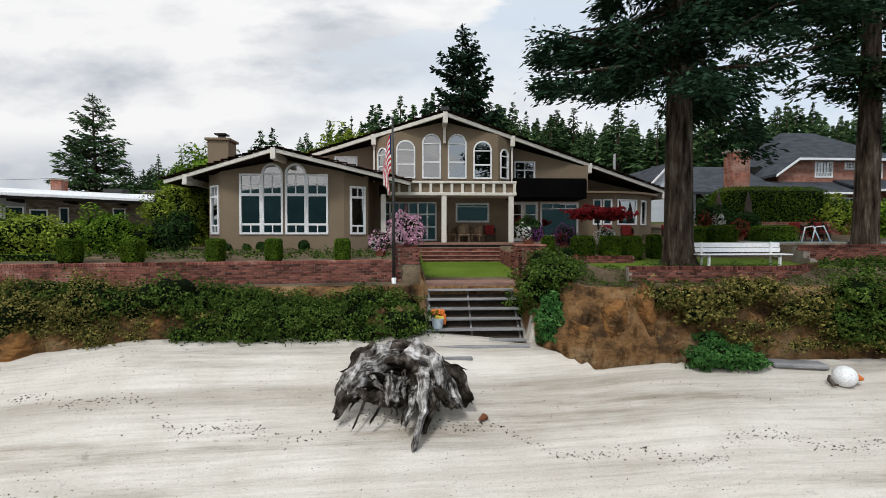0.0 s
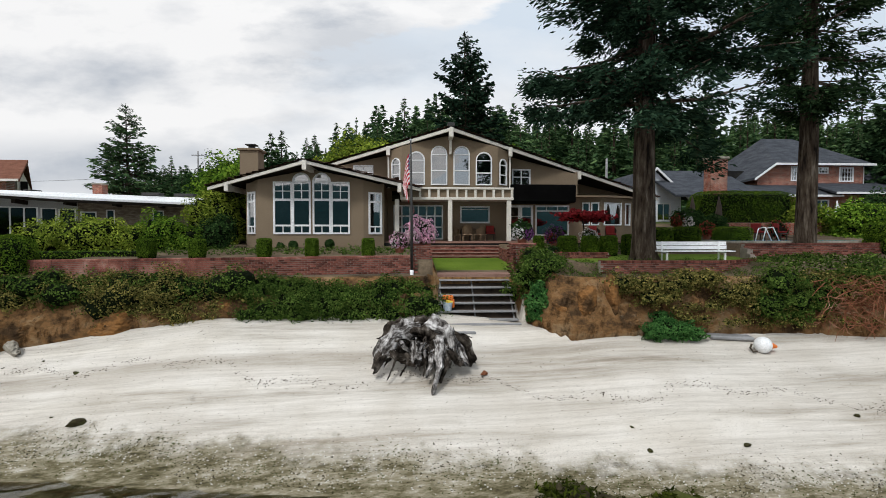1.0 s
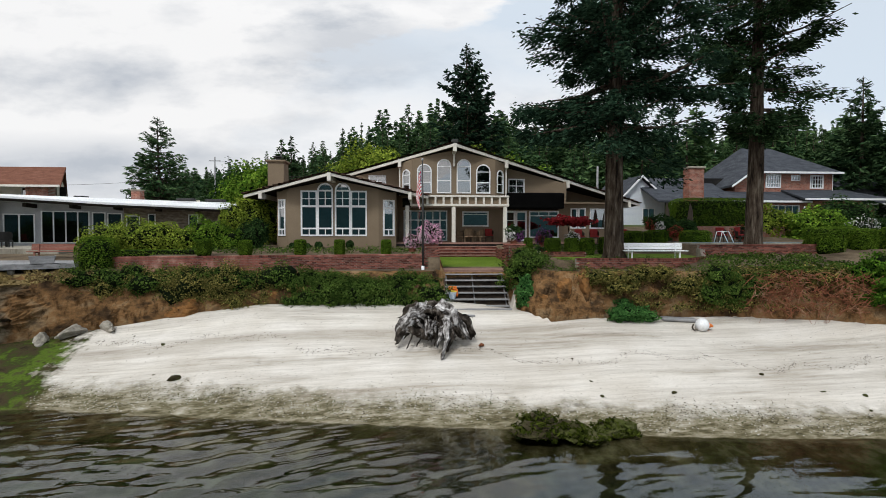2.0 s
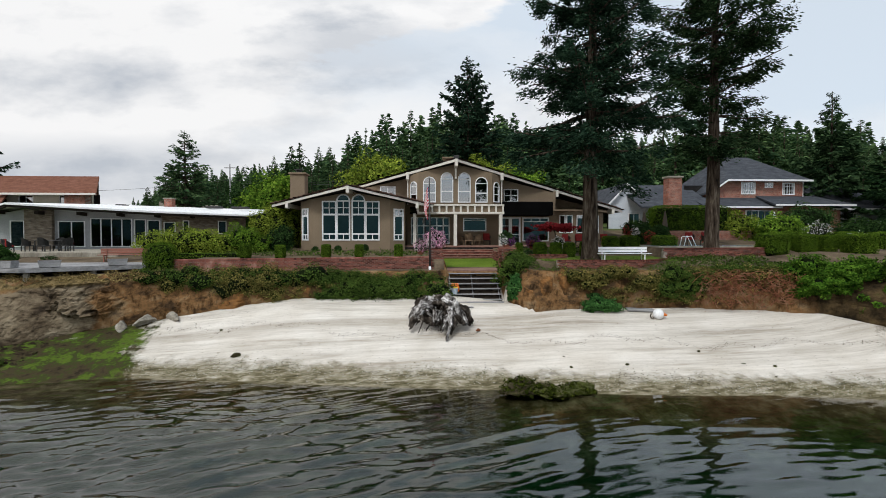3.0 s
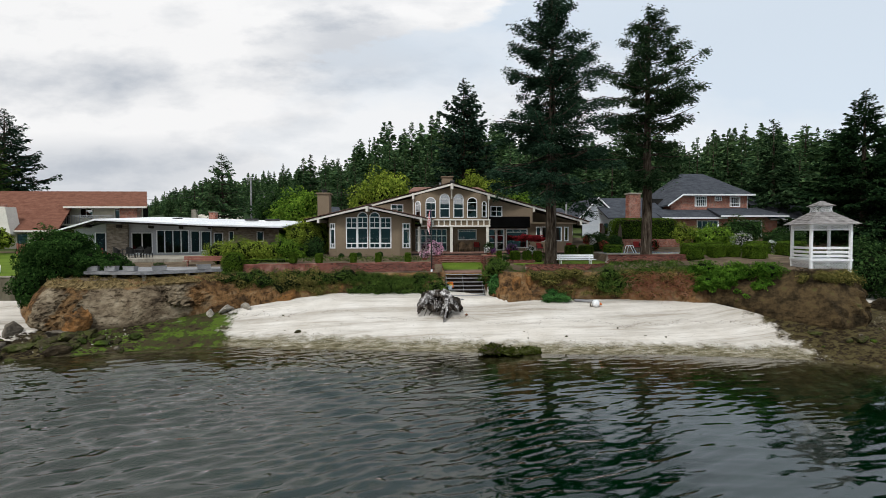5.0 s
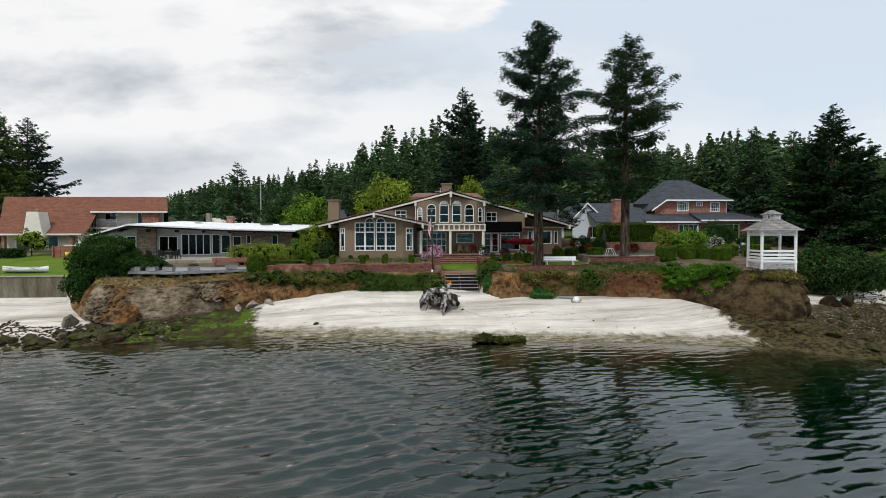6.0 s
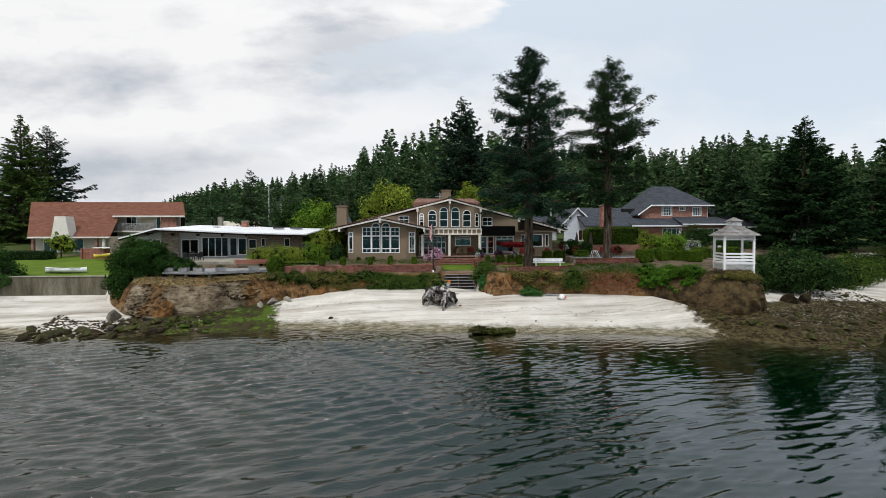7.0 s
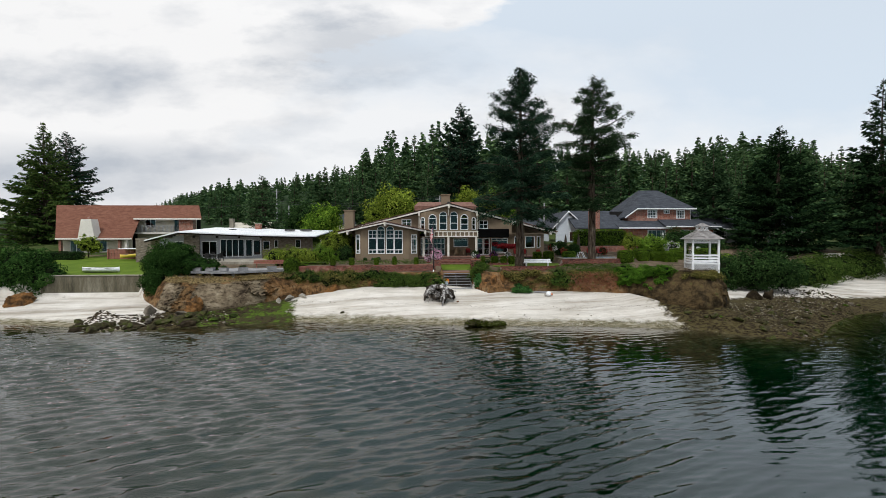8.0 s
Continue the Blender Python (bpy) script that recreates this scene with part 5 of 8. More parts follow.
window(red, pose(0, 16.6, 0), -49.3, -47.9, 5.8, 7.6, False, [], [], rim=0.09)
for x in (-54.2, -45.6, -44.6):
    box("porch_post", (x - 0.18, x + 0.18, 15.6, 16.0, 4.4, 7.9), "far_brick" if x < -45.5 else "cream", red, bevel=0.02)
wall_with_holes("wall", red, pose(0, 20.2, 0), [(-45.5, 4.4), (-36.3, 4.4), (-36.3, 11.6), (-45.5, 11.6)], [[(-44.2, 9.55), (-42.6, 9.55), (-42.6, 10.85), (-44.2, 10.85)], [(-39.8, 8.9), (-38.5, 8.9), (-38.5, 10.85), (-39.8, 10.85)]], 0.2, "beige")
window(red, pose(0, 20.2, 0), -44.2, -42.6, 9.55, 10.85, False, [0.5], [], rim=0.08)
window(red, pose(0, 20.2, 0), -39.8, -38.5, 8.9, 10.85, False, [0.5], [], rim=0.08)
box("wall", (-45.5, -38.6, 20.5, 25, 4.4, 9.6), "beige", red)
box("balcony_floor", (-45.3, -39.0, 18.6, 20.15, 8.55, 8.75), "cream", red)
box("balcony_rail", (-45.3, -39.0, 18.6, 18.7, 9.72, 9.82), "metal_grey", red)
for k in range(32):
    x = -45.2 + k * 0.2
    box("baluster", (x - 0.025, x + 0.025, 18.62, 18.67, 8.75, 9.74), "metal_grey", red)
bm = bmesh.new()
add_prism(bm, [(-51.1, 7.4), (-48.5, 7.4), (-49.1, 10.7), (-50.5, 10.7)], 14.8, 16.4)
part("chimney", bm, "cream", red, "white tapered chimney")
tube("flue", [(-49.8, 15.6, 10.6), (-49.8, 15.6, 11.1)], 0.28, "far_brick", red)
box("brick_chimney", (-38.4, -36.2, 18.9, 19.9, 4.6, 10.9), "far_brick", red, bevel=0.03)
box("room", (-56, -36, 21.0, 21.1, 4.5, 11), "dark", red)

# brick house
brick = thing("brick_house", "red brick house under dark grey hipped roofs", "house", at=(0.8, 0, 0))
wall_with_holes("wall", brick, pose(0, 15.5, 0), [(31.6, 10.2), (41.75, 10.2), (41.75, 12.35), (33.4, 12.35), (31.6, 11.3)],
                [[(34.75, 10.85), (36.35, 10.85), (36.35, 12.2), (34.75, 12.2)], [(37.4, 11.55), (38.35, 11.55), (38.35, 12.15), (37.4, 12.15)], [(39.4, 10.8), (40.8, 10.8), (40.8, 12.15), (39.4, 12.15)]], 0.25, "far_brick")
window(brick, pose(0, 15.5, 0), 34.75, 36.35, 10.85, 12.2, False, [0.17, 0.33, 0.5, 0.67, 0.83], [0.33, 0.67], rim=0.12, bar=0.05)
window(brick, pose(0, 15.5, 0), 37.4, 38.35, 11.55, 12.15, False, [0.33, 0.67], [0.5], rim=0.09, bar=0.05)
window(brick, pose(0, 15.5, 0), 39.4, 40.8, 10.8, 12.15, False, [0.2, 0.4, 0.6, 0.8], [0.33, 0.67], rim=0.12, bar=0.05)
box("wall", (41.5, 41.75, 15.8, 24, 6, 12.3), "far_brick", brick)
box("wall", (31.6, 31.9, 15.8, 24, 6, 11.3), "far_brick", brick)
roof_panel("roof", brick, [(32.9, 14.9, 12.4), (42.3, 14.9, 12.4), (38.9, 20.5, 15.7), (35.6, 20.5, 15.7)], 0.2, "slate")
roof_panel("roof", brick, [(42.3, 14.9, 12.4), (42.3, 26, 12.4), (38.9, 20.5, 15.7)], 0.2, "slate")
roof_panel("roof", brick, [(31.0, 14.9, 11.1), (32.9, 14.9, 12.4), (35.6, 20.5, 15.7), (29.0, 24, 10.2)], 0.2, "slate")
beam("fascia", brick, (32.9, 14.86, 12.42), (42.4, 14.86, 12.42), 0.08, 0.2, "white")
beam("fascia", brick, (30.9, 14.86, 11.0), (32.9, 14.86, 12.42), 0.08, 0.2, "white")
beam("gutter_pipe", brick, (41.6, 15.3, 12.2), (41.62, 15.3, 10.3), 0.1, 0.1, "white")
roof_panel("roof", brick, [(29.0, 12.6, 9.35), (37.2, 12.6, 9.35), (37.2, 15.6, 10.5), (29.0, 15.6, 10.5)], 0.18, "slate")
roof_panel("roof", brick, [(36.0, 12.0, 9.55), (44.6, 12.0, 9.55), (43.0, 15.6, 10.7), (36.4, 15.6, 10.7)], 0.18, "slate")
roof_panel("roof", brick, [(43.0, 13.0, 9.2), (52.5, 13.0, 9.2), (48.0, 19, 12.3), (42.3, 19, 13.0)], 0.18, "slate")
beam("fascia", brick, (29.0, 12.56, 9.36), (37.2, 12.56, 9.36), 0.08, 0.18, "white")
beam("fascia", brick, (36.0, 11.96, 9.56), (44.6, 11.96, 9.56), 0.08, 0.18, "white")
beam("fascia", brick, (43.0, 12.96, 9.2), (52.5, 12.96, 9.2), 0.08, 0.18, "white")
wall_with_holes("wall", brick, pose(0, 13.4, 0), [(29.2, 5.8), (44.2, 5.8), (44.2, 9.4), (29.2, 9.4)], [[(33.8, 7.0), (36.6, 7.0), (36.6, 9.0), (33.8, 9.0)], [(39.0, 6.9), (42.2, 6.9), (42.2, 9.0), (39.0, 9.0)]], 0.2, "far_brick")
window(brick, pose(0, 13.4, 0), 33.8, 36.6, 7.0, 9.0, False, [0.25, 0.5, 0.75], [], rim=0.1)
window(brick, pose(0, 13.4, 0), 39.0, 42.2, 6.9, 9.0, False, [0.25, 0.5, 0.75], [], rim=0.12, bar=0.14, name="french_doors")
wall_with_holes("wall", brick, pose(0, 14.4, 0), [(44.2, 5.8), (51.8, 5.8), (51.8, 9.2), (44.2, 9.2)], [[(45.4, 7.4), (47.0, 7.4), (47.0, 8.8), (45.4, 8.8)]], 0.2, "siding")
window(brick, pose(0, 14.4, 0), 45.4, 47.0, 7.4, 8.8, False, [0.25, 0.5, 0.75], [0.5], rim=0.1)
box("room", (29.5, 44, 17.5, 17.6, 6, 12), "dark", brick)
box("chimney", (23.6, 24.95, 9.8, 10.8, 5.8, 12.0), "far_brick", brick, bevel=0.03)
box("chimney_cap", (23.5, 25.05, 9.7, 10.9, 11.9, 12.08), "concrete", brick, bevel=0.03)
roof_panel("roof", brick, [(22.2, 12.4, 9.3), (30.5, 13.0, 9.3), (30.5, 19, 12.2), (22.2, 19, 12.2)], 0.18, "slate")

# pale gabled house
pale = thing("gabled_house", "pale grey clapboard gabled house under a dark roof", "house")
wall_with_holes("wall", pale, pose(0, 16.0, 0), [(21.1, 5.8), (25.5, 5.8), (25.5, 9.5), (23.0, 11.75), (21.1, 9.75)], [[(23.2, 7.2), (24.5, 7.2), (24.5, 8.8), (23.2, 8.8)]], 0.2, "siding")
window(pale, pose(0, 16.0, 0), 23.2, 24.5, 7.2, 8.8, False, [0.5], [], rim=0.09)
roof_panel("roof", pale, [(23.0, 15.6, 12.05), (23.0, 25, 12.05), (20.5, 25, 9.4), (20.5, 15.6, 9.4)], 0.16, "slate")
roof_panel("roof", pale, [(23.0, 15.6, 12.05), (26.0, 15.6, 9.3), (26.0, 25, 9.3), (23.0, 25, 12.05)], 0.16, "slate")
beam("verge_board", pale, (23.0, 15.56, 12.06), (20.45, 15.56, 9.38), 0.08, 0.24, "white")
beam("verge_board", pale, (23.0, 15.56, 12.06), (26.05, 15.56, 9.28), 0.08, 0.24, "white")
roof_panel("roof", pale, [(15.5, 19.0, 9.4), (21, 19.0, 9.4), (21, 25, 11.2), (15.5, 25, 11.2)], 0.16, "slate")
box("wall", (16, 21, 19.6, 25, 5.8, 9.3), "siding", pale)
box("room", (21.4, 25.3, 17.2, 17.3, 6, 9), "dark", pale)

# houses deeper in the trees
for k, (x, y, z, w, h) in enumerate(((60, 16, 6.2, 7, 3.0), (-33, 34, 6.0, 9, 2.6), (-20, 52, 6.8, 9, 4.2))):
    far = thing("far_house", "small house half hidden among the trees", "house", at=(x, y, z))
    box("wall", (-w / 2, w / 2, 0, 6, 0, h), "beige", far)
    roof_panel("roof", far, [(-w / 2 - 0.5, -0.5, h), (w / 2 + 0.5, -0.5, h), (w / 2 - 1, 3, h + 2.2), (-w / 2 + 1, 3, h + 2.2)], 0.2, "slate" if k != 1 else "beige")
    box("window_frame", (-0.9, 0.9, -0.06, -0.004, 1.0, 2.1), "white", far)
    box("pane", (-0.8, 0.8, -0.08, -0.07, 1.1, 2.0), "mirror_glass", far)
    box("chimney", (-w / 2 + 0.6, -w / 2 + 1.3, 1, 1.8, h, h + 2.9), "concrete", far)

# ---- trees ----
def ground_z(x, y):
    return upper(x, y)


FIR1 = [(0, 0.75), (0.12, 1.0), (0.4, 0.92), (0.65, 0.66), (0.85, 0.34), (1, 0.03)]
SPIRE = [(0, 0.8), (0.1, 1.0), (0.4, 0.68), (0.7, 0.32), (0.88, 0.11), (1, 0.005)]
FIR2 = [(0, 0.42), (0.2, 0.8), (0.45, 1.0), (0.7, 0.74), (0.88, 0.36), (1, 0.04)]
CEDAR = [(0, 0.82), (0.10, 1.0), (0.3, 0.80), (0.55, 0.52), (0.8, 0.24), (1, 0.02)]
conifer("fir_tree", "tall dark fir with bare lower trunk beside a white bench", (10.25, -8.3, 4.95), 21.0, 5.8, 4.3, 11, 46, 4, 760, 0.18, 0.44, "fir", 0.30, 0.5, group="garden firs", shape=FIR1, thin=0.22, clump=0.22, hang=0.35)
conifer("fir_tree", "tall open-crowned fir with a long bare trunk by brick steps", (18.7, -6.2, 5.1), 20.7, 6.0, 3.9, 23, 36, 4, 620, 0.18, 0.42, "fir2", 0.22, 0.6, group="garden firs", shape=FIR2, thin=0.22, clump=0.22, hang=0.3)
conifer("spruce_tree", "small dark spruce behind a flat-roofed house", (-25.2, 18.5, 5.4), 12.6, 0.8, 3.6, 31, 34, 7, 70, 0.34, 0.22, "wood_far", 0.15, 0.35, thin=0.20)
conifer("fir_tree", "large dark fir rising behind the tan house", (8.8, 49.6, 7.0), 31.5, 4, 6.2, 37, 100, 4, 55, 0.62, 0.5, "fir", 0.1, 0.4, shape=FIR1)
conifer("fir_tree", "broad olive-green fir beside a red-roofed house", (-69.3, 33, 4.4), 25.0, 0.8, 7.8, 41, 85, 5, 110, 0.52, 0.5, "fir_olive", 0.25, 0.35, shape=CEDAR, thin=0.24)
conifer("fir_tree", "dark green fir with drooping limbs behind a red-roofed house", (-73.2, 44, 4.6), 25.5, 2, 9.0, 43, 80, 5, 95, 0.52, 0.5, "fir", 0.30, 0.4, thin=0.24)
conifer("cedar_tree", "large dense dark cedar with layered drooping limbs", (51.5, 8.5, 5.8), 18.2, 0.6, 7.4, 51, 90, 5, 190, 0.42, 0.40, "cedar", 0.20, 0.30, limbs=False, group="shore cedars", shape=CEDAR, thin=0.24)
conifer("cedar_tree", "dark green cedar behind a larger one", (47.5, 17.5, 6.0), 17.0, 0.6, 5.0, 54, 70, 5, 80, 0.46, 0.30, "fir2", 0.20, 0.35, limbs=False, group="shore cedars", shape=CEDAR, thin=0.24)
conifer("cedar_tree", "tall narrow dark cedar above the shore garden", (64.0, 5.5, 5.6), 24.5, 1.2, 6.2, 56, 90, 5, 90, 0.48, 0.38, "cedar", 0.26, 0.45, limbs=False, group="shore cedars", shape=CEDAR, thin=0.24)


# rise of the crowns above eye level, by bearing from the last camera position, fitted to its view
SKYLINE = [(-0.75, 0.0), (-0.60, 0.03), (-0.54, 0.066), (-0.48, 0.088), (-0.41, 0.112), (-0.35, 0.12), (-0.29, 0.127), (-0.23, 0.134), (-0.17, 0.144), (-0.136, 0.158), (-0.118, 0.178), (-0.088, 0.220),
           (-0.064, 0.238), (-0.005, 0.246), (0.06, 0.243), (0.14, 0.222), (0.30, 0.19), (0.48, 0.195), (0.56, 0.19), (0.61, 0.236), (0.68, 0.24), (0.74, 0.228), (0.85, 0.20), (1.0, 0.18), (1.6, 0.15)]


def forest():
    """Conifers on the hill: those nearest the houses stand singly, the mass behind them is one wood."""
    forms = []
    for k, (h, r, shape) in enumerate(((24, 4.0, SPIRE), (24, 3.6, SPIRE), (25, 3.9, CONE), (22, 4.3, SPIRE), (25, 3.3, SPIRE), (23, 3.5, FIR1))):
        forms.append((h, r, shape, 70 + k))
    kinds = [conifer("forest_fir", "dark conifer of the wooded hill behind the houses", (30 + 11 * k, 112, ground_z(30 + 11 * k, 112) - 0.3), h * 0.8, 1.5, r * 0.9, sd, 44, 5, 19, 0.66, 0.3, "wood_far", 0.22, 0.42, limbs=False, group="wooded hill", shape=shape, thin=0.30)
             for k, (h, r, shape, sd) in enumerate(forms)]
    rng = random.Random(4)
    spots, placed = [], set()

    def put(x, y, lo, hi):
        cell = 4.2 + 0.012 * max(0, y)
        key = (int(x / cell), int(y / cell))
        if key in placed:
            return
        s = rng.uniform(lo, hi) * 1.22
        # crowns are scaled to meet the skyline as the camera sees it
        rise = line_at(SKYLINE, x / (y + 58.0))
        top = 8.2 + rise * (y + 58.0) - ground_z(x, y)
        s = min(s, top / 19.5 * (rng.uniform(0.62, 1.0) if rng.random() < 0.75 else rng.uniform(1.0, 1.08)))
        if s < 0.28:
            return
        placed.add(key)
        spots.append((y, x, s))

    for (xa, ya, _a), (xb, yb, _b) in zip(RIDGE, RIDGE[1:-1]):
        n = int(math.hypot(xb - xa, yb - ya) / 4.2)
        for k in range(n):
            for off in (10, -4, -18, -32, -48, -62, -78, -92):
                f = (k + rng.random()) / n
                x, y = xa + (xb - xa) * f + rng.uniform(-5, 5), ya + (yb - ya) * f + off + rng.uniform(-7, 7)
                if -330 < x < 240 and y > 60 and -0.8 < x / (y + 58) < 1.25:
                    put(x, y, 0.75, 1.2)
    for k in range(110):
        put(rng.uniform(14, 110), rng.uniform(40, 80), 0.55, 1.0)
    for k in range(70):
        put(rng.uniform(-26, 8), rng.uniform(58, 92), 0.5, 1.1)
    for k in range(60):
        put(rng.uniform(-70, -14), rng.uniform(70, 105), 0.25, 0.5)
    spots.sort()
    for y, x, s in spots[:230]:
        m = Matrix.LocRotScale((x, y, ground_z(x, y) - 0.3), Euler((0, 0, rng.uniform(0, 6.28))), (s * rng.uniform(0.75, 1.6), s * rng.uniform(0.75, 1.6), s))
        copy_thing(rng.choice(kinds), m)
    # the wood behind
    far = []
    for h, r, shape, sd in forms:
        v, _f, _l = conifer_arrays(h * 0.8, 0.5, r * 0.9, sd + 20, 30, 5, 10, 1.1, 0.24, 0.42, shape, 0.33)
        far.append(v)
    vs = []
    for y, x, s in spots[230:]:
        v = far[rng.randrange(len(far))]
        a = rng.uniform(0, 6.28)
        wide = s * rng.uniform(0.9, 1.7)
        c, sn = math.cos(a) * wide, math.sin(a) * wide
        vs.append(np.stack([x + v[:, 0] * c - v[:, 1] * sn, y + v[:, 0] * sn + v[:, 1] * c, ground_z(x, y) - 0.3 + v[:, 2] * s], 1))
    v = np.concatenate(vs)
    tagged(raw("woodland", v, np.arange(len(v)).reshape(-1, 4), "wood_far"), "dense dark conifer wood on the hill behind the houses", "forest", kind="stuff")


forest()


def broadleaf(name, label, at, blobs, n, leaf, mat, seed, trunk_h=1.5, trunk_r=0.15, group=""):
    tree = thing(name, label, "tree", group, at=at)
    bm = bmesh.new()
    add_tube(bm, [(0, 0, -0.3), (0.05, 0, trunk_h * 0.5), (0, 0.05, trunk_h)], [trunk_r * 1.3, trunk_r, trunk_r * 0.8], 8)
    for b in blobs:
        add_tube(bm, [(0, 0.05, trunk_h * 0.9), (b[0] * 0.5, b[1] * 0.5, (trunk_h + b[2]) / 2), b[:3]], [trunk_r * 0.6, trunk_r * 0.4, trunk_r * 0.15], 5)
    part("trunk", bm, "bark", tree)
    core_blobs("inner_crown", blobs, tree, 0.6)
    leaf_cloud("crown", blobs, n, leaf, mat, tree, seed, shell=0.5, lump=0.4)
    return tree


broadleaf("broadleaf_tree", "rounded yellow-green tree behind the tiled roof", (-4.8, 26, 6.2), [(0, 0, 6.5, 4.2, 3.6, 3.6), (-2.6, 0, 5.4, 3.0, 3, 3.0), (2.8, 0, 5.2, 2.8, 3, 3.0), (0.4, 0, 8.2, 2.8, 2.6, 2.2)], 16000, 0.22, "yellow_green", 5, 3.5, 0.25)
broadleaf("broadleaf_tree", "yellow-green tree behind the main roof ridge", (9.5, 30, 6.4), [(0, 0, 6.5, 3.6, 3, 3.4), (2.6, 0, 5.0, 2.6, 3, 2.6), (-1, 0, 8.4, 2.2, 2, 2.0)], 13000, 0.22, "yellow_green", 6, 3.5, 0.25)
broadleaf("broadleaf_tree", "mid-green tree between two houses", (-15.5, 17, 5.6), [(0, 0, 4.4, 2.6, 2.4, 2.6), (-1.4, 0, 3.2, 2.2, 2, 2.0), (1.2, 0, 5.6, 1.8, 1.8, 1.8)], 11000, 0.19, "shrub", 7, 2.2, 0.18)
broadleaf("broadleaf_tree", "bushy green tree behind a flat roof", (-21, 30, 6.0), [(0, 0, 5.0, 3.6, 3, 3.4), (-2, 0, 3.5, 2.6, 2, 2.6)], 9000, 0.22, "dark_shrub", 8, 2.5, 0.2)
broadleaf("broadleaf_tree", "dark green tree behind the eastern eave", (15.0, 34, 6.6), [(0, 0, 5.5, 4.0, 3, 3.8), (-3.4, 1, 5.0, 3.2, 3, 3.4)], 12000, 0.23, "shrub", 9, 3.0, 0.25)

# ---- garden: clipped hedges and shrubs ----
def clipped_hedge(name, label, x0, x1, y0, y1, z0, z1, n, seed, leaf=0.05, mat="hedge", rounded=0.0, group="", cat="hedge"):
    h = thing(name, label, cat, group, at=((x0 + x1) / 2, (y0 + y1) / 2, z0))
    rng = np.random.default_rng(seed)
    hx, hy, hz = (x1 - x0) / 2, (y1 - y0) / 2, z1 - z0
    d = rng.normal(size=(n, 3))
    d /= np.abs(d).max(1, keepdims=True) if rounded < 0.05 else (np.abs(d) ** (2 + 6 * (1 - rounded))).sum(1, keepdims=True) ** (1 / (2 + 6 * (1 - rounded)))
    k = 1 - 0.10 * rng.random((n, 1)) ** 2
    w = 1 + 0.035 * np.sin(d[:, :1] * 7 + seed) * np.sin(d[:, 1:2] * 5 + d[:, 2:] * 6)
    p = d * k * w * np.array([hx, hy, hz / 2]) + np.array([0, 0, hz / 2])
    a = np.abs(d)
    nm = np.sign(d) * (a >= a.max(1, keepdims=True) - 0.15) + 0.2 * d
    v, f = leaf_quads(p, nm, leaf, rng, 1.5, 0.7)
    raw("leaves", v, f, mat, h)
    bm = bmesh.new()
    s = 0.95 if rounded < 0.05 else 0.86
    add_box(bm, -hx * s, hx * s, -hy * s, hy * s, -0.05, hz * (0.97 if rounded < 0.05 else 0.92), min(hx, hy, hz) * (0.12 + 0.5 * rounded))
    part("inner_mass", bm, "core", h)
    return h


CUBE = "square clipped green hedge cube in the planting bed"
for k, (x0, x1, y, z0, z1) in enumerate(((-10.0, -9.3, -6.8, 5.0, 5.80), (-8.0, -7.3, -6.8, 5.0, 5.78), (-5.37, -4.70, -6.6, 5.0, 5.80), (-3.42, -2.76, -6.6, 5.0, 5.80), (-1.10, -0.42, -6.6, 5.0, 5.80),
                                      (6.3, 6.88, -6.1, 5.0, 5.90), (7.45, 8.35, -6.0, 5.0, 5.90), (8.48, 9.28, -6.1, 5.0, 5.90), (9.34, 10.15, -6.0, 5.0, 5.90), (10.5, 11.1, -5.6, 5.0, 5.95),
                                      (12.6, 13.7, -4.0, 5.3, 6.30), (13.85, 15.1, -3.9, 5.3, 6.34), (16.1, 17.6, -3.9, 5.4, 6.34))):
    clipped_hedge("hedge_cube", CUBE, x0 + 0.09, x1 - 0.09, y - (x1 - x0) / 2, y + (x1 - x0) / 2, z0, z1, int(3200 + 3200 * (x1 - x0)), 100 + k, 0.032, rounded=0.16, group="clipped cubes")
# hedge blocks beside the gazebo path
for k, (x0, x1, y0, y1, z1) in enumerate(((21.6, 23.4, -7.0, -5.7, 6.5), (23.8, 25.1, -7.0, -5.8, 6.42), (25.25, 26.35, -7.0, -5.9, 6.36), (25.75, 27.35, -8.7, -7.3, 6.42), (24.6, 27.0, -4.2, -3.0, 6.6), (28.0, 29.7, -5.6, -4.3, 6.42), (29.6, 31.6, -3.5, -2.0, 6.6), (32.6, 35.0, -3.4, -1.8, 6.6))):
    clipped_hedge("hedge_block", "large rounded clipped hedge block along a gravel path", x0 + 0.1, x1 - 0.1, y0, y1, 5.1, z1, 9000, 140 + k, 0.045, rounded=0.14, mat="hedge", group="clipped blocks")
clipped_hedge("hedge_dome", "domed clipped shrub at the end of the brick wall", -14.35, -12.75, -9.3, -7.8, 4.2, 5.95, 7000, 160, 0.042, rounded=0.85, cat="shrub")
clipped_hedge("hedge", "low clipped hedge on the lawn by a red-roofed house", -52, -46.5, 8, 10, 4.7, 6.1, 2600, 161, 0.12, mat="dark_shrub", rounded=0.2)
clipped_hedge("hedge", "tall dark clipped hedge above the pool wall", 20.7, 27.9, 5.2, 7.0, 5.9, 9.0, 24000, 163, 0.055, mat="hedge", rounded=0.12)
clipped_hedge("hedge", "low clipped green hedge behind the brick wall", -16.0, -10.4, -5.9, -5.3, 4.9, 5.25, 2600, 162, 0.06)


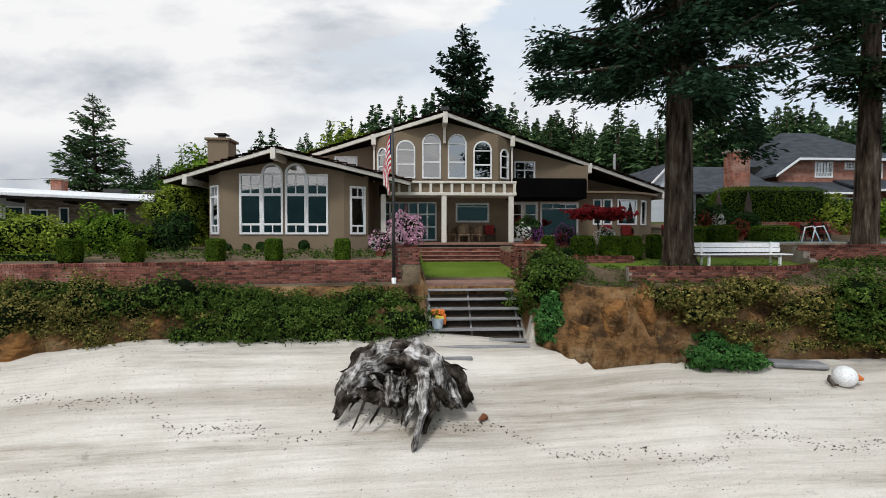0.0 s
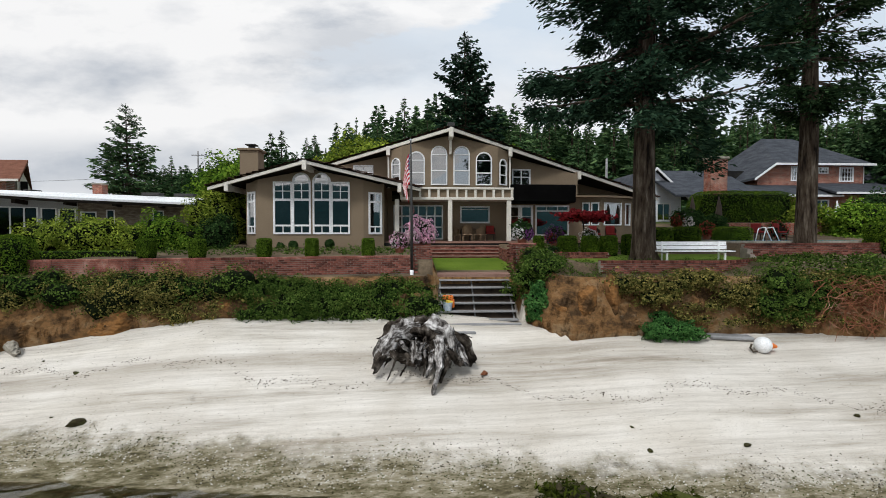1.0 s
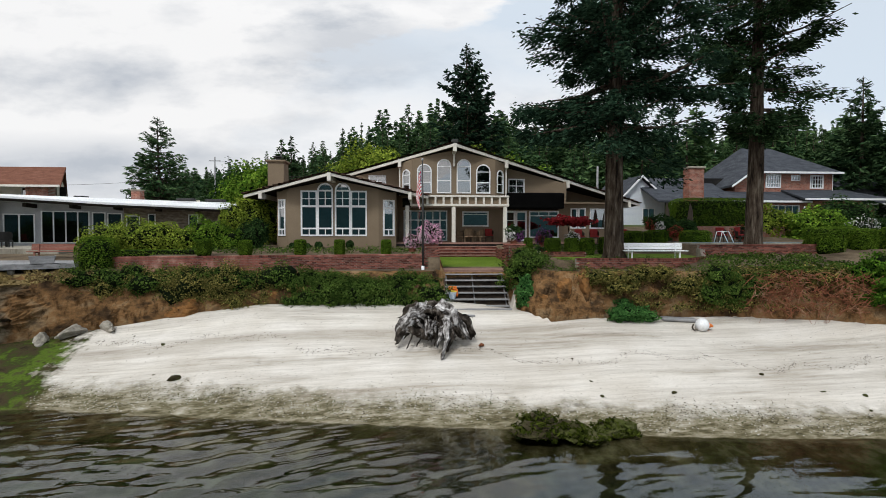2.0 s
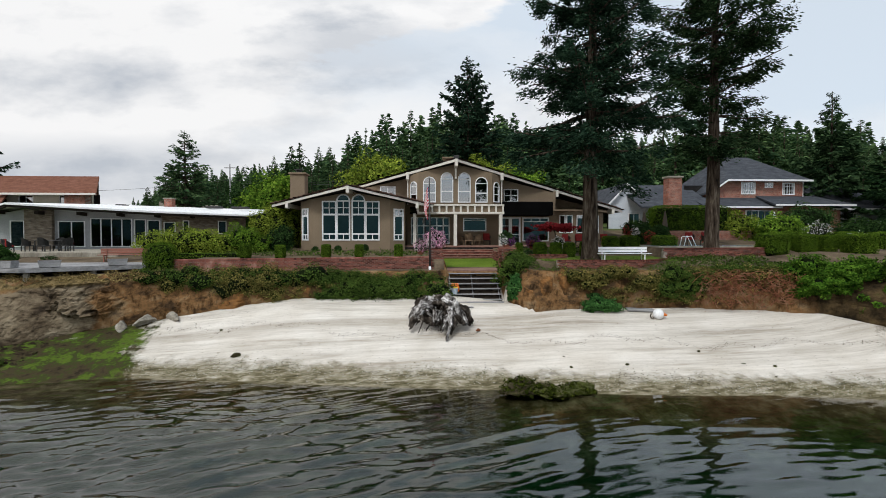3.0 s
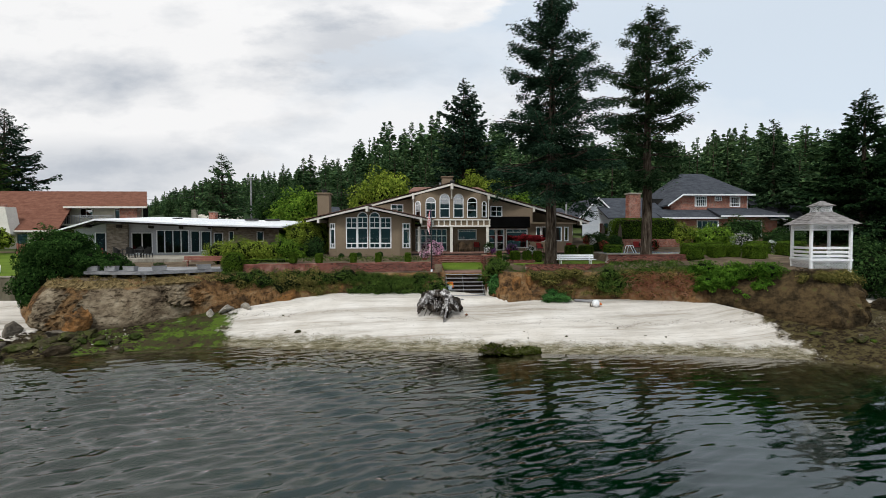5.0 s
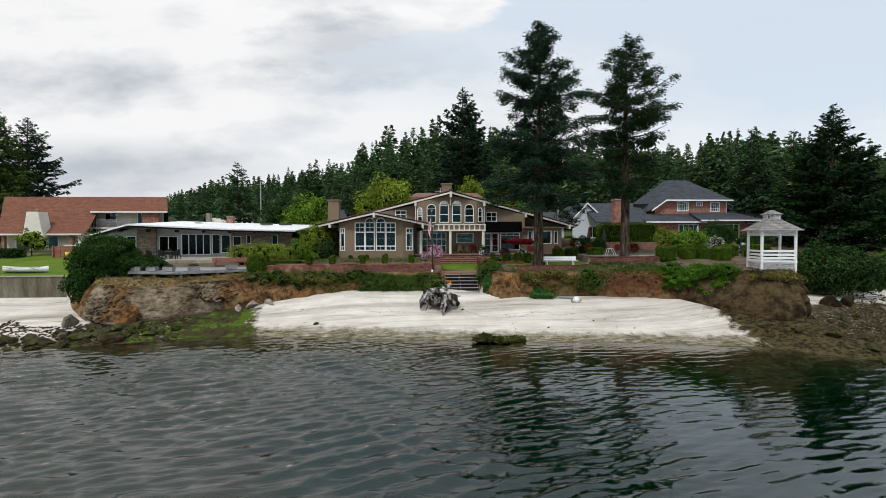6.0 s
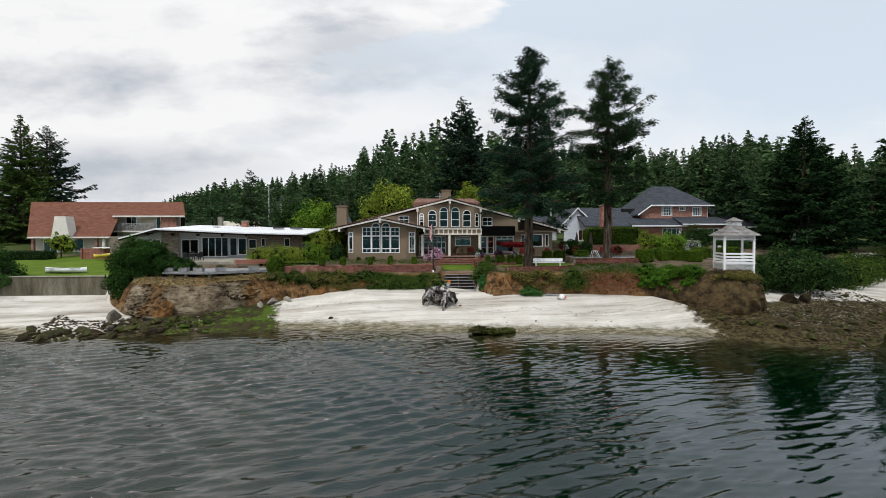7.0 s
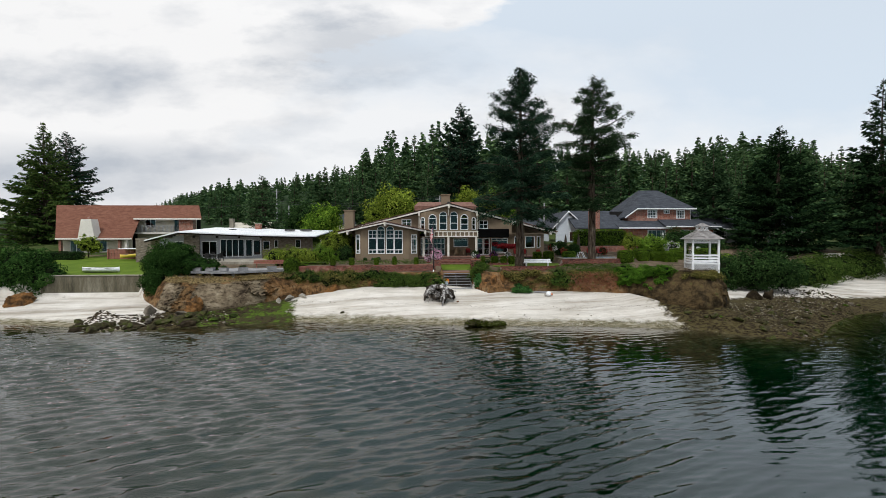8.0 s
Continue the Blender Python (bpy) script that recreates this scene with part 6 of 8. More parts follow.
def shrub(name, label, at, blobs, n, leaf, mat, seed, group="", floor_z=None, cat="shrub", aspect=1.6, shell=0.35, lump=0.35):
    s = thing(name, label, cat, group, at=at)
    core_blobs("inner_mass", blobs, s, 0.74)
    leaf_cloud("leaves", blobs, n, leaf, mat, s, seed, floor_z, shell=shell, lump=lump, aspect=aspect)
    return s


shrub("shrub", "yellow-green leafy shrubs behind the brick wall", (-14.6, -2.6, 4.9), [(0, 0, 0.9, 2.0, 1.2, 1.1), (-2.3, 0.3, 0.8, 1.5, 1.2, 1.0), (1.5, 0.2, 0.7, 1.2, 1, 0.9)], 14000, 0.075, "yellow_green", 201)
shrub("shrub", "bright green leafy shrub between two houses", (-11.6, -1.9, 4.9), [(0, 0, 0.95, 1.25, 1.1, 1.15), (0.9, 0.3, 0.7, 1.0, 1, 0.9)], 9500, 0.075, "shrub", 202)
shrub("tall_shrub", "tall loose green shrub beside the house corner", (-10.3, 3.4, 5.0), [(0, 0, 1.6, 1.7, 1.4, 1.7), (-1.4, 0.3, 2.2, 1.4, 1.2, 1.3), (0.6, 0.6, 2.7, 1.2, 1.2, 1.0), (-0.6, 0.4, 3.3, 1.0, 1, 0.8)], 17000, 0.085, "yellow_green", 203)
shrub("shrub", "dark green shrub against the house corner", (-9.5, -0.9, 4.95), [(0, 0, 0.8, 0.9, 0.8, 1.0), (0.3, 0.5, 1.3, 0.7, 0.7, 0.8)], 5000, 0.08, "dark_shrub", 204)
shrub("juniper", "sprawling dark green juniper hanging over the cliff edge", (-24.8, -9.8, 2.8), [(0, 0, 2.9, 2.15, 1.7, 1.8), (0.4, -0.2, 3.7, 1.7, 1.4, 1.0), (-1.5, 0.2, 2.4, 1.5, 1.3, 1.7), (3.0, -0.1, 2.4, 1.5, 1.2, 0.75), (-1.2, -0.9, 0.9, 1.5, 1.0, 1.4), (1.6, -0.3, 2.6, 1.6, 1.2, 1.0)], 46000, 0.075, "shore_shrub", 205, aspect=3.0)
shrub("juniper", "large rounded green juniper on the beach edge", (-40.9, -7.4, 2.6), [(0, 0, 2.0, 3.2, 2, 2.6), (2.2, -0.3, 1.3, 2.0, 1.6, 1.8), (-3, 0, 2.0, 2.6, 2, 2.6), (-5.5, 0.4, 1.8, 2.4, 2, 2.2)], 34000, 0.10, "shore_shrub", 206, aspect=3.0)
shrub("shrub", "long dark green shore shrubs behind the rocks", (36.0, -8.0, 3.0), [(0, 0, 1.3, 3.6, 2, 2.2), (-3.0, 0.5, 1.0, 2.6, 2, 1.9), (3.2, 0.2, 1.0, 2.6, 2, 1.8), (1, -0.4, 2.0, 2.4, 1.6, 1.5)], 30000, 0.13, "dark_shrub", 207)
shrub("shrub", "green shore shrubs with pale flowers above the beach", (46.5, -2.8, 2.2), [(0, 0, 1.2, 3.2, 1.6, 1.9), (-4.0, -1.6, 0.9, 2.4, 1.4, 1.6), (4.0, 3.0, 1.3, 3.4, 1.8, 2.0), (8, 6.2, 1.4, 3.6, 1.8, 2.2), (14, 8.0, 1.5, 4.6, 1.8, 2.3)], 32000, 0.12, "ivy", 208)
for k, (x, y, z, rx, rz, mt) in enumerate(((28.6, 5.6, 5.8, 1.7, 1.4, "yellow_green"), (31.2, 4.4, 5.7, 1.3, 1.0, "dark_shrub"), (33.4, 5.0, 5.7, 1.6, 0.9, "shrub"), (36.0, 7.0, 6.4, 2.6, 1.5, "dark_shrub"), (30.5, 3.5, 6.0, 1.8, 1.2, "shrub"), (38.6, 4.2, 6.0, 2.2, 1.0, "dark_shrub"))):
    shrub("shrub", "rounded green garden shrub before the brick house", (x, y, z), [(0, 0, rz * 0.8, rx, 1.3, rz), (-rx * 0.4, -0.3, rz * 0.6, rx * 0.6, 1.1, rz * 0.8)], 6500, 0.11, mt, 220 + k, group="neighbour shrubs")
for k, (x, y, z, r) in enumerate(((-6.9, -0.9, 5.2, 0.24), (-6.0, -0.9, 5.25, 0.2), (-3.4, -0.9, 5.3, 0.26), (-5.3, -1.0, 5.25, 0.25), (17.2, 0.4, 5.7, 0.95), (19.0, 0.9, 5.7, 0.8))):
    shrub("round_shrub", "small dark rounded shrub in a planting bed", (x, y, z - 0.12), [(0, 0, r, r, r, r)], int(500 + 2600 * r), 0.05 + 0.04 * r, "dark_shrub", 240 + k, group="bed shrubs", lump=0.1)
shrub("maple_shrub", "low spreading dark red Japanese maple", (9.95, -2.2, 5.25), [(0, 0, 1.72, 1.2, 0.9, 0.22), (-0.5, 0.1, 1.6, 0.7, 0.7, 0.2), (0.55, -0.1, 1.55, 0.7, 0.7, 0.2)], 2600, 0.12, "maple", 250, lump=0.5)
tube("stem", [(0, 0, -0.1), (0.08, 0, 0.7), (-0.05, 0, 1.5)], [0.06, 0.05, 0.03], "bark", bpy.data.objects["maple_shrub"])


def ground_cover(label, x0, x1, y0, y1, n, leaf, mat, seed):
    g = np.random.default_rng(seed)
    xs, ys = g.uniform(x0, x1, n), g.uniform(y0, y1, n)
    lump = np.sin(xs * 2.3 + seed) * np.sin(ys * 2.9) + np.sin(xs * 5.1 + ys * 4.0)
    keep = lump > -0.5
    xs, ys, lump = xs[keep], ys[keep], lump[keep]
    zs = np.array([upper(a, b) for a, b in zip(xs, ys)]) + g.random(len(xs)) * (0.10 + 0.10 * np.maximum(0, lump))
    v, f = leaf_quads(np.stack([xs, ys, zs], 1), np.tile(np.array([0, 0, 1.0]), (len(xs), 1)), leaf, g, 1.6, 0.8)
    tagged(raw("ground_cover", v, f, mat), label, "plants", kind="stuff")


ground_cover("low green planting between the brick wall and the house", -12.5, 1.0, -5.6, -1.4, 4500, 0.07, "ivy", 321)
ground_cover("low mixed planting in the terrace beds", 6.3, 15.0, -4.6, -0.6, 4500, 0.07, "ivy", 322)
ground_cover("thin grass and weeds on the terrace edge", 6.2, 15.0, -10.2, -9.2, 9000, 0.032, "ivy", 323)
ground_cover("dry grass and weeds on the cliff top", -24, -12.8, -12.6, -8.6, 7000, 0.06, "dry_grass", 324)
ground_cover("low weeds and grass on the edge of the eastern bank", 14.9, 20.5, -12.0, -7.5, 7000, 0.07, "ivy", 326)
ground_cover("low garden plants behind the hedge blocks", 28.0, 42.0, 1.0, 6.0, 5000, 0.12, "shrub", 325)


# ---- vegetation along the bank ----
def bank_growth(name, label, x0, x1, reach, low, high, n, leaf, mat, seed, off=0.0, inner=0.7, size=1.0):
    """Shrubs draped over the edge of the bank between x0 and x1: lumps along the edge, leaning out and down."""
    rng = random.Random(seed)
    blobs = []
    x = x0
    while x < x1:
        r = rng.uniform(0.55, 0.95) * size
        yt = line_at(TOP, x)
        blobs.append((x, yt + off - rng.uniform(0.0, reach), rng.uniform(low, high), r, r * 0.75, r * rng.uniform(0.55, 0.85)))
        x += r * rng.uniform(0.45, 0.8)
    g = thing(name, label, "shrub")
    core_blobs("inner_mass", blobs, g, inner)
    leaf_cloud("leaves", blobs, n, leaf, mat, g, seed, lump=0.5, shell=0.4)
    return g


bank_growth("bank_hedge", "dense dark green hedge at the top of the bank", -4.6, 1.5, 0.55, 3.55, 4.05, 52000, 0.048, "ivy", 301)
bank_growth("bank_hedge", "dense dark green hedge hanging down the bank beside wooden steps", -3.2, 1.6, 0.75, 3.25, 3.6, 30000, 0.048, "ivy", 302, -0.1)
bank_growth("bank_hedge", "lower skirt of the bank hedge reaching the sand", -4.8, 1.5, 0.3, 3.0, 3.3, 15000, 0.048, "ivy", 317, -0.55, 0.6, 0.7)
bank_growth("bank_shrub", "trailing scrub reaching down to the sand", -8.4, -5.6, 0.3, 3.0, 3.5, 8000, 0.048, "scrub", 318, -0.45, 0.5, 0.7)
bank_growth("bank_shrub", "mixed green and straw-coloured shrubs along the bank edge", -12.6, -4.2, 0.5, 3.6, 4.05, 50000, 0.048, "scrub", 303)
bank_growth("bank_shrub", "light green trailing shrubs on the clay bank", -13.8, -5.0, 0.7, 3.9, 4.3, 16000, 0.06, "ivy", 304)
bank_growth("bank_shrub", "yellowing scrub on the bank edge", -10.0, -5.6, 0.7, 3.3, 3.8, 9000, 0.05, "scrub", 305, -0.15)
bank_growth("ivy_bank", "bright green ivy trailing beside the wooden steps", 5.15, 6.3, 0.5, 3.2, 4.9, 9000, 0.06, "ivy", 306, 0.2)
bank_growth("bank_shrub", "green and straw-coloured scrub over the eastern bank", 8.2, 18.8, 0.45, 3.85, 4.5, 28000, 0.05, "scrub", 307, -0.40, 0.5, 0.7)
bank_growth("bank_shrub", "green and rusty scrub hanging down the clay bank", 9.8, 18.0, 0.35, 2.9, 3.8, 6000, 0.045, "scrub", 315, -0.75, 0.2, 0.4)
bank_growth("bank_shrub", "leafy green shrubs on the eastern bank face", 13.2, 15.0, 0.55, 3.1, 4.5, 18000, 0.05, "ivy", 308, -0.45)
bank_growth("laurel_bank", "bright green laurel hedge covering the bank", 19.5, 22.9, 0.7, 3.0, 4.9, 34000, 0.07, "laurel", 309, -0.75)
bank_growth("laurel_bank", "green laurel below the gazebo path", 19.4, 23.0, 0.4, 4.3, 5.0, 20000, 0.065, "laurel", 310, -0.3)
bank_growth("bank_shrub", "dry grass and low scrub round the foot of the gazebo", 23.6, 28.3, 0.5, 4.3, 4.8, 9000, 0.06, "scrub", 316, -0.2, 0.4, 0.55)
shrub("beach_shrub", "feathery green shrub growing at the foot of the bank", (9.7, -11.35, 2.55), [(0, 0, 0.25, 0.85, 0.45, 0.38), (-0.2, 0.2, 0.5, 0.4, 0.3, 0.36), (0.6, -0.1, 0.15, 0.5, 0.35, 0.26), (-0.55, -0.1, 0.18, 0.42, 0.3, 0.3)], 9000, 0.04, "juniper", 311, aspect=2.4)
shrub("flowering_shrub", "grey-green shrub with faded pink flowers by the steps", (5.6, -9.9, 2.9), [(0, 0, 0.5, 0.45, 0.4, 0.65), (0.1, 0.1, 1.0, 0.35, 0.3, 0.4)], 3600, 0.055, "juniper", 312, aspect=2.6)
shrub("shrub", "green shrub on the corner of the terrace", (6.4, -8.6, 4.6), [(0, 0, 0.25, 0.7, 0.6, 0.45), (-0.5, 0.6, 0.4, 0.6, 0.6, 0.5)], 5000, 0.05, "ivy", 313)


def dead_brush():
    b = thing("brush_pile", "tangle of dry reddish-brown branches on the bank", "brush")
    rng = random.Random(8)
    bm = bmesh.new()
    for k in range(520):
        x = rng.uniform(14.6, 18.8)
        y = line_at(TOP, x) - rng.uniform(0.9, 1.75)
        z = rng.uniform(2.9, 4.5)
        p = Vector((x, y, z))
        q = p + Vector((rng.uniform(-0.7, 0.7), rng.uniform(-0.35, 0.25), rng.uniform(-0.6, 0.35)))
        r = rng.uniform(0.008, 0.022)
        add_tube(bm, [p, (p + q) / 2 + Vector((rng.uniform(-0.1, 0.1), 0, rng.uniform(-0.1, 0.1))), q], [r, r * 0.8, r * 0.4], 4, False)
    part("twig_tangle", bm, "dead_twig", b)["kind"] = "stuff"


M["dead_twig"] = mottled("dead_twig", [(0.10, 0.038, 0.022), (0.24, 0.095, 0.05), (0.32, 0.21, 0.14)], 2.0, 30, 0.9, 0.2)
dead_brush()

# ---- things in the garden ----
M["brick"] = mottled("garden_brick", [(0.035, 0.018, 0.016), (0.12, 0.043, 0.033), (0.20, 0.080, 0.060), (0.33, 0.20, 0.165)], 1.6, 40, 0.92, 0.5, 0.008, vary=0.6)
M["mortar"] = mottled("mortar", [(0.20, 0.17, 0.145), (0.30, 0.265, 0.23)], 3, 40, 0.95, 0.4, 0.006)
M["step_stone"] = mottled("brick_paving", [(0.20, 0.11, 0.085), (0.30, 0.19, 0.15)], 1.5, 25, 0.9, 0.3, 0.006)
M["pink"] = leafy("pink_petals", (0.58, 0.24, 0.42), (0.90, 0.66, 0.80), 0.3, 0.6, 1.5, 0.0)
M["petal_white"] = leafy("white_petals", (0.60, 0.58, 0.62), (0.85, 0.84, 0.86), 0.3, 0.6, 1.5, 0.0)
M["purple"] = leafy("purple_petals", (0.06, 0.02, 0.09), (0.30, 0.10, 0.34), 0.3, 0.6, 1.5, 0.0)
M["red_petal"] = leafy("red_petals", (0.30, 0.02, 0.03), (0.55, 0.10, 0.09), 0.3, 0.6, 1.5, 0.0)
M["terracotta"] = mottled("terracotta", [(0.22, 0.085, 0.05), (0.30, 0.13, 0.085)], 3, 40, 0.85, 0.2, 0.004)
M["wicker"] = mottled("wicker", [(0.13, 0.085, 0.05), (0.24, 0.165, 0.10)], 5, 60, 0.7, 0.6, 0.006, (1, 1, 4))
M["dark_wood"] = mottled("dark_wood", [(0.035, 0.025, 0.02), (0.075, 0.055, 0.04)], 3, 40, 0.6, 0.2, 0.004)
M["red_cloth"] = mottled("red_cushion", [(0.22, 0.025, 0.025), (0.32, 0.05, 0.045)], 3, 60, 0.9, 0.2, 0.004)
M["flag_red"] = mottled("flag_red", [(0.42, 0.02, 0.035), (0.52, 0.035, 0.05)], 3, 60, 0.85, 0.1, 0.002)
M["flag_white"] = mottled("flag_white", [(0.70, 0.68, 0.66), (0.80, 0.79, 0.78)], 3, 60, 0.85, 0.1, 0.002)
M["flag_blue"] = mottled("flag_blue", [(0.015, 0.02, 0.07), (0.025, 0.03, 0.10)], 3, 60, 0.85, 0.1, 0.002)
M["umbrella"] = mottled("brown_canvas", [(0.055, 0.042, 0.034), (0.085, 0.068, 0.055)], 3, 60, 0.9, 0.2, 0.004)
M["pool"] = mottled("pool_blue", [(0.10, 0.26, 0.38), (0.16, 0.34, 0.46)], 1.0, 4, 0.1, 0.1)
M["orange"] = mottled("orange_plastic", [(0.62, 0.14, 0.02), (0.72, 0.20, 0.04)], 3, 30, 0.4, 0)
M["yellow"] = mottled("yellow_plastic", [(0.68, 0.48, 0.05), (0.76, 0.58, 0.10)], 3, 30, 0.4, 0)
M["basket_blue"] = mottled("pale_blue_plastic", [(0.30, 0.42, 0.55), (0.62, 0.66, 0.70)], 8, 30, 0.4, 0)


def garden_bench(name, label, m, length, mat):
    b = thing(name, label, "bench")
    for k in range(3):
        box("seat_slat", (0, length, -0.20 + k * 0.155, -0.06 + k * 0.155, 0.40, 0.44), mat, b, bevel=0.006)
    for k in range(2):
        box("back_slat", (0, length * 0.985, 0.28 + 0.03 * k, 0.315 + 0.03 * k, 0.48 + k * 0.16, 0.625 + k * 0.16), mat, b, bevel=0.006)
    for x in (0.32, length - 0.38):
        box("leg", (x - 0.03, x + 0.03, -0.17, -0.09, 0, 0.40), mat, b, bevel=0.006)
        box("leg", (x - 0.03, x + 0.03, 0.24, 0.28, 0, 0.80), mat, b, bevel=0.006)
        box("bracket", (x - 0.03, x + 0.03, -0.17, 0.28, 0.34, 0.40), mat, b, bevel=0.006)
    b.matrix_world = m
    return b


garden_bench("bench", "long white painted wooden bench on the lawn edge", pose(10.48, -8.9, 4.90, 0, 0, 0), 2.98, "white")
garden_bench("bench", "long reddish-brown wooden bench on a grey deck", pose(-18.1, -6.6, 4.78, 0, 0, 12), 3.1, "red_wood")

# flagpole with its hanging flag
pole = thing("flagpole", "dark metal flagpole with a white foot at the bank", "flagpole", at=(1.08, -8.15, 4.3))
tube("pole", [(0, 0, 0.15), (0, 0, 2.6), (-0.03, 0, 5.25)], [0.055, 0.05, 0.028], "metal_dark", pole)
tube("foot", [(0, 0, -0.4), (0, 0, 0.28)], 0.075, "white", pole)
bm = bmesh.new()
bmesh.ops.create_uvsphere(bm, u_segments=10, v_segments=6, radius=0.06, matrix=Matrix.Translation((-0.03, 0, 5.3)))
part("finial", bm, "metal_grey", pole, "", True)


def build_flag():
    nu, nv = 27, 40
    verts, faces, mats = [], [], []
    for j in range(nv + 1):
        v = j / nv
        for i in range(nu + 1):
            u = i / nu
            drop = 0.95 * u * u * (1 - 0.25 * v)
            fold = math.sin(u * 9 + v * 3.5) * 0.09 * u + 0.05 * math.sin(u * 17 + v * 6) * u
            x = -0.055 - u * (0.20 + 0.10 * math.sin(v * 3.0 + 0.4)) + 0.30 * max(0, u - 0.55) * v
            verts.append((x, fold, 4.78 - 1.15 * v - drop * 1.05))
    for j in range(nv):
        for i in range(nu):
            a = j * (nu + 1) + i
            faces.append((a, a + 1, a + nu + 2, a + nu + 1))
            canton = i < 4 and j < nv * 7 / 13
            mats.append(2 if canton else (0 if int(j / nv * 13) % 2 == 0 else 1))
    me = bpy.data.meshes.new("flag")
    me.from_pydata(verts, [], faces)
    ob = link_mesh("flag", me, ["flag_red", "flag_white", "flag_blue"])
    me.polygons.foreach_set("material_index", mats)
    me.shade_smooth()
    ob.matrix_world = pose(1.06, -8.15, 4.3)
    so = ob.modifiers.new("cloth", "SOLIDIFY")
    so.thickness = 0.006
    tagged(ob, "red and white striped flag hanging limp on a pole", "flag")


build_flag()


def flower_pot(label, at, r, petals, seed, n=1700, pot=True, green=0.35, squash=0.9):
    p = thing("flower_pot", label, "flowers", "flower pots", at=at)
    if pot:
        bm = bmesh.new()
        add_tube(bm, [(0, 0, 0), (0, 0, 0.24), (0, 0, 0.28)], [0.16, 0.21, 0.24], 14)
        part("pot", bm, "terracotta", p)
    base = 0.28 if pot else 0.0
    blobs = [(0, 0, base + r * 0.7, r, r * 0.9, r * squash), (r * 0.4, -r * 0.3, base + r * 0.3, r * 0.6, r * 0.6, r * 0.6), (-r * 0.4, -r * 0.3, base + r * 0.35, r * 0.6, r * 0.6, r * 0.6)]
    core_blobs("inner_mass", blobs, p, 0.75)
    leaf_cloud("leaves", blobs, int(n * green), 0.06, "dark_shrub", p, seed)
    for k, (mat, share) in enumerate(petals):
        bl = blobs if share > 0.4 else blobs[1 + k % 2:2 + k % 2]
        bl = [(*b[:3], b[3] * 1.1, b[4] * 1.1, b[5] * 1.1) for b in bl]
        leaf_cloud("bloom", bl, int(n * share), 0.055, mat, p, seed + 1 + k, aspect=1.15, shell=0.12)["kind"] = "stuff"
    return p


flower_pot("large ball of pink petunias in a pot on a brick pier", (1.45, -6.95, 5.45), 0.56, (("pink", 0.8), ("petal_white", 0.15)), 401, 3600, True, 0.2)
flower_pot("pink petunias in a pot on the brick wall", (0.55, -6.6, 5.2), 0.36, (("pink", 0.5), ("petal_white", 0.1)), 411, 1700, True, 0.6)
flower_pot("white and purple petunias in a pot on a brick pier", (5.68, -6.9, 5.6), 0.44, (("purple", 0.3), ("petal_white", 0.28)), 421, 2000, True, 1.0)
flower_pot("purple petunias in a pot by the patio", (8.3, -2.6, 5.35), 0.48, (("purple", 0.7), ("red_petal", 0.1)), 431, 1700, True, 0.5)
flower_pot("white petunias in a pot by the patio", (9.9, -3.2, 5.3), 0.40, (("petal_white", 0.7),), 441, 1500, True, 0.5)
flower_pot("magenta flowers spilling over the terrace edge", (7.0, -6.9, 4.95), 0.34, (("red_petal", 0.35), ("pink", 0.1)), 451, 1000, False, 1.0)
flower_pot("cream and pink flowering standard by the pool", (15.6, -1.4, 6.2), 0.55, (("petal_white", 0.35), ("red_petal", 0.2)), 461, 1500, True, 1.0)
flower_pot("red geraniums in a pot by the pool", (17.0, -1.6, 5.7), 0.40, (("red_petal", 0.5),), 471, 1200, True, 0.8)
flower_pot("red geraniums in a bed by the pool wall", (22.6, 0.5, 5.9), 0.55, (("red_petal", 0.6),), 481, 1200, False, 0.8)
flower_pot("white hydrangea in bloom beside the hedge blocks", (31.8, 1.0, 5.9), 0.85, (("petal_white", 0.7),), 491, 1800, False, 0.5, 1.0)
flower_pot("white hydrangea in bloom beside the gazebo path", (33.5, -0.8, 5.6), 0.6, (("petal_white", 0.6),), 495, 1200, False, 0.6)
for k in range(9):
    x = 44.5 + k * 1.7
    flower_pot("pale roses along the shore garden", (x, 1.0 + 1.0 * k, 4.9 + 0.1 * k), 0.55, (("petal_white", 0.10),), 500 + 5 * k, 700, False, 1.6)


def wicker_chair(label, m, cushion=False, mat="wicker"):
    c = thing("armchair", label, "chair", "terrace chairs")
    bm = bmesh.new()
    pts = [(0.32 * math.cos(a), 0.30 * math.sin(a)) for a in (math.pi * (k / 12 * 1.24 - 0.12) for k in range(13))]
    rows = []
    for z, s in ((0.36, 0.94), (0.55, 1.0), (0.70, 1.06)):
        rows.append([bm.verts.new((x * s, y * s, z + (0.26 * max(0, y) / 0.3 if z > 0.6 else 0.1 * max(0, y) if z > 0.5 else 0))) for x, y in pts])
    for r0, r1 in zip(rows, rows[1:]):
        for k in range(12):
            bm.faces.new((r0[k], r0[k + 1], r1[k + 1], r1[k]))
    bmesh.ops.solidify(bm, geom=list(bm.faces), thickness=0.035)
    part("backrest", bm, mat, c)
    box("seat", (-0.30, 0.30, -0.30, 0.28, 0.34, 0.42), mat, c, bevel=0.03)
    for x in (-0.26, 0.26):
        for y in (-0.25, 0.22):
            box("leg", (x - 0.025, x + 0.025, y - 0.025, y + 0.025, 0, 0.35), mat, c)
    if cushion:
        box("cushion", (-0.27, 0.27, -0.28, 0.22, 0.42, 0.52), "red_cloth", c, "red cushion", bevel=0.03)
        box("back_cushion", (-0.26, 0.26, 0.14, 0.24, 0.5, 0.95), "red_cloth", c, "red cushion", bevel=0.03)
    c.matrix_world = m
    return c


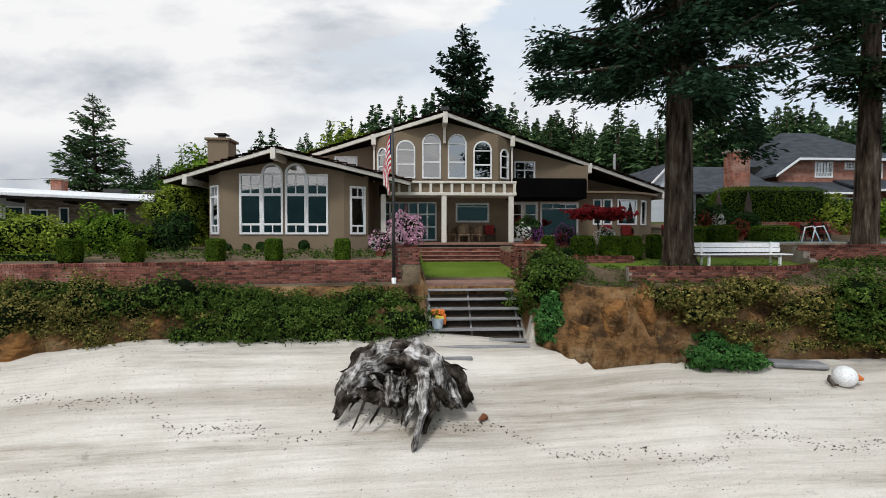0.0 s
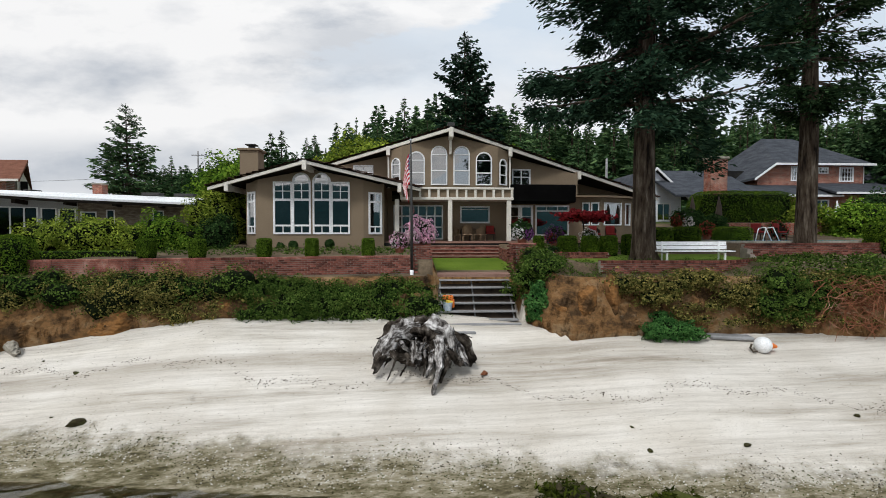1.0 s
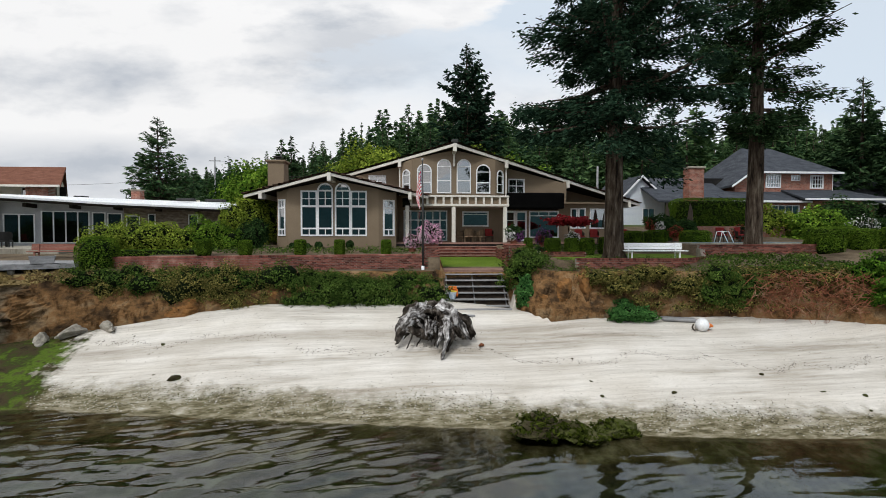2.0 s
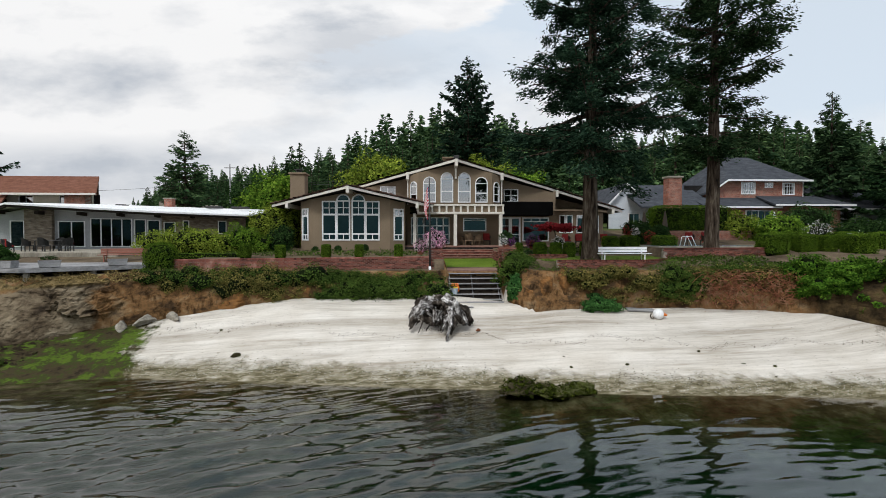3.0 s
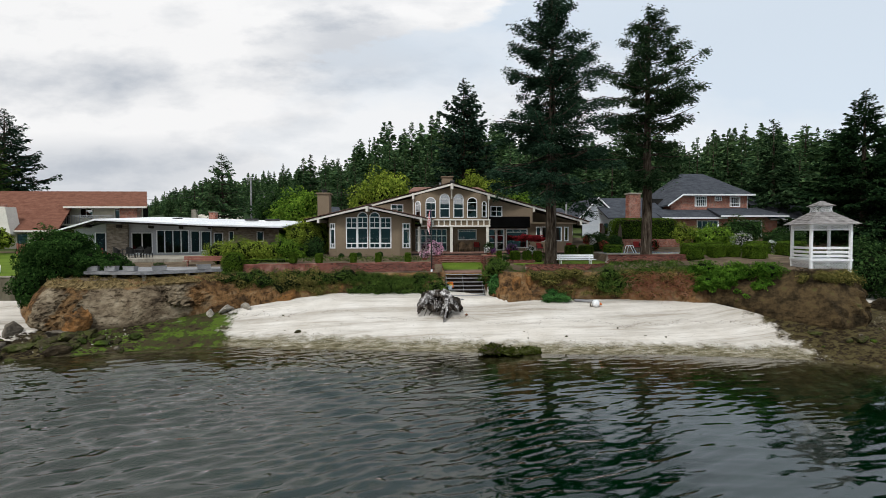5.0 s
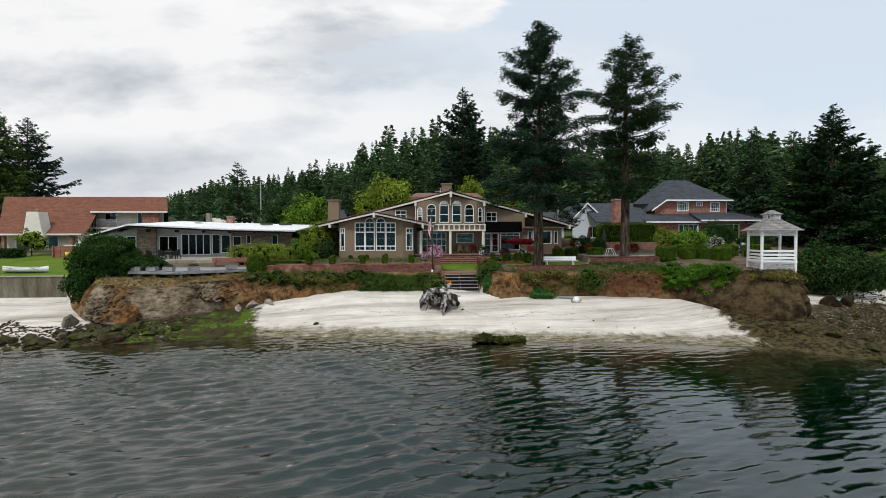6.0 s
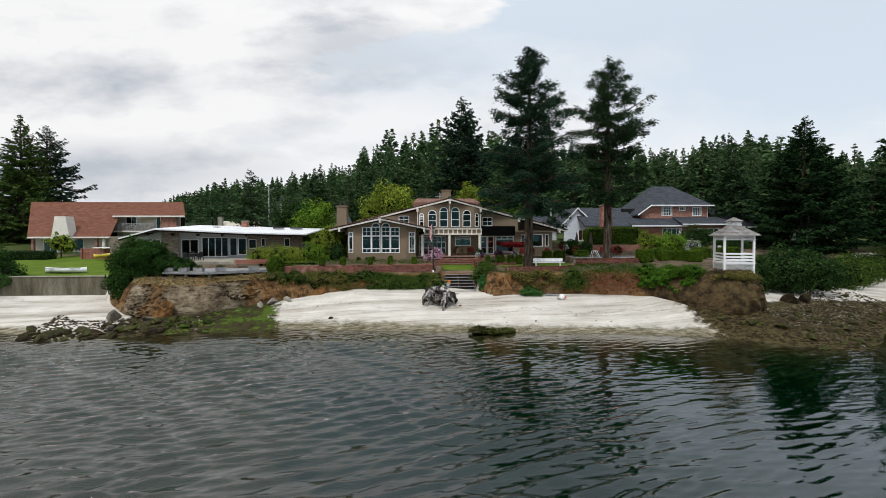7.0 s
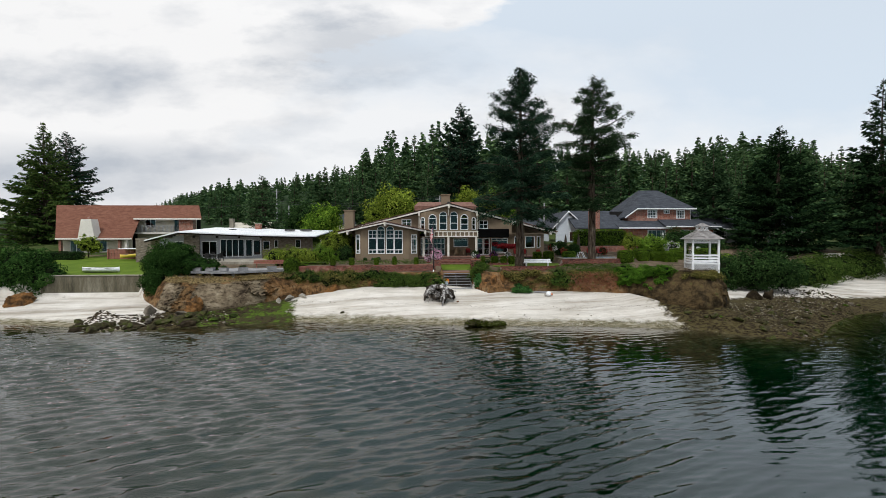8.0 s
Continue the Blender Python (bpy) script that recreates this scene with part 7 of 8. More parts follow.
PATIO = 5.56
table = thing("dining_table", "dark round patio dining table", "table", at=(4.3, 2.75, PATIO))
bm = bmesh.new()
add_tube(bm, [(0, 0, 0.70), (0, 0, 0.74)], [0.62, 0.62], 24)
part("tabletop", bm, "dark_wood", table)
for a in range(4):
    box("leg", (0.38 * math.cos(a * 1.57 + 0.8) - 0.03, 0.38 * math.cos(a * 1.57 + 0.8) + 0.03, 0.38 * math.sin(a * 1.57 + 0.8) - 0.03, 0.38 * math.sin(a * 1.57 + 0.8) + 0.03, 0, 0.70), "dark_wood", table)
for x, y, a in ((3.55, 2.35, 130), (4.3, 1.95, 180), (5.15, 2.4, 230), (4.3, 3.5, 0)):
    wicker_chair("tan wicker armchair at the patio table", pose(x, y, PATIO, 0, 0, a))
wicker_chair("dark red armchair against the patio wall", pose(5.9, 3.3, PATIO, 0, 0, 0), True, "dark_wood")
for x, y, a in ((11.6, 0.6, 10), (12.7, 0.9, -10), (14.1, -0.6, 0), (21.4, -1.2, 20), (20.3, -1.0, -10)):
    wicker_chair("garden armchair with red cushions on the terrace", pose(x, y, 5.5 if x < 15 else 5.62, 0, 0, a), True, "dark_wood")
for x, y, a in ((23.6, -5.2, 60), (36.5, 3.0, 0)):
    wicker_chair("white garden armchair beside the hedge blocks", pose(x, y, 5.5 if x < 30 else 5.7, 0, 0, a), False, "white")

for x, y, col in ((18.3, 2.0, "umbrella"), (20.0, 2.0, "umbrella"), (35.5, 10.5, "white"), (51.5, 10.0, "white")):
    u = thing("garden_umbrella", "closed %s garden umbrella on a pole" % ("brown canvas" if col == "umbrella" else "white"), "umbrella", "garden umbrellas", at=(x, y, 5.55 if x < 30 else 6.0))
    tube("pole", [(0, 0, 0), (0, 0, 2.75)], 0.03, "dark_wood", u)
    bm = bmesh.new()
    add_tube(bm, [(0, 0, 0.95), (0, 0, 1.3), (0, 0, 2.2), (0, 0, 2.72)], [0.26, 0.24, 0.14, 0.03], 9)
    for v in bm.verts:
        v.co += Vector((math.sin(9 * v.co.z) * 0.02, 0, 0))
    part("canopy", bm, col, u)
    tube("base", [(0, 0, 0), (0, 0, 0.08)], 0.25, "concrete", u, sides=16)

# pool edge with its ladder
pool = thing("swimming_pool", "blue swimming pool with a pale coping", "pool")
box("coping", (15.6, 22.6, -5.6, -2.6, 5.50, 5.66), "concrete", pool, bevel=0.02)
box("pool_water", (15.9, 22.3, -5.3, -2.9, 5.60, 5.668), "pool", pool)
for y in (-5.0, -4.5):
    tube("ladder_rail", [(17.6, y, 5.6), (17.75, y, 6.25), (18.1, y, 6.3), (18.45, y, 5.6)], 0.025, "white", pool)

# wooden beach stairs
stairs = thing("beach_stairs", "open grey wooden stairs from the lawn down to the beach", "stairs")
for k in range(6):
    z, y = 4.18 - k * 0.262, -7.92 - k * 0.30
    box("tread", (2.16 - 0.02 * k, 4.94 + 0.012 * k, y - 0.16, y + 0.14, z - 0.05, z), "grey_wood", stairs, bevel=0.006)
for x in (2.2, 3.45, 4.9):
    beam("stringer", stairs, (x, -7.8, 4.10), (x, -9.62, 2.52), 0.06, 0.22, "grey_wood")
for k, (x0, x1, y, z) in enumerate(((2.0, 5.0, -9.95, 2.78), (2.0, 3.3, -10.5, 2.60))):
    plank_step = box("landing_board", (x0, x1, y - 0.08, y + 0.08, z - 0.12, z + 0.03), "grey_wood", None, bevel=0.015)
    tagged(plank_step, "weathered grey board half buried in the sand", "board", "landing boards")

bucket = thing("toy_basket", "pale blue plastic basket of beach toys on the stairs", "basket", at=(2.42, -9.1, 3.14))
bm = bmesh.new()
add_tube(bm, [(0, 0, 0), (0, 0, 0.3)], [0.14, 0.19], 14)
part("basket", bm, "basket_blue", bucket)
box("toy_spade", (-0.14, 0.12, -0.1, 0.05, 0.26, 0.38), "yellow", bucket, "yellow plastic toy", 0.03, pose(0, 0, 0, 0, 12, 20))
box("toy_truck", (-0.18, 0.22, 0.0, 0.2, 0.40, 0.56), "orange", bucket, "orange plastic toy", 0.04)
box("toy_handle", (0.12, 0.26, 0.02, 0.08, 0.1, 0.42), "orange", bucket, "orange plastic toy", 0.02)

# no boards here: a dark sheet added to shade the gaps between treads
backing = roof_panel("backing", stairs, [(2.1, -7.82, 4.02), (5.0, -7.82, 4.02), (5.0, -9.45, 2.62), (2.1, -9.45, 2.62)], 0.05, "dark_wood", "dark sheet added for the shade behind the open treads")

# brick steps up to the patio
patio_steps = thing("patio_steps", "wide brick steps with pale nosings up to the patio", "steps")
for k in range(5):
    z0, y0 = 4.60 + k * 0.18, -0.45 + k * 0.34
    box("riser", (1.2, 6.4, y0, y0 + 1.0, z0 - 0.2, z0 + 0.12), "brick", patio_steps)
    box("tread", (1.17, 6.43, y0 - 0.04, y0 + 0.9, z0 + 0.12, z0 + 0.175), "step_stone", patio_steps, bevel=0.01)
patio = box("patio_floor", (-0.7, 16.4, 1.25, 7.0, 5.2, PATIO), "step_stone")
tagged(patio, "brick paved patio along the house", "floor", kind="structure")
landing = box("landing", (1.75, 5.35, -7.72, -6.05, 4.05, 4.36), "step_stone")
tagged(landing, "brick landing between the lawn and the stairs", "landing", kind="structure")


# ---- gazebo ----
def build_gazebo():
    g = thing("gazebo", "white square wooden gazebo with lattice and a shingled cupola roof", "gazebo", at=(26.15, -14.6, 0))
    R, T0 = 1.55, radians(212)
    ang = [T0 + k * math.pi / 2 for k in range(4)]
    def at(r, k, z):
        return Vector((r * math.cos(ang[k % 4]), r * math.sin(ang[k % 4]), z))
    bm = bmesh.new()
    vs = [[bm.verts.new(at(R + 0.15, k, z)) for k in range(4)] for z in (5.50, 5.62)]
    bm.faces.new(vs[1]), bm.faces.new(vs[0][::-1])
    for k in range(4):
        bm.faces.new((vs[0][k], vs[0][(k + 1) % 4], vs[1][(k + 1) % 4], vs[1][k]))
    part("floor", bm, "white", g)
    for k in range(4):
        p = at(R, k, 0)
        box("post", (p.x - 0.075, p.x + 0.075, p.y - 0.075, p.y + 0.075, 4.7, 7.86), "white", g, bevel=0.012)
        a, b = at(R, k, 0), at(R, k + 1, 0)
        for z, t in ((7.84, 0.12), (7.5, 0.07)):
            beam("frieze_rail", g, a + Vector((0, 0, z)), b + Vector((0, 0, z)), 0.06, t, "white")
        if k != 2:
            for z in (6.38, 6.12, 5.88):
                beam("rail", g, a + Vector((0, 0, z)), b + Vector((0, 0, z)), 0.06, 0.15, "white")
        beam("skirt_rail", g, a + Vector((0, 0, 5.5)), b + Vector((0, 0, 5.5)), 0.05, 0.1, "white")
        for z0, z1, nm, step in ((7.50, 7.76, "frieze_lattice", 0.13), (4.75, 5.44, "skirt_lattice", 0.16)):
            bm = bmesh.new()
            h = z1 - z0
            ln = (b - a).length
            d = (b - a).normalized()
            s = -h
            while s < ln:
                for sg in (1, -1):
                    s0, s1 = max(0, s), min(ln, s + h)
                    if s1 - s0 > 0.05:
                        za, zb = (z0 + s0 - s, z0 + s1 - s) if sg > 0 else (z1 - (s0 - s), z1 - (s1 - s))
                        add_tube(bm, [a + d * s0 + Vector((0, 0, za)), a + d * s1 + Vector((0, 0, zb))], [0.014, 0.014], 4, False)
                s += step
            part(nm, bm, "white", g)
        # shingled roof slopes
        for r0, z0, r1, z1, rows, nm in ((2.10, 7.80, 0.58, 8.62, 7, "roof"), (0.8, 8.98, 0.02, 9.34, 3, "cupola_roof")):
            bm = bmesh.new()
            for q in range(rows):
                f0, f1 = q / rows, (q + 1.25) / rows
                f1 = min(f1, 1.0)
                ra, rb = r0 + (r1 - r0) * f0, r0 + (r1 - r0) * f1
                za, zb = z0 + (z1 - z0) * f0 + 0.035, z0 + (z1 - z0) * f1
                n = max(2, int(ra / 0.24))
                for c in range(n):
                    u0, u1 = (c + 0.03) / n, (c + 0.97) / n
                    jz = 0.012 * math.sin(7.3 * c + 3.1 * q + k)
                    quad = [at(ra, k, za + jz).lerp(at(ra, k + 1, za + jz), u0), at(ra, k, za + jz).lerp(at(ra, k + 1, za + jz), u1), at(rb, k, zb).lerp(at(rb, k + 1, zb), u1), at(rb, k, zb).lerp(at(rb, k + 1, zb), u0)]
                    top = [bm.verts.new(v) for v in quad]
                    low = [bm.verts.new(v - Vector((0, 0, 0.04))) for v in quad]
                    bm.faces.new(top), bm.faces.new(low[::-1])
                    for e in range(4):
                        bm.faces.new((top[(e + 1) % 4], top[e], low[e], low[(e + 1) % 4]))
            ob = part(nm, bm, "grey_shake", g)
            ob["kind"] = "stuff"
        bm = bmesh.new()
        for q in range(7):
            for sg in (1, -1):
                a2, b2 = at(0.62, k, 0), at(0.62, k + 1, 0)
                f = q / 7
                add_tube(bm, [a2.lerp(b2, f) + Vector((0, 0, 8.6 if sg > 0 else 8.98)), a2.lerp(b2, min(1, f + 0.45)) + Vector((0, 0, 8.98 if sg > 0 else 8.6))], [0.012, 0.012], 4, False)
        part("cupola_lattice", bm, "white", g)


M["grey_shake"] = mottled("weathered_shakes", [(0.13, 0.12, 0.115), (0.24, 0.225, 0.215), (0.34, 0.32, 0.31)], 2.5, 30, 0.9, 0.4, 0.01)
build_gazebo()

# ---- deck of the low house ----
deck = thing("deck", "grey wooden deck at the cliff edge", "deck")
DE = [(-22.6, -10.9), (-18.4, -11.75), (-14.2, -8.9), (-14.6, -3.0), (-23.5, -3.0)]
bm = bmesh.new()
tv = [bm.verts.new((x, y, 4.75)) for x, y in DE]
lv = [bm.verts.new((x, y, 4.55)) for x, y in DE]
bm.faces.new(tv), bm.faces.new(lv[::-1])
for k in range(5):
    bm.faces.new((tv[(k + 1) % 5], tv[k], lv[k], lv[(k + 1) % 5]))
bmesh.ops.recalc_face_normals(bm, faces=bm.faces)
part("platform", bm, "grey_wood", deck)
for k in range(26):
    y = -11.4 + k * 0.32
    x0 = line_at([(-11.75, -18.4), (-10.9, -22.6), (-3, -23.5)], y) + 0.05
    x1 = line_at([(-11.75, -18.4), (-8.9, -14.2), (-3, -14.6)], y) - 0.05
    if x1 - x0 > 0.5:
        box("board", (x0, x1, y, y + 0.30, 4.754, 4.778), "grey_wood", deck)
for x, y in ((-20.5, -11.0), (-18.4, -11.3), (-16.2, -9.9)):
    tube("pier", [(x, y, 3.6), (x, y, 4.56)], 0.14, "concrete", deck)
for k, (x, y, a) in enumerate(((-22.0, -10.75, -11), (-20.7, -11.0, -11), (-19.3, -11.25, -11), (-17.6, -10.9, 34), (-15.3, -9.4, 34))):
    pl = thing("planter_box", "grey wooden planter box on the deck edge", "planter", "deck planters", at=(x, y, 4.775), turn=a)
    bm = bmesh.new()
    vs = add_box(bm, -0.45, 0.45, -0.20, 0.20, 0, 0.34, 0.015)
    for v in bm.verts:
        if v.co.z < 0.2:
            v.co.x *= 0.86
    part("box", bm, "grey_wood", pl)
    box("soil", (-0.40, 0.40, -0.16, 0.16, 0.32, 0.35), "soil", pl)
    if k in (2, 3):
        leaf_cloud("plant", [(0, 0, 0.42, 0.36, 0.16, 0.16)], 420, 0.04, "dark_shrub", pl, 600 + k)
low_table = thing("patio_table", "dark metal patio table near the glass doors", "table", at=(-25.2, -0.6, 5.25))
box("tabletop", (-0.9, 0.9, -0.5, 0.5, 0.70, 0.74), "metal_dark", low_table, bevel=0.01)
for x in (-0.8, 0.8):
    for y in (-0.42, 0.42):
        box("leg", (x - 0.03, x + 0.03, y - 0.03, y + 0.03, 0, 0.70), "metal_dark", low_table)
for x, y, a in ((-26.3, -1.3, 150), (-25.0, -1.6, 180), (-23.9, -0.9, 240), (-25.4, 0.4, 0)):
    wicker_chair("dark metal patio chair near the glass doors", pose(x, y, 5.25, 0, 0, a), False, "metal_dark")
wicker_chair("low red cushioned lounge chair on the deck", pose(-27.2, -1.8, 5.15, 0, 0, 160), True, "metal_dark")
patio_w = box("terrace", (-30, -19, -3.4, 4.5, 4.9, 5.25), "concrete", None, bevel=0.02)
tagged(patio_w, "pale stone terrace before the glass doors", "terrace", kind="structure")

# sea wall, boats and poles
sw = box("sea_wall", (-38.5, -28.6, -8.55, -8.1, 1.2, 4.15), "old_concrete", None, bevel=0.03)
tagged(sw, "stained concrete sea wall above the beach", "wall", kind="structure")
cap = box("wall_cap", (-38.6, -28.5, -8.62, -8.02, 4.15, 4.24), "concrete", None, bevel=0.02)
tagged(cap, "concrete coping on the sea wall", "wall", kind="structure")


def boat(label, m, length, wide, tall, mat):
    bt = thing("boat", label, "boat", "boats on the lawn")
    bm = bmesh.new()
    n = 12
    rows = []
    for k in range(n + 1):
        u = k / n * 2 - 1
        w = wide / 2 * max(0.04, 1 - abs(u) ** 2.6)
        z = tall * (1 + 0.25 * abs(u) ** 3)
        rows.append([bm.verts.new((u * length / 2, y * w, zz)) for y, zz in ((-1, z), (-0.8, tall * 0.4), (0, 0.04 * abs(u)), (0.8, tall * 0.4), (1, z), (0, z * 0.93))])
    for r0, r1 in zip(rows, rows[1:]):
        for i in range(6):
            bm.faces.new((r0[i], r1[i], r1[(i + 1) % 6], r0[(i + 1) % 6]))
    bm.faces.new(rows[0]), bm.faces.new(rows[-1][::-1])
    bmesh.ops.recalc_face_normals(bm, faces=bm.faces)
    part("hull", bm, mat, bt, "", True)
    box("gunwale", (-length * 0.42, length * 0.42, -wide * 0.46, -wide * 0.42, tall * 0.95, tall * 1.03), "grey_wood", bt)
    bt.matrix_world = m


boat("white skiff lying on the lawn above the sea wall", pose(-34.6, -5.4, 4.27), 3.9, 1.2, 0.5, "white")
boat("yellow kayak leaning at a brown fence", pose(-38.6, 7.4, 5.35, 0, -6, 8), 3.4, 0.7, 0.45, "yellow")
tarp = box("rack_cover", (-40.8, -36.4, 7.6, 9.1, 6.42, 6.52), "white", None, bevel=0.02)
tagged(tarp, "pale flat cover over a boat rack by a brown fence", "cover")
fence = thing("fence", "brown wooden fence panel on the lawn", "fence")
for k in range(16):
    box("board", (-43.0 + k * 0.42, -42.62 + k * 0.42, 9.06, 9.11, 4.8, 6.35 + 0.02 * (k % 3)), "red_wood", fence)
for x in (-43.0, -39.6, -36.3):
    box("post", (x - 0.08, x + 0.08, 8.9, 9.06, 4.6, 6.42), "red_wood", fence)
shrub("fruit_tree", "small pale green tree before a red-roofed house", (-46.6, 10.5, 4.9), [(0, 0, 2.2, 1.5, 1.2, 1.1), (0.8, 0, 1.7, 1.0, 1, 0.8)], 1500, 0.2, "yellow_green", 330, cat="tree", shell=0.7)
tube("trunk", [(0, 0, -0.2), (0, 0, 1.6)], [0.09, 0.06], "bark", bpy.data.objects["fruit_tree"])

for x, y, h in ((-31, 45.5, 10.0), (-27.5, 42, 6.5), (3.5, 34, 9.5), (20.5, 21, 6.4)):
    up = thing("utility_pole", "grey wooden utility pole behind the houses", "pole", "utility poles", at=(x, y, ground_z(x, y)))
    tube("pole", [(0, 0, -0.5), (0, 0, h)], [0.16, 0.10], "grey_wood", up)
    if h > 8:
        box("crossarm", (-0.9, 0.9, -0.05, 0.05, h - 0.7, h - 0.58), "grey_wood", up)
for (a, b) in (((-31, 45.5, 15.6), (3.5, 34, 16.0)), ((-31, 45.3, 15.2), (3.5, 33.8, 15.6)), ((-31, 45.5, 15.6), (-75, 50, 14.5))):
    a, b = Vector(a), Vector(b)
    w = tube("power_line", [a.lerp(b, k / 10) - Vector((0, 0, 1.1 * (1 - (k / 5 - 1) ** 2))) for k in range(11)], 0.025, "metal_dark", None, sides=4)
    tagged(w, "thin dark overhead power line between poles", "cable", "power lines")

# ---- beach things ----
def grained(name, colours, lo, hi):
    """Weathered wood: streaks and splits that run along each root."""
    def build(nt, b):
        com = nt.nodes.new("ShaderNodeCombineXYZ")
        nt.links.new(attr_node(nt, "round"), com.inputs[0])
        nt.links.new(attr_node(nt, "along"), com.inputs[1])
        n = nt.nodes.new("ShaderNodeTexNoise")
        n.inputs["Scale"].default_value, n.inputs["Detail"].default_value, n.inputs["Roughness"].default_value = 1.0, 5.0, 0.65
        nt.links.new(com.outputs[0], n.inputs["Vector"])
        patch = noise_node(nt, 3.6, 6, 0.66)
        f = math_node(nt, "ADD", math_node(nt, "MULTIPLY", n.outputs[0], 0.38), math_node(nt, "MULTIPLY", patch, 0.62))
        k = len(colours) - 1
        nt.links.new(ramp_node(nt, f, [(lo + (hi - lo) * i / k, c) for i, c in enumerate(colours)]), b.inputs["Base Color"])
        bump_node(nt, b, n.outputs[0], 1.0, 0.05)
    return material(name, build, 0.92)


M["driftwood"] = grained("silvered_driftwood", [(0.012, 0.010, 0.009), (0.09, 0.08, 0.073), (0.32, 0.305, 0.295), (0.64, 0.62, 0.60)], 0.40, 0.60)
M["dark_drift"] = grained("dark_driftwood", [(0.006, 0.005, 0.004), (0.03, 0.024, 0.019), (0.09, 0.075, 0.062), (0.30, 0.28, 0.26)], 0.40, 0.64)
M["weed"] = leafy("seaweed", (0.014, 0.020, 0.004), (0.075, 0.095, 0.016), 0.1, 0.5, 1.5)
M["wrack"] = mottled("dry_wrack", [(0.03, 0.024, 0.018), (0.10, 0.08, 0.06)], 5, 30, 0.95, 0)
M["rust"] = mottled("rust_brown", [(0.16, 0.06, 0.03), (0.26, 0.11, 0.06)], 3, 30, 0.9, 0.4, 0.01)


def build_stump():
    """A root plate tipped on its side: a hollow bole, slab roots arching over it, a fan to one side and a foot of twisted roots in front."""
    s = thing("driftwood_stump", "upturned silver-grey driftwood stump with splayed roots", "driftwood")
    rng = random.Random(12)

    def grain(bm, me_name, mat, coords, nm):
        ob = part(nm, bm, mat, s, "", True)
        for key, i in (("round", 0), ("along", 1)):
            ob.data.attributes.new(key, "FLOAT", "POINT").data.foreach_set("value", [c[i] for c in coords])
        return ob

    bm = bmesh.new()
    bmesh.ops.create_icosphere(bm, subdivisions=5, radius=1.0)
    coords = []
    for v in bm.verts:
        d = v.co.copy()
        a = math.atan2(d.z, d.x)
        k = 1 + 0.30 * fbm(d.x * 1.6 + 3, d.y * 1.6, d.z * 1.6, 4) + 0.10 * abs(fbm(a * 3.5, d.y * 1.2, 4.0, 3))
        hollow = math.exp(-((d.x + 0.22) ** 2 / 0.16 + (d.z - 0.08) ** 2 / 0.22)) if d.y < 0.1 else 0
        v.co = Vector((1.50 + d.x * 0.92 * k, -12.42 + d.y * 0.52 * k + 0.75 * hollow, 2.66 + d.z * 0.58 * k - 0.20 * d.x * d.x))
        coords.append((a * 6.0, (d.y + hollow) * 1.5))
    # dark wood colour here also carries the shade of the hollow
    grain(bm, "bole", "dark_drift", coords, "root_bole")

    def root(p, q, wide, thick, bend, mat="driftwood", nm="root", taper=0.55, twist=0.6, lean=0.2, n=16, sides=20):
        """A split, grooved slab of root from p to q, broken off ragged at its end."""
        bm = bmesh.new()
        p, q = Vector(p), Vector(q)
        d = (q - p).normalized()
        a0 = d.cross(Vector((lean, 1, 0.1))).normalized()
        ln = (q - p).length
        ph = rng.uniform(0, 9)
        rings, coords = [], []
        for k in range(n + 1):
            f = k / n
            c = p.lerp(q, f) + Vector(bend) * math.sin(f * math.pi) + Vector((fbm(f * 3 * ln, ph, 1), fbm(f * 3 * ln, ph, 2), fbm(f * 3 * ln, ph, 3))) * 0.09
            a = Matrix.Rotation(twist * f, 3, d) @ a0
            b = d.cross(a)
            ring = []
            for j in range(sides):
                t = 2 * math.pi * j / sides
                knot = 0.35 * max(0.0, fbm(math.cos(t) + ph, math.sin(t), f * 4.0 * ln, 2))
                groove = 1 + 0.22 * math.sin(5 * t + ph) + 0.16 * math.sin(11 * t + 2 * ph + 2 * f) + 0.40 * fbm(math.cos(t) * 2.2 + ph, math.sin(t) * 2.2, f * 1.6 * ln, 4) + knot
                s_ = (1 - taper * f) * max(0.2, groove) * (1 + 0.25 * math.exp(-f * 9))
                end = (0.10 + 0.6 * wide) * fbm(j * 0.9, ph, 5.0, 2) * max(0.0, f - 0.8) * 5
                ring.append(bm.verts.new(c + d * end + wide * s_ * math.cos(t) * a + thick * s_ * math.sin(t) * b))
                coords.append((math.sin(t) * 2.5 + math.cos(t) * wide * 15 + ph, f * ln * 1.3 + ph))
            rings.append(ring)
        for r0, r1 in zip(rings, rings[1:]):
            for j in range(sides):
                bm.faces.new((r0[j], r0[(j + 1) % sides], r1[(j + 1) % sides], r1[j]))
        bm.faces.new(rings[0][::-1]), bm.faces.new(rings[-1])
        grain(bm, nm, mat, coords, nm)

    # arch of slabs over the hollow
    root((1.45, -12.40, 3.16), (0.14, -12.80, 2.26), 0.27, 0.11, (-0.14, -0.05, 0.26), taper=0.25, twist=0.3)
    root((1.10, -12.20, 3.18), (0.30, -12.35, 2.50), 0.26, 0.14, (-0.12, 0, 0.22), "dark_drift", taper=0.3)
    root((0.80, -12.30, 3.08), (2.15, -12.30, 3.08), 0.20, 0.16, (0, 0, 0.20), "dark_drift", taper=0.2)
    root((1.55, -12.35, 3.20), (2.35, -12.72, 2.62), 0.26, 0.20, (0.12, -0.05, 0.20), taper=0.2)
    root((1.95, -12.40, 3.12), (2.42, -12.85, 2.45), 0.20, 0.13, (0.1, -0.05, 0.14))
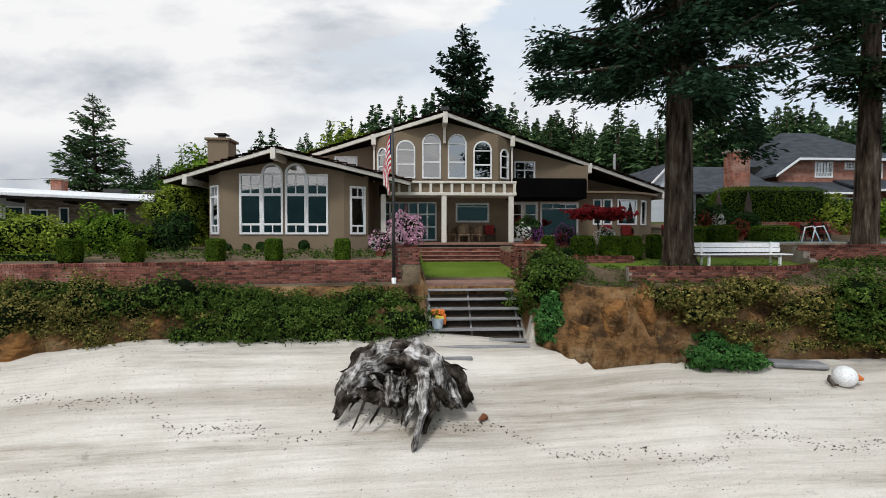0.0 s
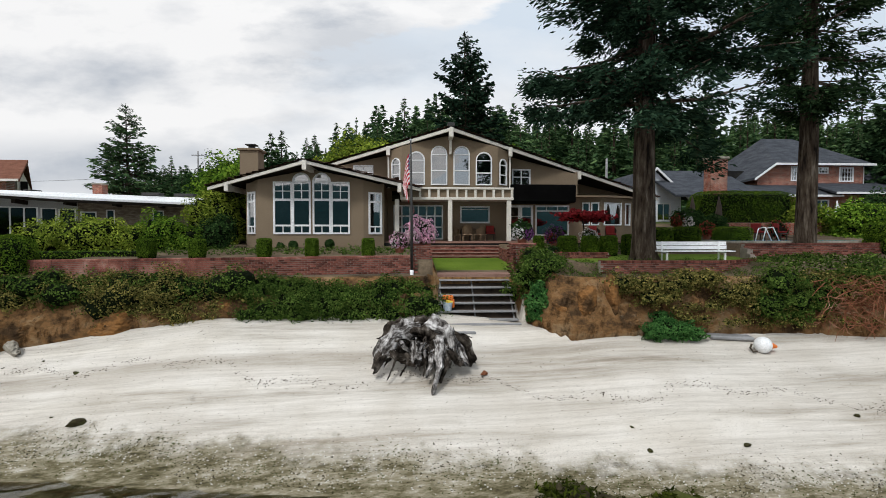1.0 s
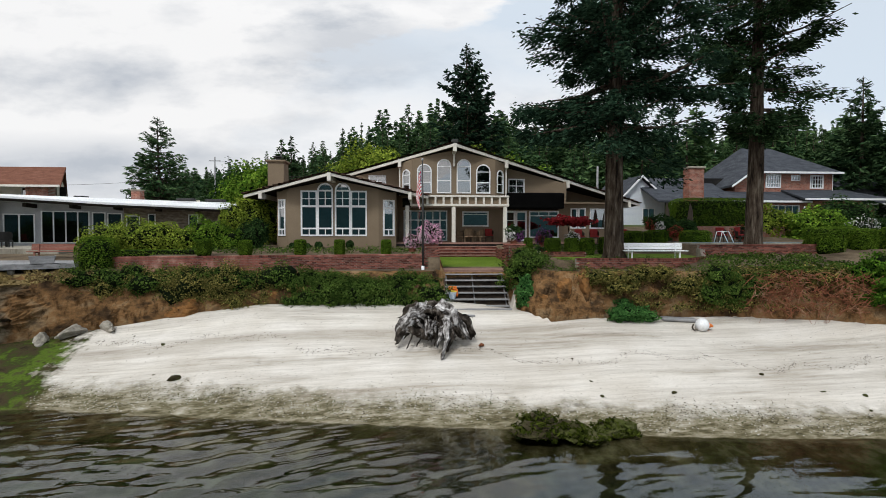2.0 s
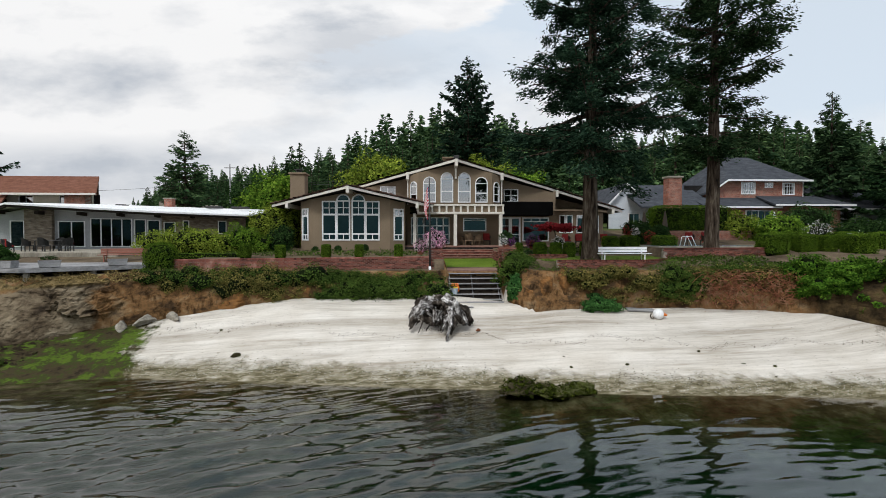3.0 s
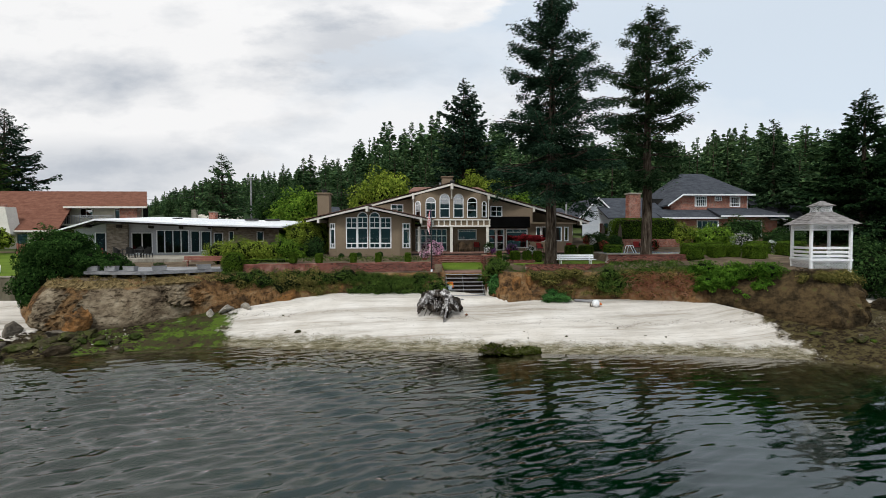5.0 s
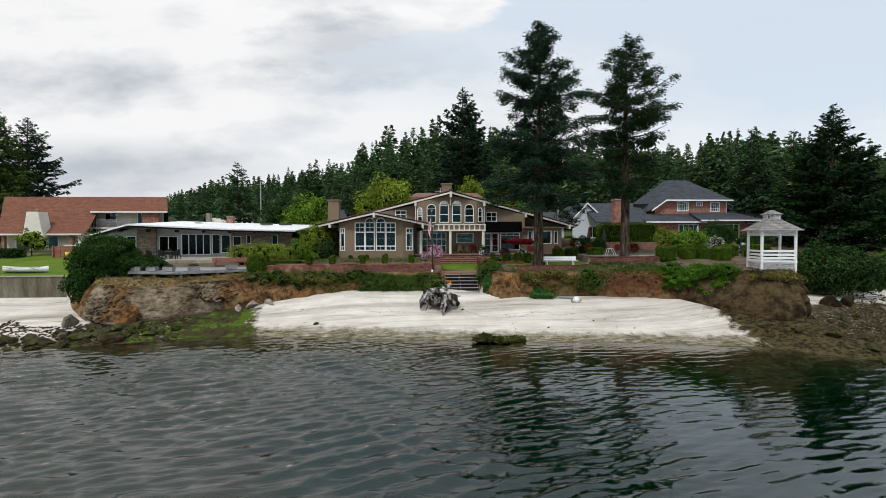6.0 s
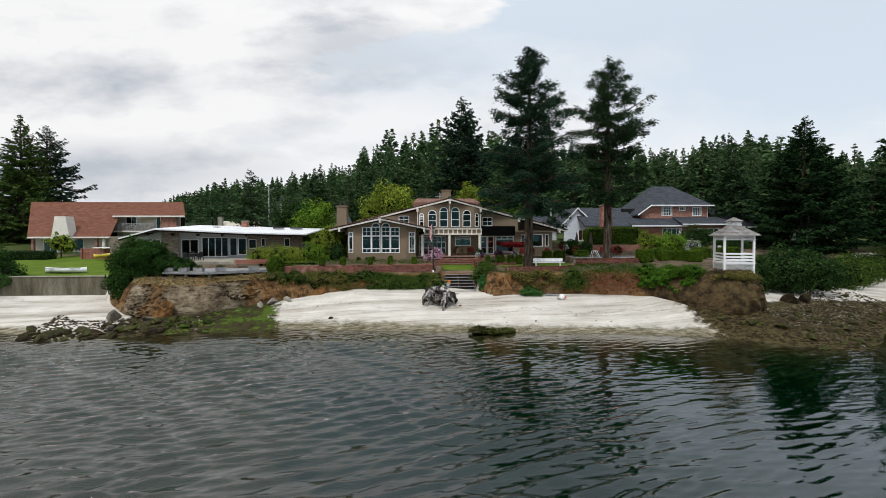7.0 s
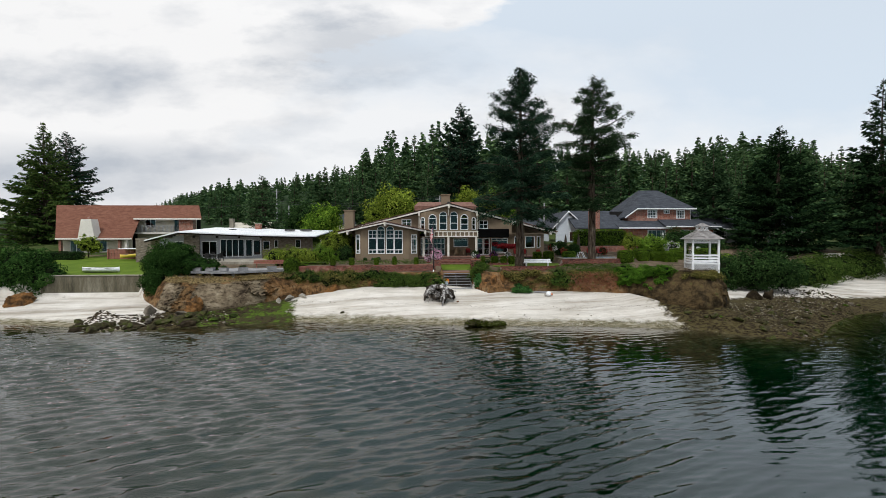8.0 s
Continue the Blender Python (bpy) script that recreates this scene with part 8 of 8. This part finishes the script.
    # fan towards the stairs
    root((2.15, -12.45, 2.95), (2.88, -12.62, 2.20), 0.24, 0.10, (0.12, 0, 0.12), "dark_drift", taper=0.15)
    root((2.20, -12.60, 2.70), (2.78, -12.85, 2.12), 0.17, 0.09, (0.08, 0, 0.06), taper=0.2)
    root((2.10, -12.70, 2.55), (2.60, -13.00, 2.18), 0.13, 0.09, (0.05, 0, 0.0), "dark_drift", taper=0.3)
    # foot of twisted roots
    root((1.92, -12.62, 2.92), (1.74, -13.62, 1.62), 0.15, 0.10, (0.10, -0.22, 0.10), twist=1.4)
    root((2.02, -12.72, 2.70), (2.02, -13.40, 1.78), 0.15, 0.10, (0.08, -0.12, 0.04), "dark_drift", twist=1.2)
    root((1.85, -12.75, 2.55), (1.58, -13.35, 1.95), 0.11, 0.07, (-0.05, -0.1, 0.04), twist=1.5)
    root((2.05, -12.70, 2.62), (2.42, -13.10, 2.28), 0.10, 0.09, (0.05, -0.05, 0.05), "dark_drift", taper=0.1)
    # broken slabs hanging in the hollow
    root((1.30, -12.78, 2.82), (1.18, -13.05, 2.36), 0.15, 0.05, (0, -0.05, 0.03), taper=-0.1)
    root((1.48, -12.78, 2.80), (1.50, -13.02, 2.42), 0.09, 0.05, (0, -0.05, 0.03))
    root((0.72, -12.72, 2.85), (1.00, -12.85, 2.62), 0.12, 0.05, (0, 0, 0.03))
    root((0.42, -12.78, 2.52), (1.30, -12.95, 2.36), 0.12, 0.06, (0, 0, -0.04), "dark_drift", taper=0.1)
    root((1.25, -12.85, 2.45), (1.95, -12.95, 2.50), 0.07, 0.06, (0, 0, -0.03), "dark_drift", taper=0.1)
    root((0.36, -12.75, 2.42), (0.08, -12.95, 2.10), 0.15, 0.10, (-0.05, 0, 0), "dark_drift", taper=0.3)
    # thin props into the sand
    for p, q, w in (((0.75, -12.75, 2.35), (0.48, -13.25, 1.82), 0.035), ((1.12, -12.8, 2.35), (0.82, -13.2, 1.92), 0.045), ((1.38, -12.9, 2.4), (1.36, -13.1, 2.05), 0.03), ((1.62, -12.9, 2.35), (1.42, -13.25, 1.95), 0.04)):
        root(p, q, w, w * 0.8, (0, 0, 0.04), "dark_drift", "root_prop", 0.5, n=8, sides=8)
    for k in range(46):
        a = rng.uniform(-3.0, 0.1)
        p = (1.5 + 1.0 * math.cos(a), -12.45 + 0.45 * math.sin(a), rng.uniform(2.2, 3.0))
        q = (p[0] + 0.3 * math.cos(a) + rng.uniform(-0.2, 0.2), p[1] - rng.uniform(0.08, 0.3), p[2] + rng.uniform(-0.3, 0.15))
        root(p, q, rng.uniform(0.02, 0.06), rng.uniform(0.012, 0.03), (0, 0, 0.03), rng.choice(("driftwood", "dark_drift", "dark_drift")), "root_end", 0.75, n=6, sides=8)


build_stump()

buoy = thing("buoy", "white ball buoy with an orange eye lying on the sand", "buoy", at=(12.27, -12.2, height_at(12.27, -12.2) + 0.24))
bm = bmesh.new()
bmesh.ops.create_uvsphere(bm, u_segments=24, v_segments=14, radius=0.26)
part("ball", bm, "white", buoy, "", True)
bm = bmesh.new()
add_tube(bm, [(0.20, -0.04, -0.02), (0.28, -0.05, -0.02), (0.40, -0.07, -0.05)], [0.11, 0.09, 0.04], 12)
part("eye", bm, "orange", buoy, "orange moulded end")
tube("rope", [(-0.25, -0.1, -0.18), (-0.36, -0.06, -0.2), (-0.38, 0.05, -0.1), (-0.3, 0.1, 0.0)], 0.03, "wrack", buoy)


def beach_z(x, y):
    return height_at(x, y)


def rock(name, label, x, y, sx, sy, sz, seed, mat="reef", sink=0.3, group="", detail=3):
    bm = bmesh.new()
    bmesh.ops.create_icosphere(bm, subdivisions=detail, radius=1.0)
    pick = random.Random(seed * 7 + 1)
    cuts = [(pick.uniform(0.42, 0.8), Vector((pick.gauss(0, 1), pick.gauss(0, 1), pick.gauss(0, 0.8))).normalized()) for _ in range(11)]
    for v in bm.verts:
        d = v.co.copy()
        k = 1 + 0.36 * fbm(d.x * 1.5 + seed * 3.1, d.y * 1.5, d.z * 1.5 + seed, 4)
        for c, n in cuts:
            reach = d.dot(n) * k
            if reach > c:
                k *= c / reach
        k *= 1 + 0.13 * fbm(d.x * 3.6 + seed, d.y * 3.6, d.z * 3.6, 4)
        v.co = Vector((d.x * sx * k, d.y * sy * k, d.z * sz * k))
    ob = part(name, bm, mat, None, "")
    ob.matrix_world = pose(x, y, beach_z(x, y) + sz * (1 - 2 * sink), 0, 0, seed * 40)
    return tagged(ob, label, "rock", group)


def sea_rock():
    r = thing("sea_rock", "low broken weed-covered rock at the water's edge", "rock", at=(5.3, -17.7, WATER))
    rng = random.Random(21)
    lumps = []
    for k in range(11):
        u = rng.uniform(-1, 1)
        lumps.append((1.25 * u, rng.uniform(-0.45, 0.4) - 0.25 * u, 0.10 + 0.10 * rng.random() - 0.06 * u, rng.uniform(0.28, 0.55), rng.uniform(0.22, 0.42), rng.uniform(0.14, 0.26)))
    for q, (x, y, z, a, b, c) in enumerate(lumps):
        bm = bmesh.new()
        made = bmesh.ops.create_icosphere(bm, subdivisions=3, radius=1.0)
        for v in made["verts"]:
            d = v.co.copy()
            k = 1 + 0.55 * fbm(d.x * 1.8 + 4 * q, d.y * 1.8, d.z * 1.8, 4)
            v.co = Vector((x + d.x * a * k, y + d.y * b * k, z + d.z * c * k))
        part("stone", bm, "reef", r)
    leaf_cloud("seaweed", [(x, y, z, a * 1.08, b * 1.08, c * 1.1) for x, y, z, a, b, c in lumps], 7000, 0.05, "weed", r, 701, floor_z=-0.1, aspect=3.0, shell=0.12, lump=0.6)["kind"] = "stuff"


sea_rock()
rock("rock", "small dark rock with moss on the sand", -7.55, -14.0, 0.26, 0.16, 0.13, 5)
rock("driftwood_chunk", "rust-brown block lying on the sand", 3.3, -12.75, 0.24, 0.1, 0.09, 6, "rust", 0.3)
brd = box("driftwood_plank", (-0.7, 0.7, -0.22, 0.22, 0, 0.13), "grey_wood", None, bevel=0.04)
brd.matrix_world = pose(11.75, -11.35, beach_z(11.75, -11.35) - 0.02, 3, 2, -6)
tagged(brd, "bleached driftwood plank at the foot of the bank", "driftwood")
rng = random.Random(77)
for k in range(14):
    x = rng.uniform(-11.5, 21)
    y = line_at(SHORE, x) + rng.uniform(0.2, 3.4) ** 1.2
    s = rng.uniform(0.04, 0.10)
    rock("pebble", "small dark beach stone on the sand", x, y, s * 1.4, s, s * 0.6, 20 + k, "reef", 0.3, "beach stones", 2)
for k, (x, y, sx, sy, sz, mt) in enumerate(((-13.2, -10.5, 0.9, 0.35, 0.35, "pale_rock"), (-14.2, -11.0, 0.6, 0.35, 0.3, "pale_rock"), (-12.1, -10.3, 0.7, 0.3, 0.25, "pale_rock"), (-20.8, -13.9, 0.9, 0.7, 1.1, "clay"), (-21.6, -14.6, 1.0, 0.7, 0.5, "rock_grey"),
                                            (-22.4, -15.2, 1.1, 0.8, 0.45, "reef"), (-24.2, -15.8, 1.2, 0.8, 0.5, "reef"), (-25.6, -16.6, 1.4, 0.8, 0.45, "reef"),
                                            (-27.2, -17.2, 1.6, 0.8, 0.4, "reef"), (-20.2, -15.6, 1.0, 0.7, 0.35, "reef"), (-24.8, -14.0, 0.9, 0.6, 0.6, "rock_grey"), (-18.6, -15.3, 0.8, 0.5, 0.3, "mossy"), (-28.8, -17.0, 1.3, 0.7, 0.3, "reef"),
                                            (24.2, -19.6, 1.2, 0.8, 0.5, "reef"), (25.8, -20.4, 1.4, 0.9, 0.5, "reef"), (27.6, -20.8, 1.6, 0.9, 0.5, "reef"), (29.6, -20.6, 1.6, 0.9, 0.5, "reef"), (31.6, -19.8, 1.6, 0.9, 0.5, "reef"),
                                            (26.6, -22.4, 1.6, 0.9, 0.35, "reef"), (29.4, -22.8, 1.8, 0.9, 0.35, "reef"), (22.8, -18.2, 0.9, 0.5, 0.3, "reef"), (30.8, -17.4, 0.8, 0.6, 0.4, "reef"), (32.6, -15.0, 0.9, 0.6, 0.4, "reef"), (33.6, -11.4, 0.8, 0.6, 0.7, "reef_dark"), (35.4, -11.2, 0.7, 0.6, 0.8, "reef_dark"), (33.8, -17.6, 1.3, 0.7, 0.4, "reef"),
                                            (-39.0, -10.2, 1.6, 0.9, 0.9, "clay"), (7.0, -10.9, 0.75, 0.5, 0.75, "clay"), (8.0, -10.75, 0.6, 0.35, 0.9, "clay"), (6.35, -10.6, 0.5, 0.4, 0.6, "clay"), (-9.4, -9.6, 0.9, 0.4, 0.5, "clay"), (-5.6, -9.35, 0.5, 0.3, 0.35, "clay"))):
    if mt == "reef":
        sx, sy, sz = sx * 0.45, sy * 0.55, sz * 0.7
    rock("boulder", {"clay": "ochre clay boulder at the foot of the bank", "rock_grey": "rough grey boulder at the foot of the cliff", "reef": "dark weedy reef rock at the waterline", "mossy": "green mossy rock at the waterline", "pale_rock": "pale fallen slab at the foot of the bank", "reef_dark": "large dark boulder before the shore shrubs"}[mt], x, y, sx, sy, sz, 60 + k, mt, 0.33, "shore rocks", 4)


for k in range(170):
    east = k < 130
    x = rng.uniform(22.0, 46.0) if east else rng.uniform(-27.5, -16.5)
    y = line_at(SHORE, x) + (rng.uniform(-0.6, 7.0) if east else rng.uniform(-0.4, 2.6))
    s = (0.05 + 0.30 * rng.random() ** 2.2) if east else rng.uniform(0.1, 0.42)
    mt = rng.choice(("reef", "reef", "reef", "mossy", "rock_grey"))
    rock("boulder", {"rock_grey": "rough grey stone in the tidal rubble", "reef": "dark weedy reef rock at the waterline", "mossy": "green mossy rock at the waterline"}[mt], x, y, s * 1.2, s * 0.95, s * 0.8, 130 + k, mt, 0.3, "shore rocks", 2 if s < 0.25 else 3)


for k in range(46):
    f = rng.random()
    x = -30.0 + 10.5 * f + rng.uniform(-0.8, 0.8)
    y = line_at(SHORE, x) + rng.uniform(-0.5, 1.2) + 2.4 * f * rng.random()
    s = rng.uniform(0.25, 0.75) * (0.7 + 0.4 * f)
    rock("boulder", "brown weedy rock below the western cliff", x, y, s * 1.35, s * 0.9, s * 0.55, 320 + k, rng.choice(("reef", "reef", "reef_dark")), 0.36, "shore rocks", 3)


def scatter(name, label, n, region, size, mat, seed):
    """Shell bits, gravel and wrack lying on the sand: small tetrahedra, in one mesh."""
    g = np.random.default_rng(seed)
    vs, fs = [], []
    k = 0
    while k < n:
        x, y = region(g)
        z = height_at(x, y)
        if z < WATER + 0.02:
            n -= 1
            continue
        s = size * g.uniform(0.5, 1.6)
        a = g.uniform(0, 6.28)
        o = len(vs)
        for q in range(3):
            vs.append((x + s * g.uniform(0.7, 1.5) * math.cos(a + q * 2.1), y + 0.6 * s * math.sin(a + q * 2.1), z - 0.01))
        vs.append((x, y, z + s * g.uniform(0.3, 0.6)))
        fs += [(o, o + 1, o + 3), (o + 1, o + 2, o + 3), (o + 2, o, o + 3)]
        k += 1
    ob = raw(name, vs, fs, mat)
    return tagged(ob, label, "debris", kind="stuff")


def wrack_line(off, spread):
    def region(g):
        x = g.uniform(-12, 22)
        base = line_at(SHORE, x) + off + 0.35 * math.sin(x * 0.8) + 0.2 * math.sin(x * 2.3)
        return x, base + abs(g.normal(0, spread)) * (1 if g.random() < 0.5 else -1)
    return region


scatter("wrack", "dark broken seaweed and bark along the tide line", 1500, wrack_line(3.9, 0.10), 0.03, "wrack", 11)
scatter("wrack", "scattered dark seaweed bits on the beach", 700, wrack_line(5.4, 0.5), 0.022, "wrack", 12)
scatter("gravel", "dark gravel and shell at the water's edge", 6000, wrack_line(0.65, 0.38), 0.03, "reef", 13)
scatter("gravel", "pale broken shell at the water's edge", 5000, wrack_line(0.9, 0.6), 0.028, "pale_shell", 14)
scatter("gravel", "sparse gravel over the sand", 2600, wrack_line(2.4, 1.6), 0.02, "reef", 15)
scatter("shell", "white broken shell at the foot of the bank", 3000, lambda g: ((lambda x: (x, line_at(BASE, x) - abs(g.normal(0.1, 0.5))))(g.uniform(-10, 21))), 0.025, "pale_shell", 16)

def shelf(x0, x1, low, high):
    def region(g):
        x = g.uniform(x0, x1)
        return x, line_at(SHORE, x) + g.uniform(low, high)
    return region


scatter("rubble", "dark angular rubble on the eastern rock shelf", 2600, shelf(22.0, 46.0, 0.2, 8.0), 0.13, "reef_dark", 17)
scatter("rubble", "pale shell and stones among the eastern rocks", 1100, shelf(27.0, 46.0, 2.5, 9.0), 0.06, "pale_rock", 18)
scatter("rubble", "dark angular rubble below the western cliff", 1300, shelf(-30.0, -16.5, 0.1, 4.2), 0.13, "reef_dark", 19)
scatter("rubble", "pale stones below the western cliff", 160, shelf(-30.0, -18.0, 0.6, 4.2), 0.07, "pale_rock", 20)

# ---- brick walls, brick by brick ----
def brick_mesh():
    bm = bmesh.new()
    add_box(bm, 0.0, 0.205, -0.05, 0.05, 0.0, 0.062, 0.006)
    me = bpy.data.meshes.new("brick")
    bm.to_mesh(me)
    bm.free()
    me.materials.append(M["brick"])
    return me


BRICK = brick_mesh()


def brick_wall(name, label, path, z0, z1, thick=0.22, single=None, cap=True, seed=1):
    """A garden wall along path points (x, y) with every brick laid. single: bricks from this x on are parts, the rest one joined part."""
    w = thing(name, label, "wall", kind="structure")
    rng = random.Random(seed)
    singles, joined_v, joined_f = 0, [], []
    base = [tuple(v.co) for v in BRICK.vertices]
    polys = [tuple(p.vertices) for p in BRICK.polygons]
    def lay(m):
        nonlocal singles
        p = m.translation
        if singles < 300 and (single is None or p.x >= single):
            ob = bpy.data.objects.new("brick", BRICK)
            scene.collection.objects.link(ob)
            ob.parent = w
            ob.matrix_basis = m
            singles += 1
        else:
            o = len(joined_v)
            joined_v.extend([m @ Vector(v) for v in base])
            joined_f.extend([tuple(i + o for i in f) for f in polys])
    for (p, q), (za, zb) in zip(zip(path, path[1:]), zip(z1, z1[1:])):
        p, q = Vector((*p, 0)), Vector((*q, 0))
        ln = (q - p).length
        a = math.atan2(q.y - p.y, q.x - p.x)
        d = (q - p).normalized()
        nrm = Vector((d.y, -d.x, 0))
        bm = bmesh.new()
        vs = []
        for s, zt in ((0, za), (ln, zb)):
            for k in (-1, 1):
                for z in (z0, zt - 0.02):
                    c = p + d * s + nrm * k * (thick / 2 - 0.012)
                    vs.append(bm.verts.new((c.x, c.y, z)))
        for f in ((0, 1, 3, 2), (4, 6, 7, 5), (0, 4, 5, 1), (2, 3, 7, 6), (1, 5, 7, 3), (0, 2, 6, 4)):
            bm.faces.new([vs[i] for i in f])
        bmesh.ops.recalc_face_normals(bm, faces=bm.faces)
        part("mortar", bm, "mortar", w)
        rows = int((min(za, zb) - z0 - (0.10 if cap else 0)) / 0.074)
        for r in range(rows):
            s = -0.11 if r % 2 else 0.0
            while s < ln - 0.03:
                if s > -0.02:
                    f = s / ln
                    zt = za + (zb - za) * f
                    z = zt - (0.10 if cap else 0) - (r + 1) * 0.074
                    c = p + d * s + nrm * (thick / 2 - 0.045 + rng.uniform(-0.004, 0.006))
                    lay(Matrix.LocRotScale((c.x, c.y, z), Euler((rng.uniform(-0.02, 0.02), rng.uniform(-0.01, 0.01) - math.atan2(zb - za, ln), a + rng.uniform(-0.01, 0.01))), None))
                s += 0.217
        if cap:
            s = 0.0
            while s < ln - 0.05:
                zt = za + (zb - za) * s / ln
                c = p + d * (s + 0.035) + nrm * (thick / 2 + 0.02)
                lay(Matrix.LocRotScale((c.x, c.y, zt - 0.1 + rng.uniform(-0.003, 0.004)), Euler((0, 0, a + radians(90))), (1.25, 0.68, 1.6)))
                s += 0.078
    if joined_v:
        ob = raw("bricks", joined_v, joined_f, "brick", w)
        ob["kind"] = "stuff"
    return w


def pier(name, label, x0, x1, y0, y1, z0, z1):
    path = [(x0, y0), (x1, y0), (x1, y1), (x0, y1), (x0, y0)]
    w = brick_wall(name, label, path, z0, [z1] * 5, 0.12, None, False, 9)
    w["category"] = "pier"
    box("fill", (x0, x1, y0, y1, z0, z1 - 0.03), "mortar", w)
    box("coping", (x0 - 0.08, x1 + 0.08, y0 - 0.08, y1 + 0.08, z1 - 0.03, z1 + 0.03), "brick", w, bevel=0.01)
    return w


brick_wall("garden_wall", "long low red brick garden wall above the bank", [(-13.1, -8.55), (1.15, -7.9)], 4.3, [5.03, 5.14], single=-6.5, seed=2)
pier("brick_pier", "red brick pier beside the lawn steps", 1.14, 1.76, -7.5, -6.6, 4.1, 5.56)
pier("brick_pier", "red brick pier beside the lawn steps", 5.27, 6.08, -7.4, -6.6, 4.1, 5.58)
brick_wall("terrace_wall", "low curved red brick wall before the bench lawn", [(7.9, -9.75), (12.4, -9.7), (13.6, -9.4), (14.3, -8.9)], 4.45, [5.02, 5.0, 5.02, 5.06], seed=3)
brick_wall("terrace_wall", "stepped end of the curved brick wall", [(14.3, -8.9), (14.75, -8.1)], 4.6, [5.2, 5.2], cap=False, seed=4)
brick_wall("terrace_wall", "stepped end of the curved brick wall", [(14.75, -8.1), (15.0, -7.3)], 4.7, [5.4, 5.4], cap=False, seed=5)
brick_wall("terrace_wall", "red brick retaining wall of the pool terrace", [(15.0, -7.3), (22.4, -6.5)], 4.8, [5.58, 5.6], seed=6)
brick_wall("edging", "low brick edging in the planting bed", [(6.9, -7.4), (9.2, -7.3)], 4.9, [5.22, 5.22], seed=7)
back_wall = box("garden_wall", (20.2, 29.0, 4.6, 4.85, 5.4, 6.75), "far_brick", None, bevel=0.01)
tagged(back_wall, "brown brick wall behind the pool terrace", "wall", kind="structure")
brick_wall("lawn_wall", "low brick wall along the side of the lawn", [(1.86, -6.5), (1.86, -0.7)], 4.3, [5.1, 5.25], 0.14, None, False, 12)
brick_wall("lawn_wall", "low brick wall along the side of the lawn", [(5.84, -0.7), (5.84, -6.5)], 4.3, [5.25, 5.1], 0.14, None, False, 13)
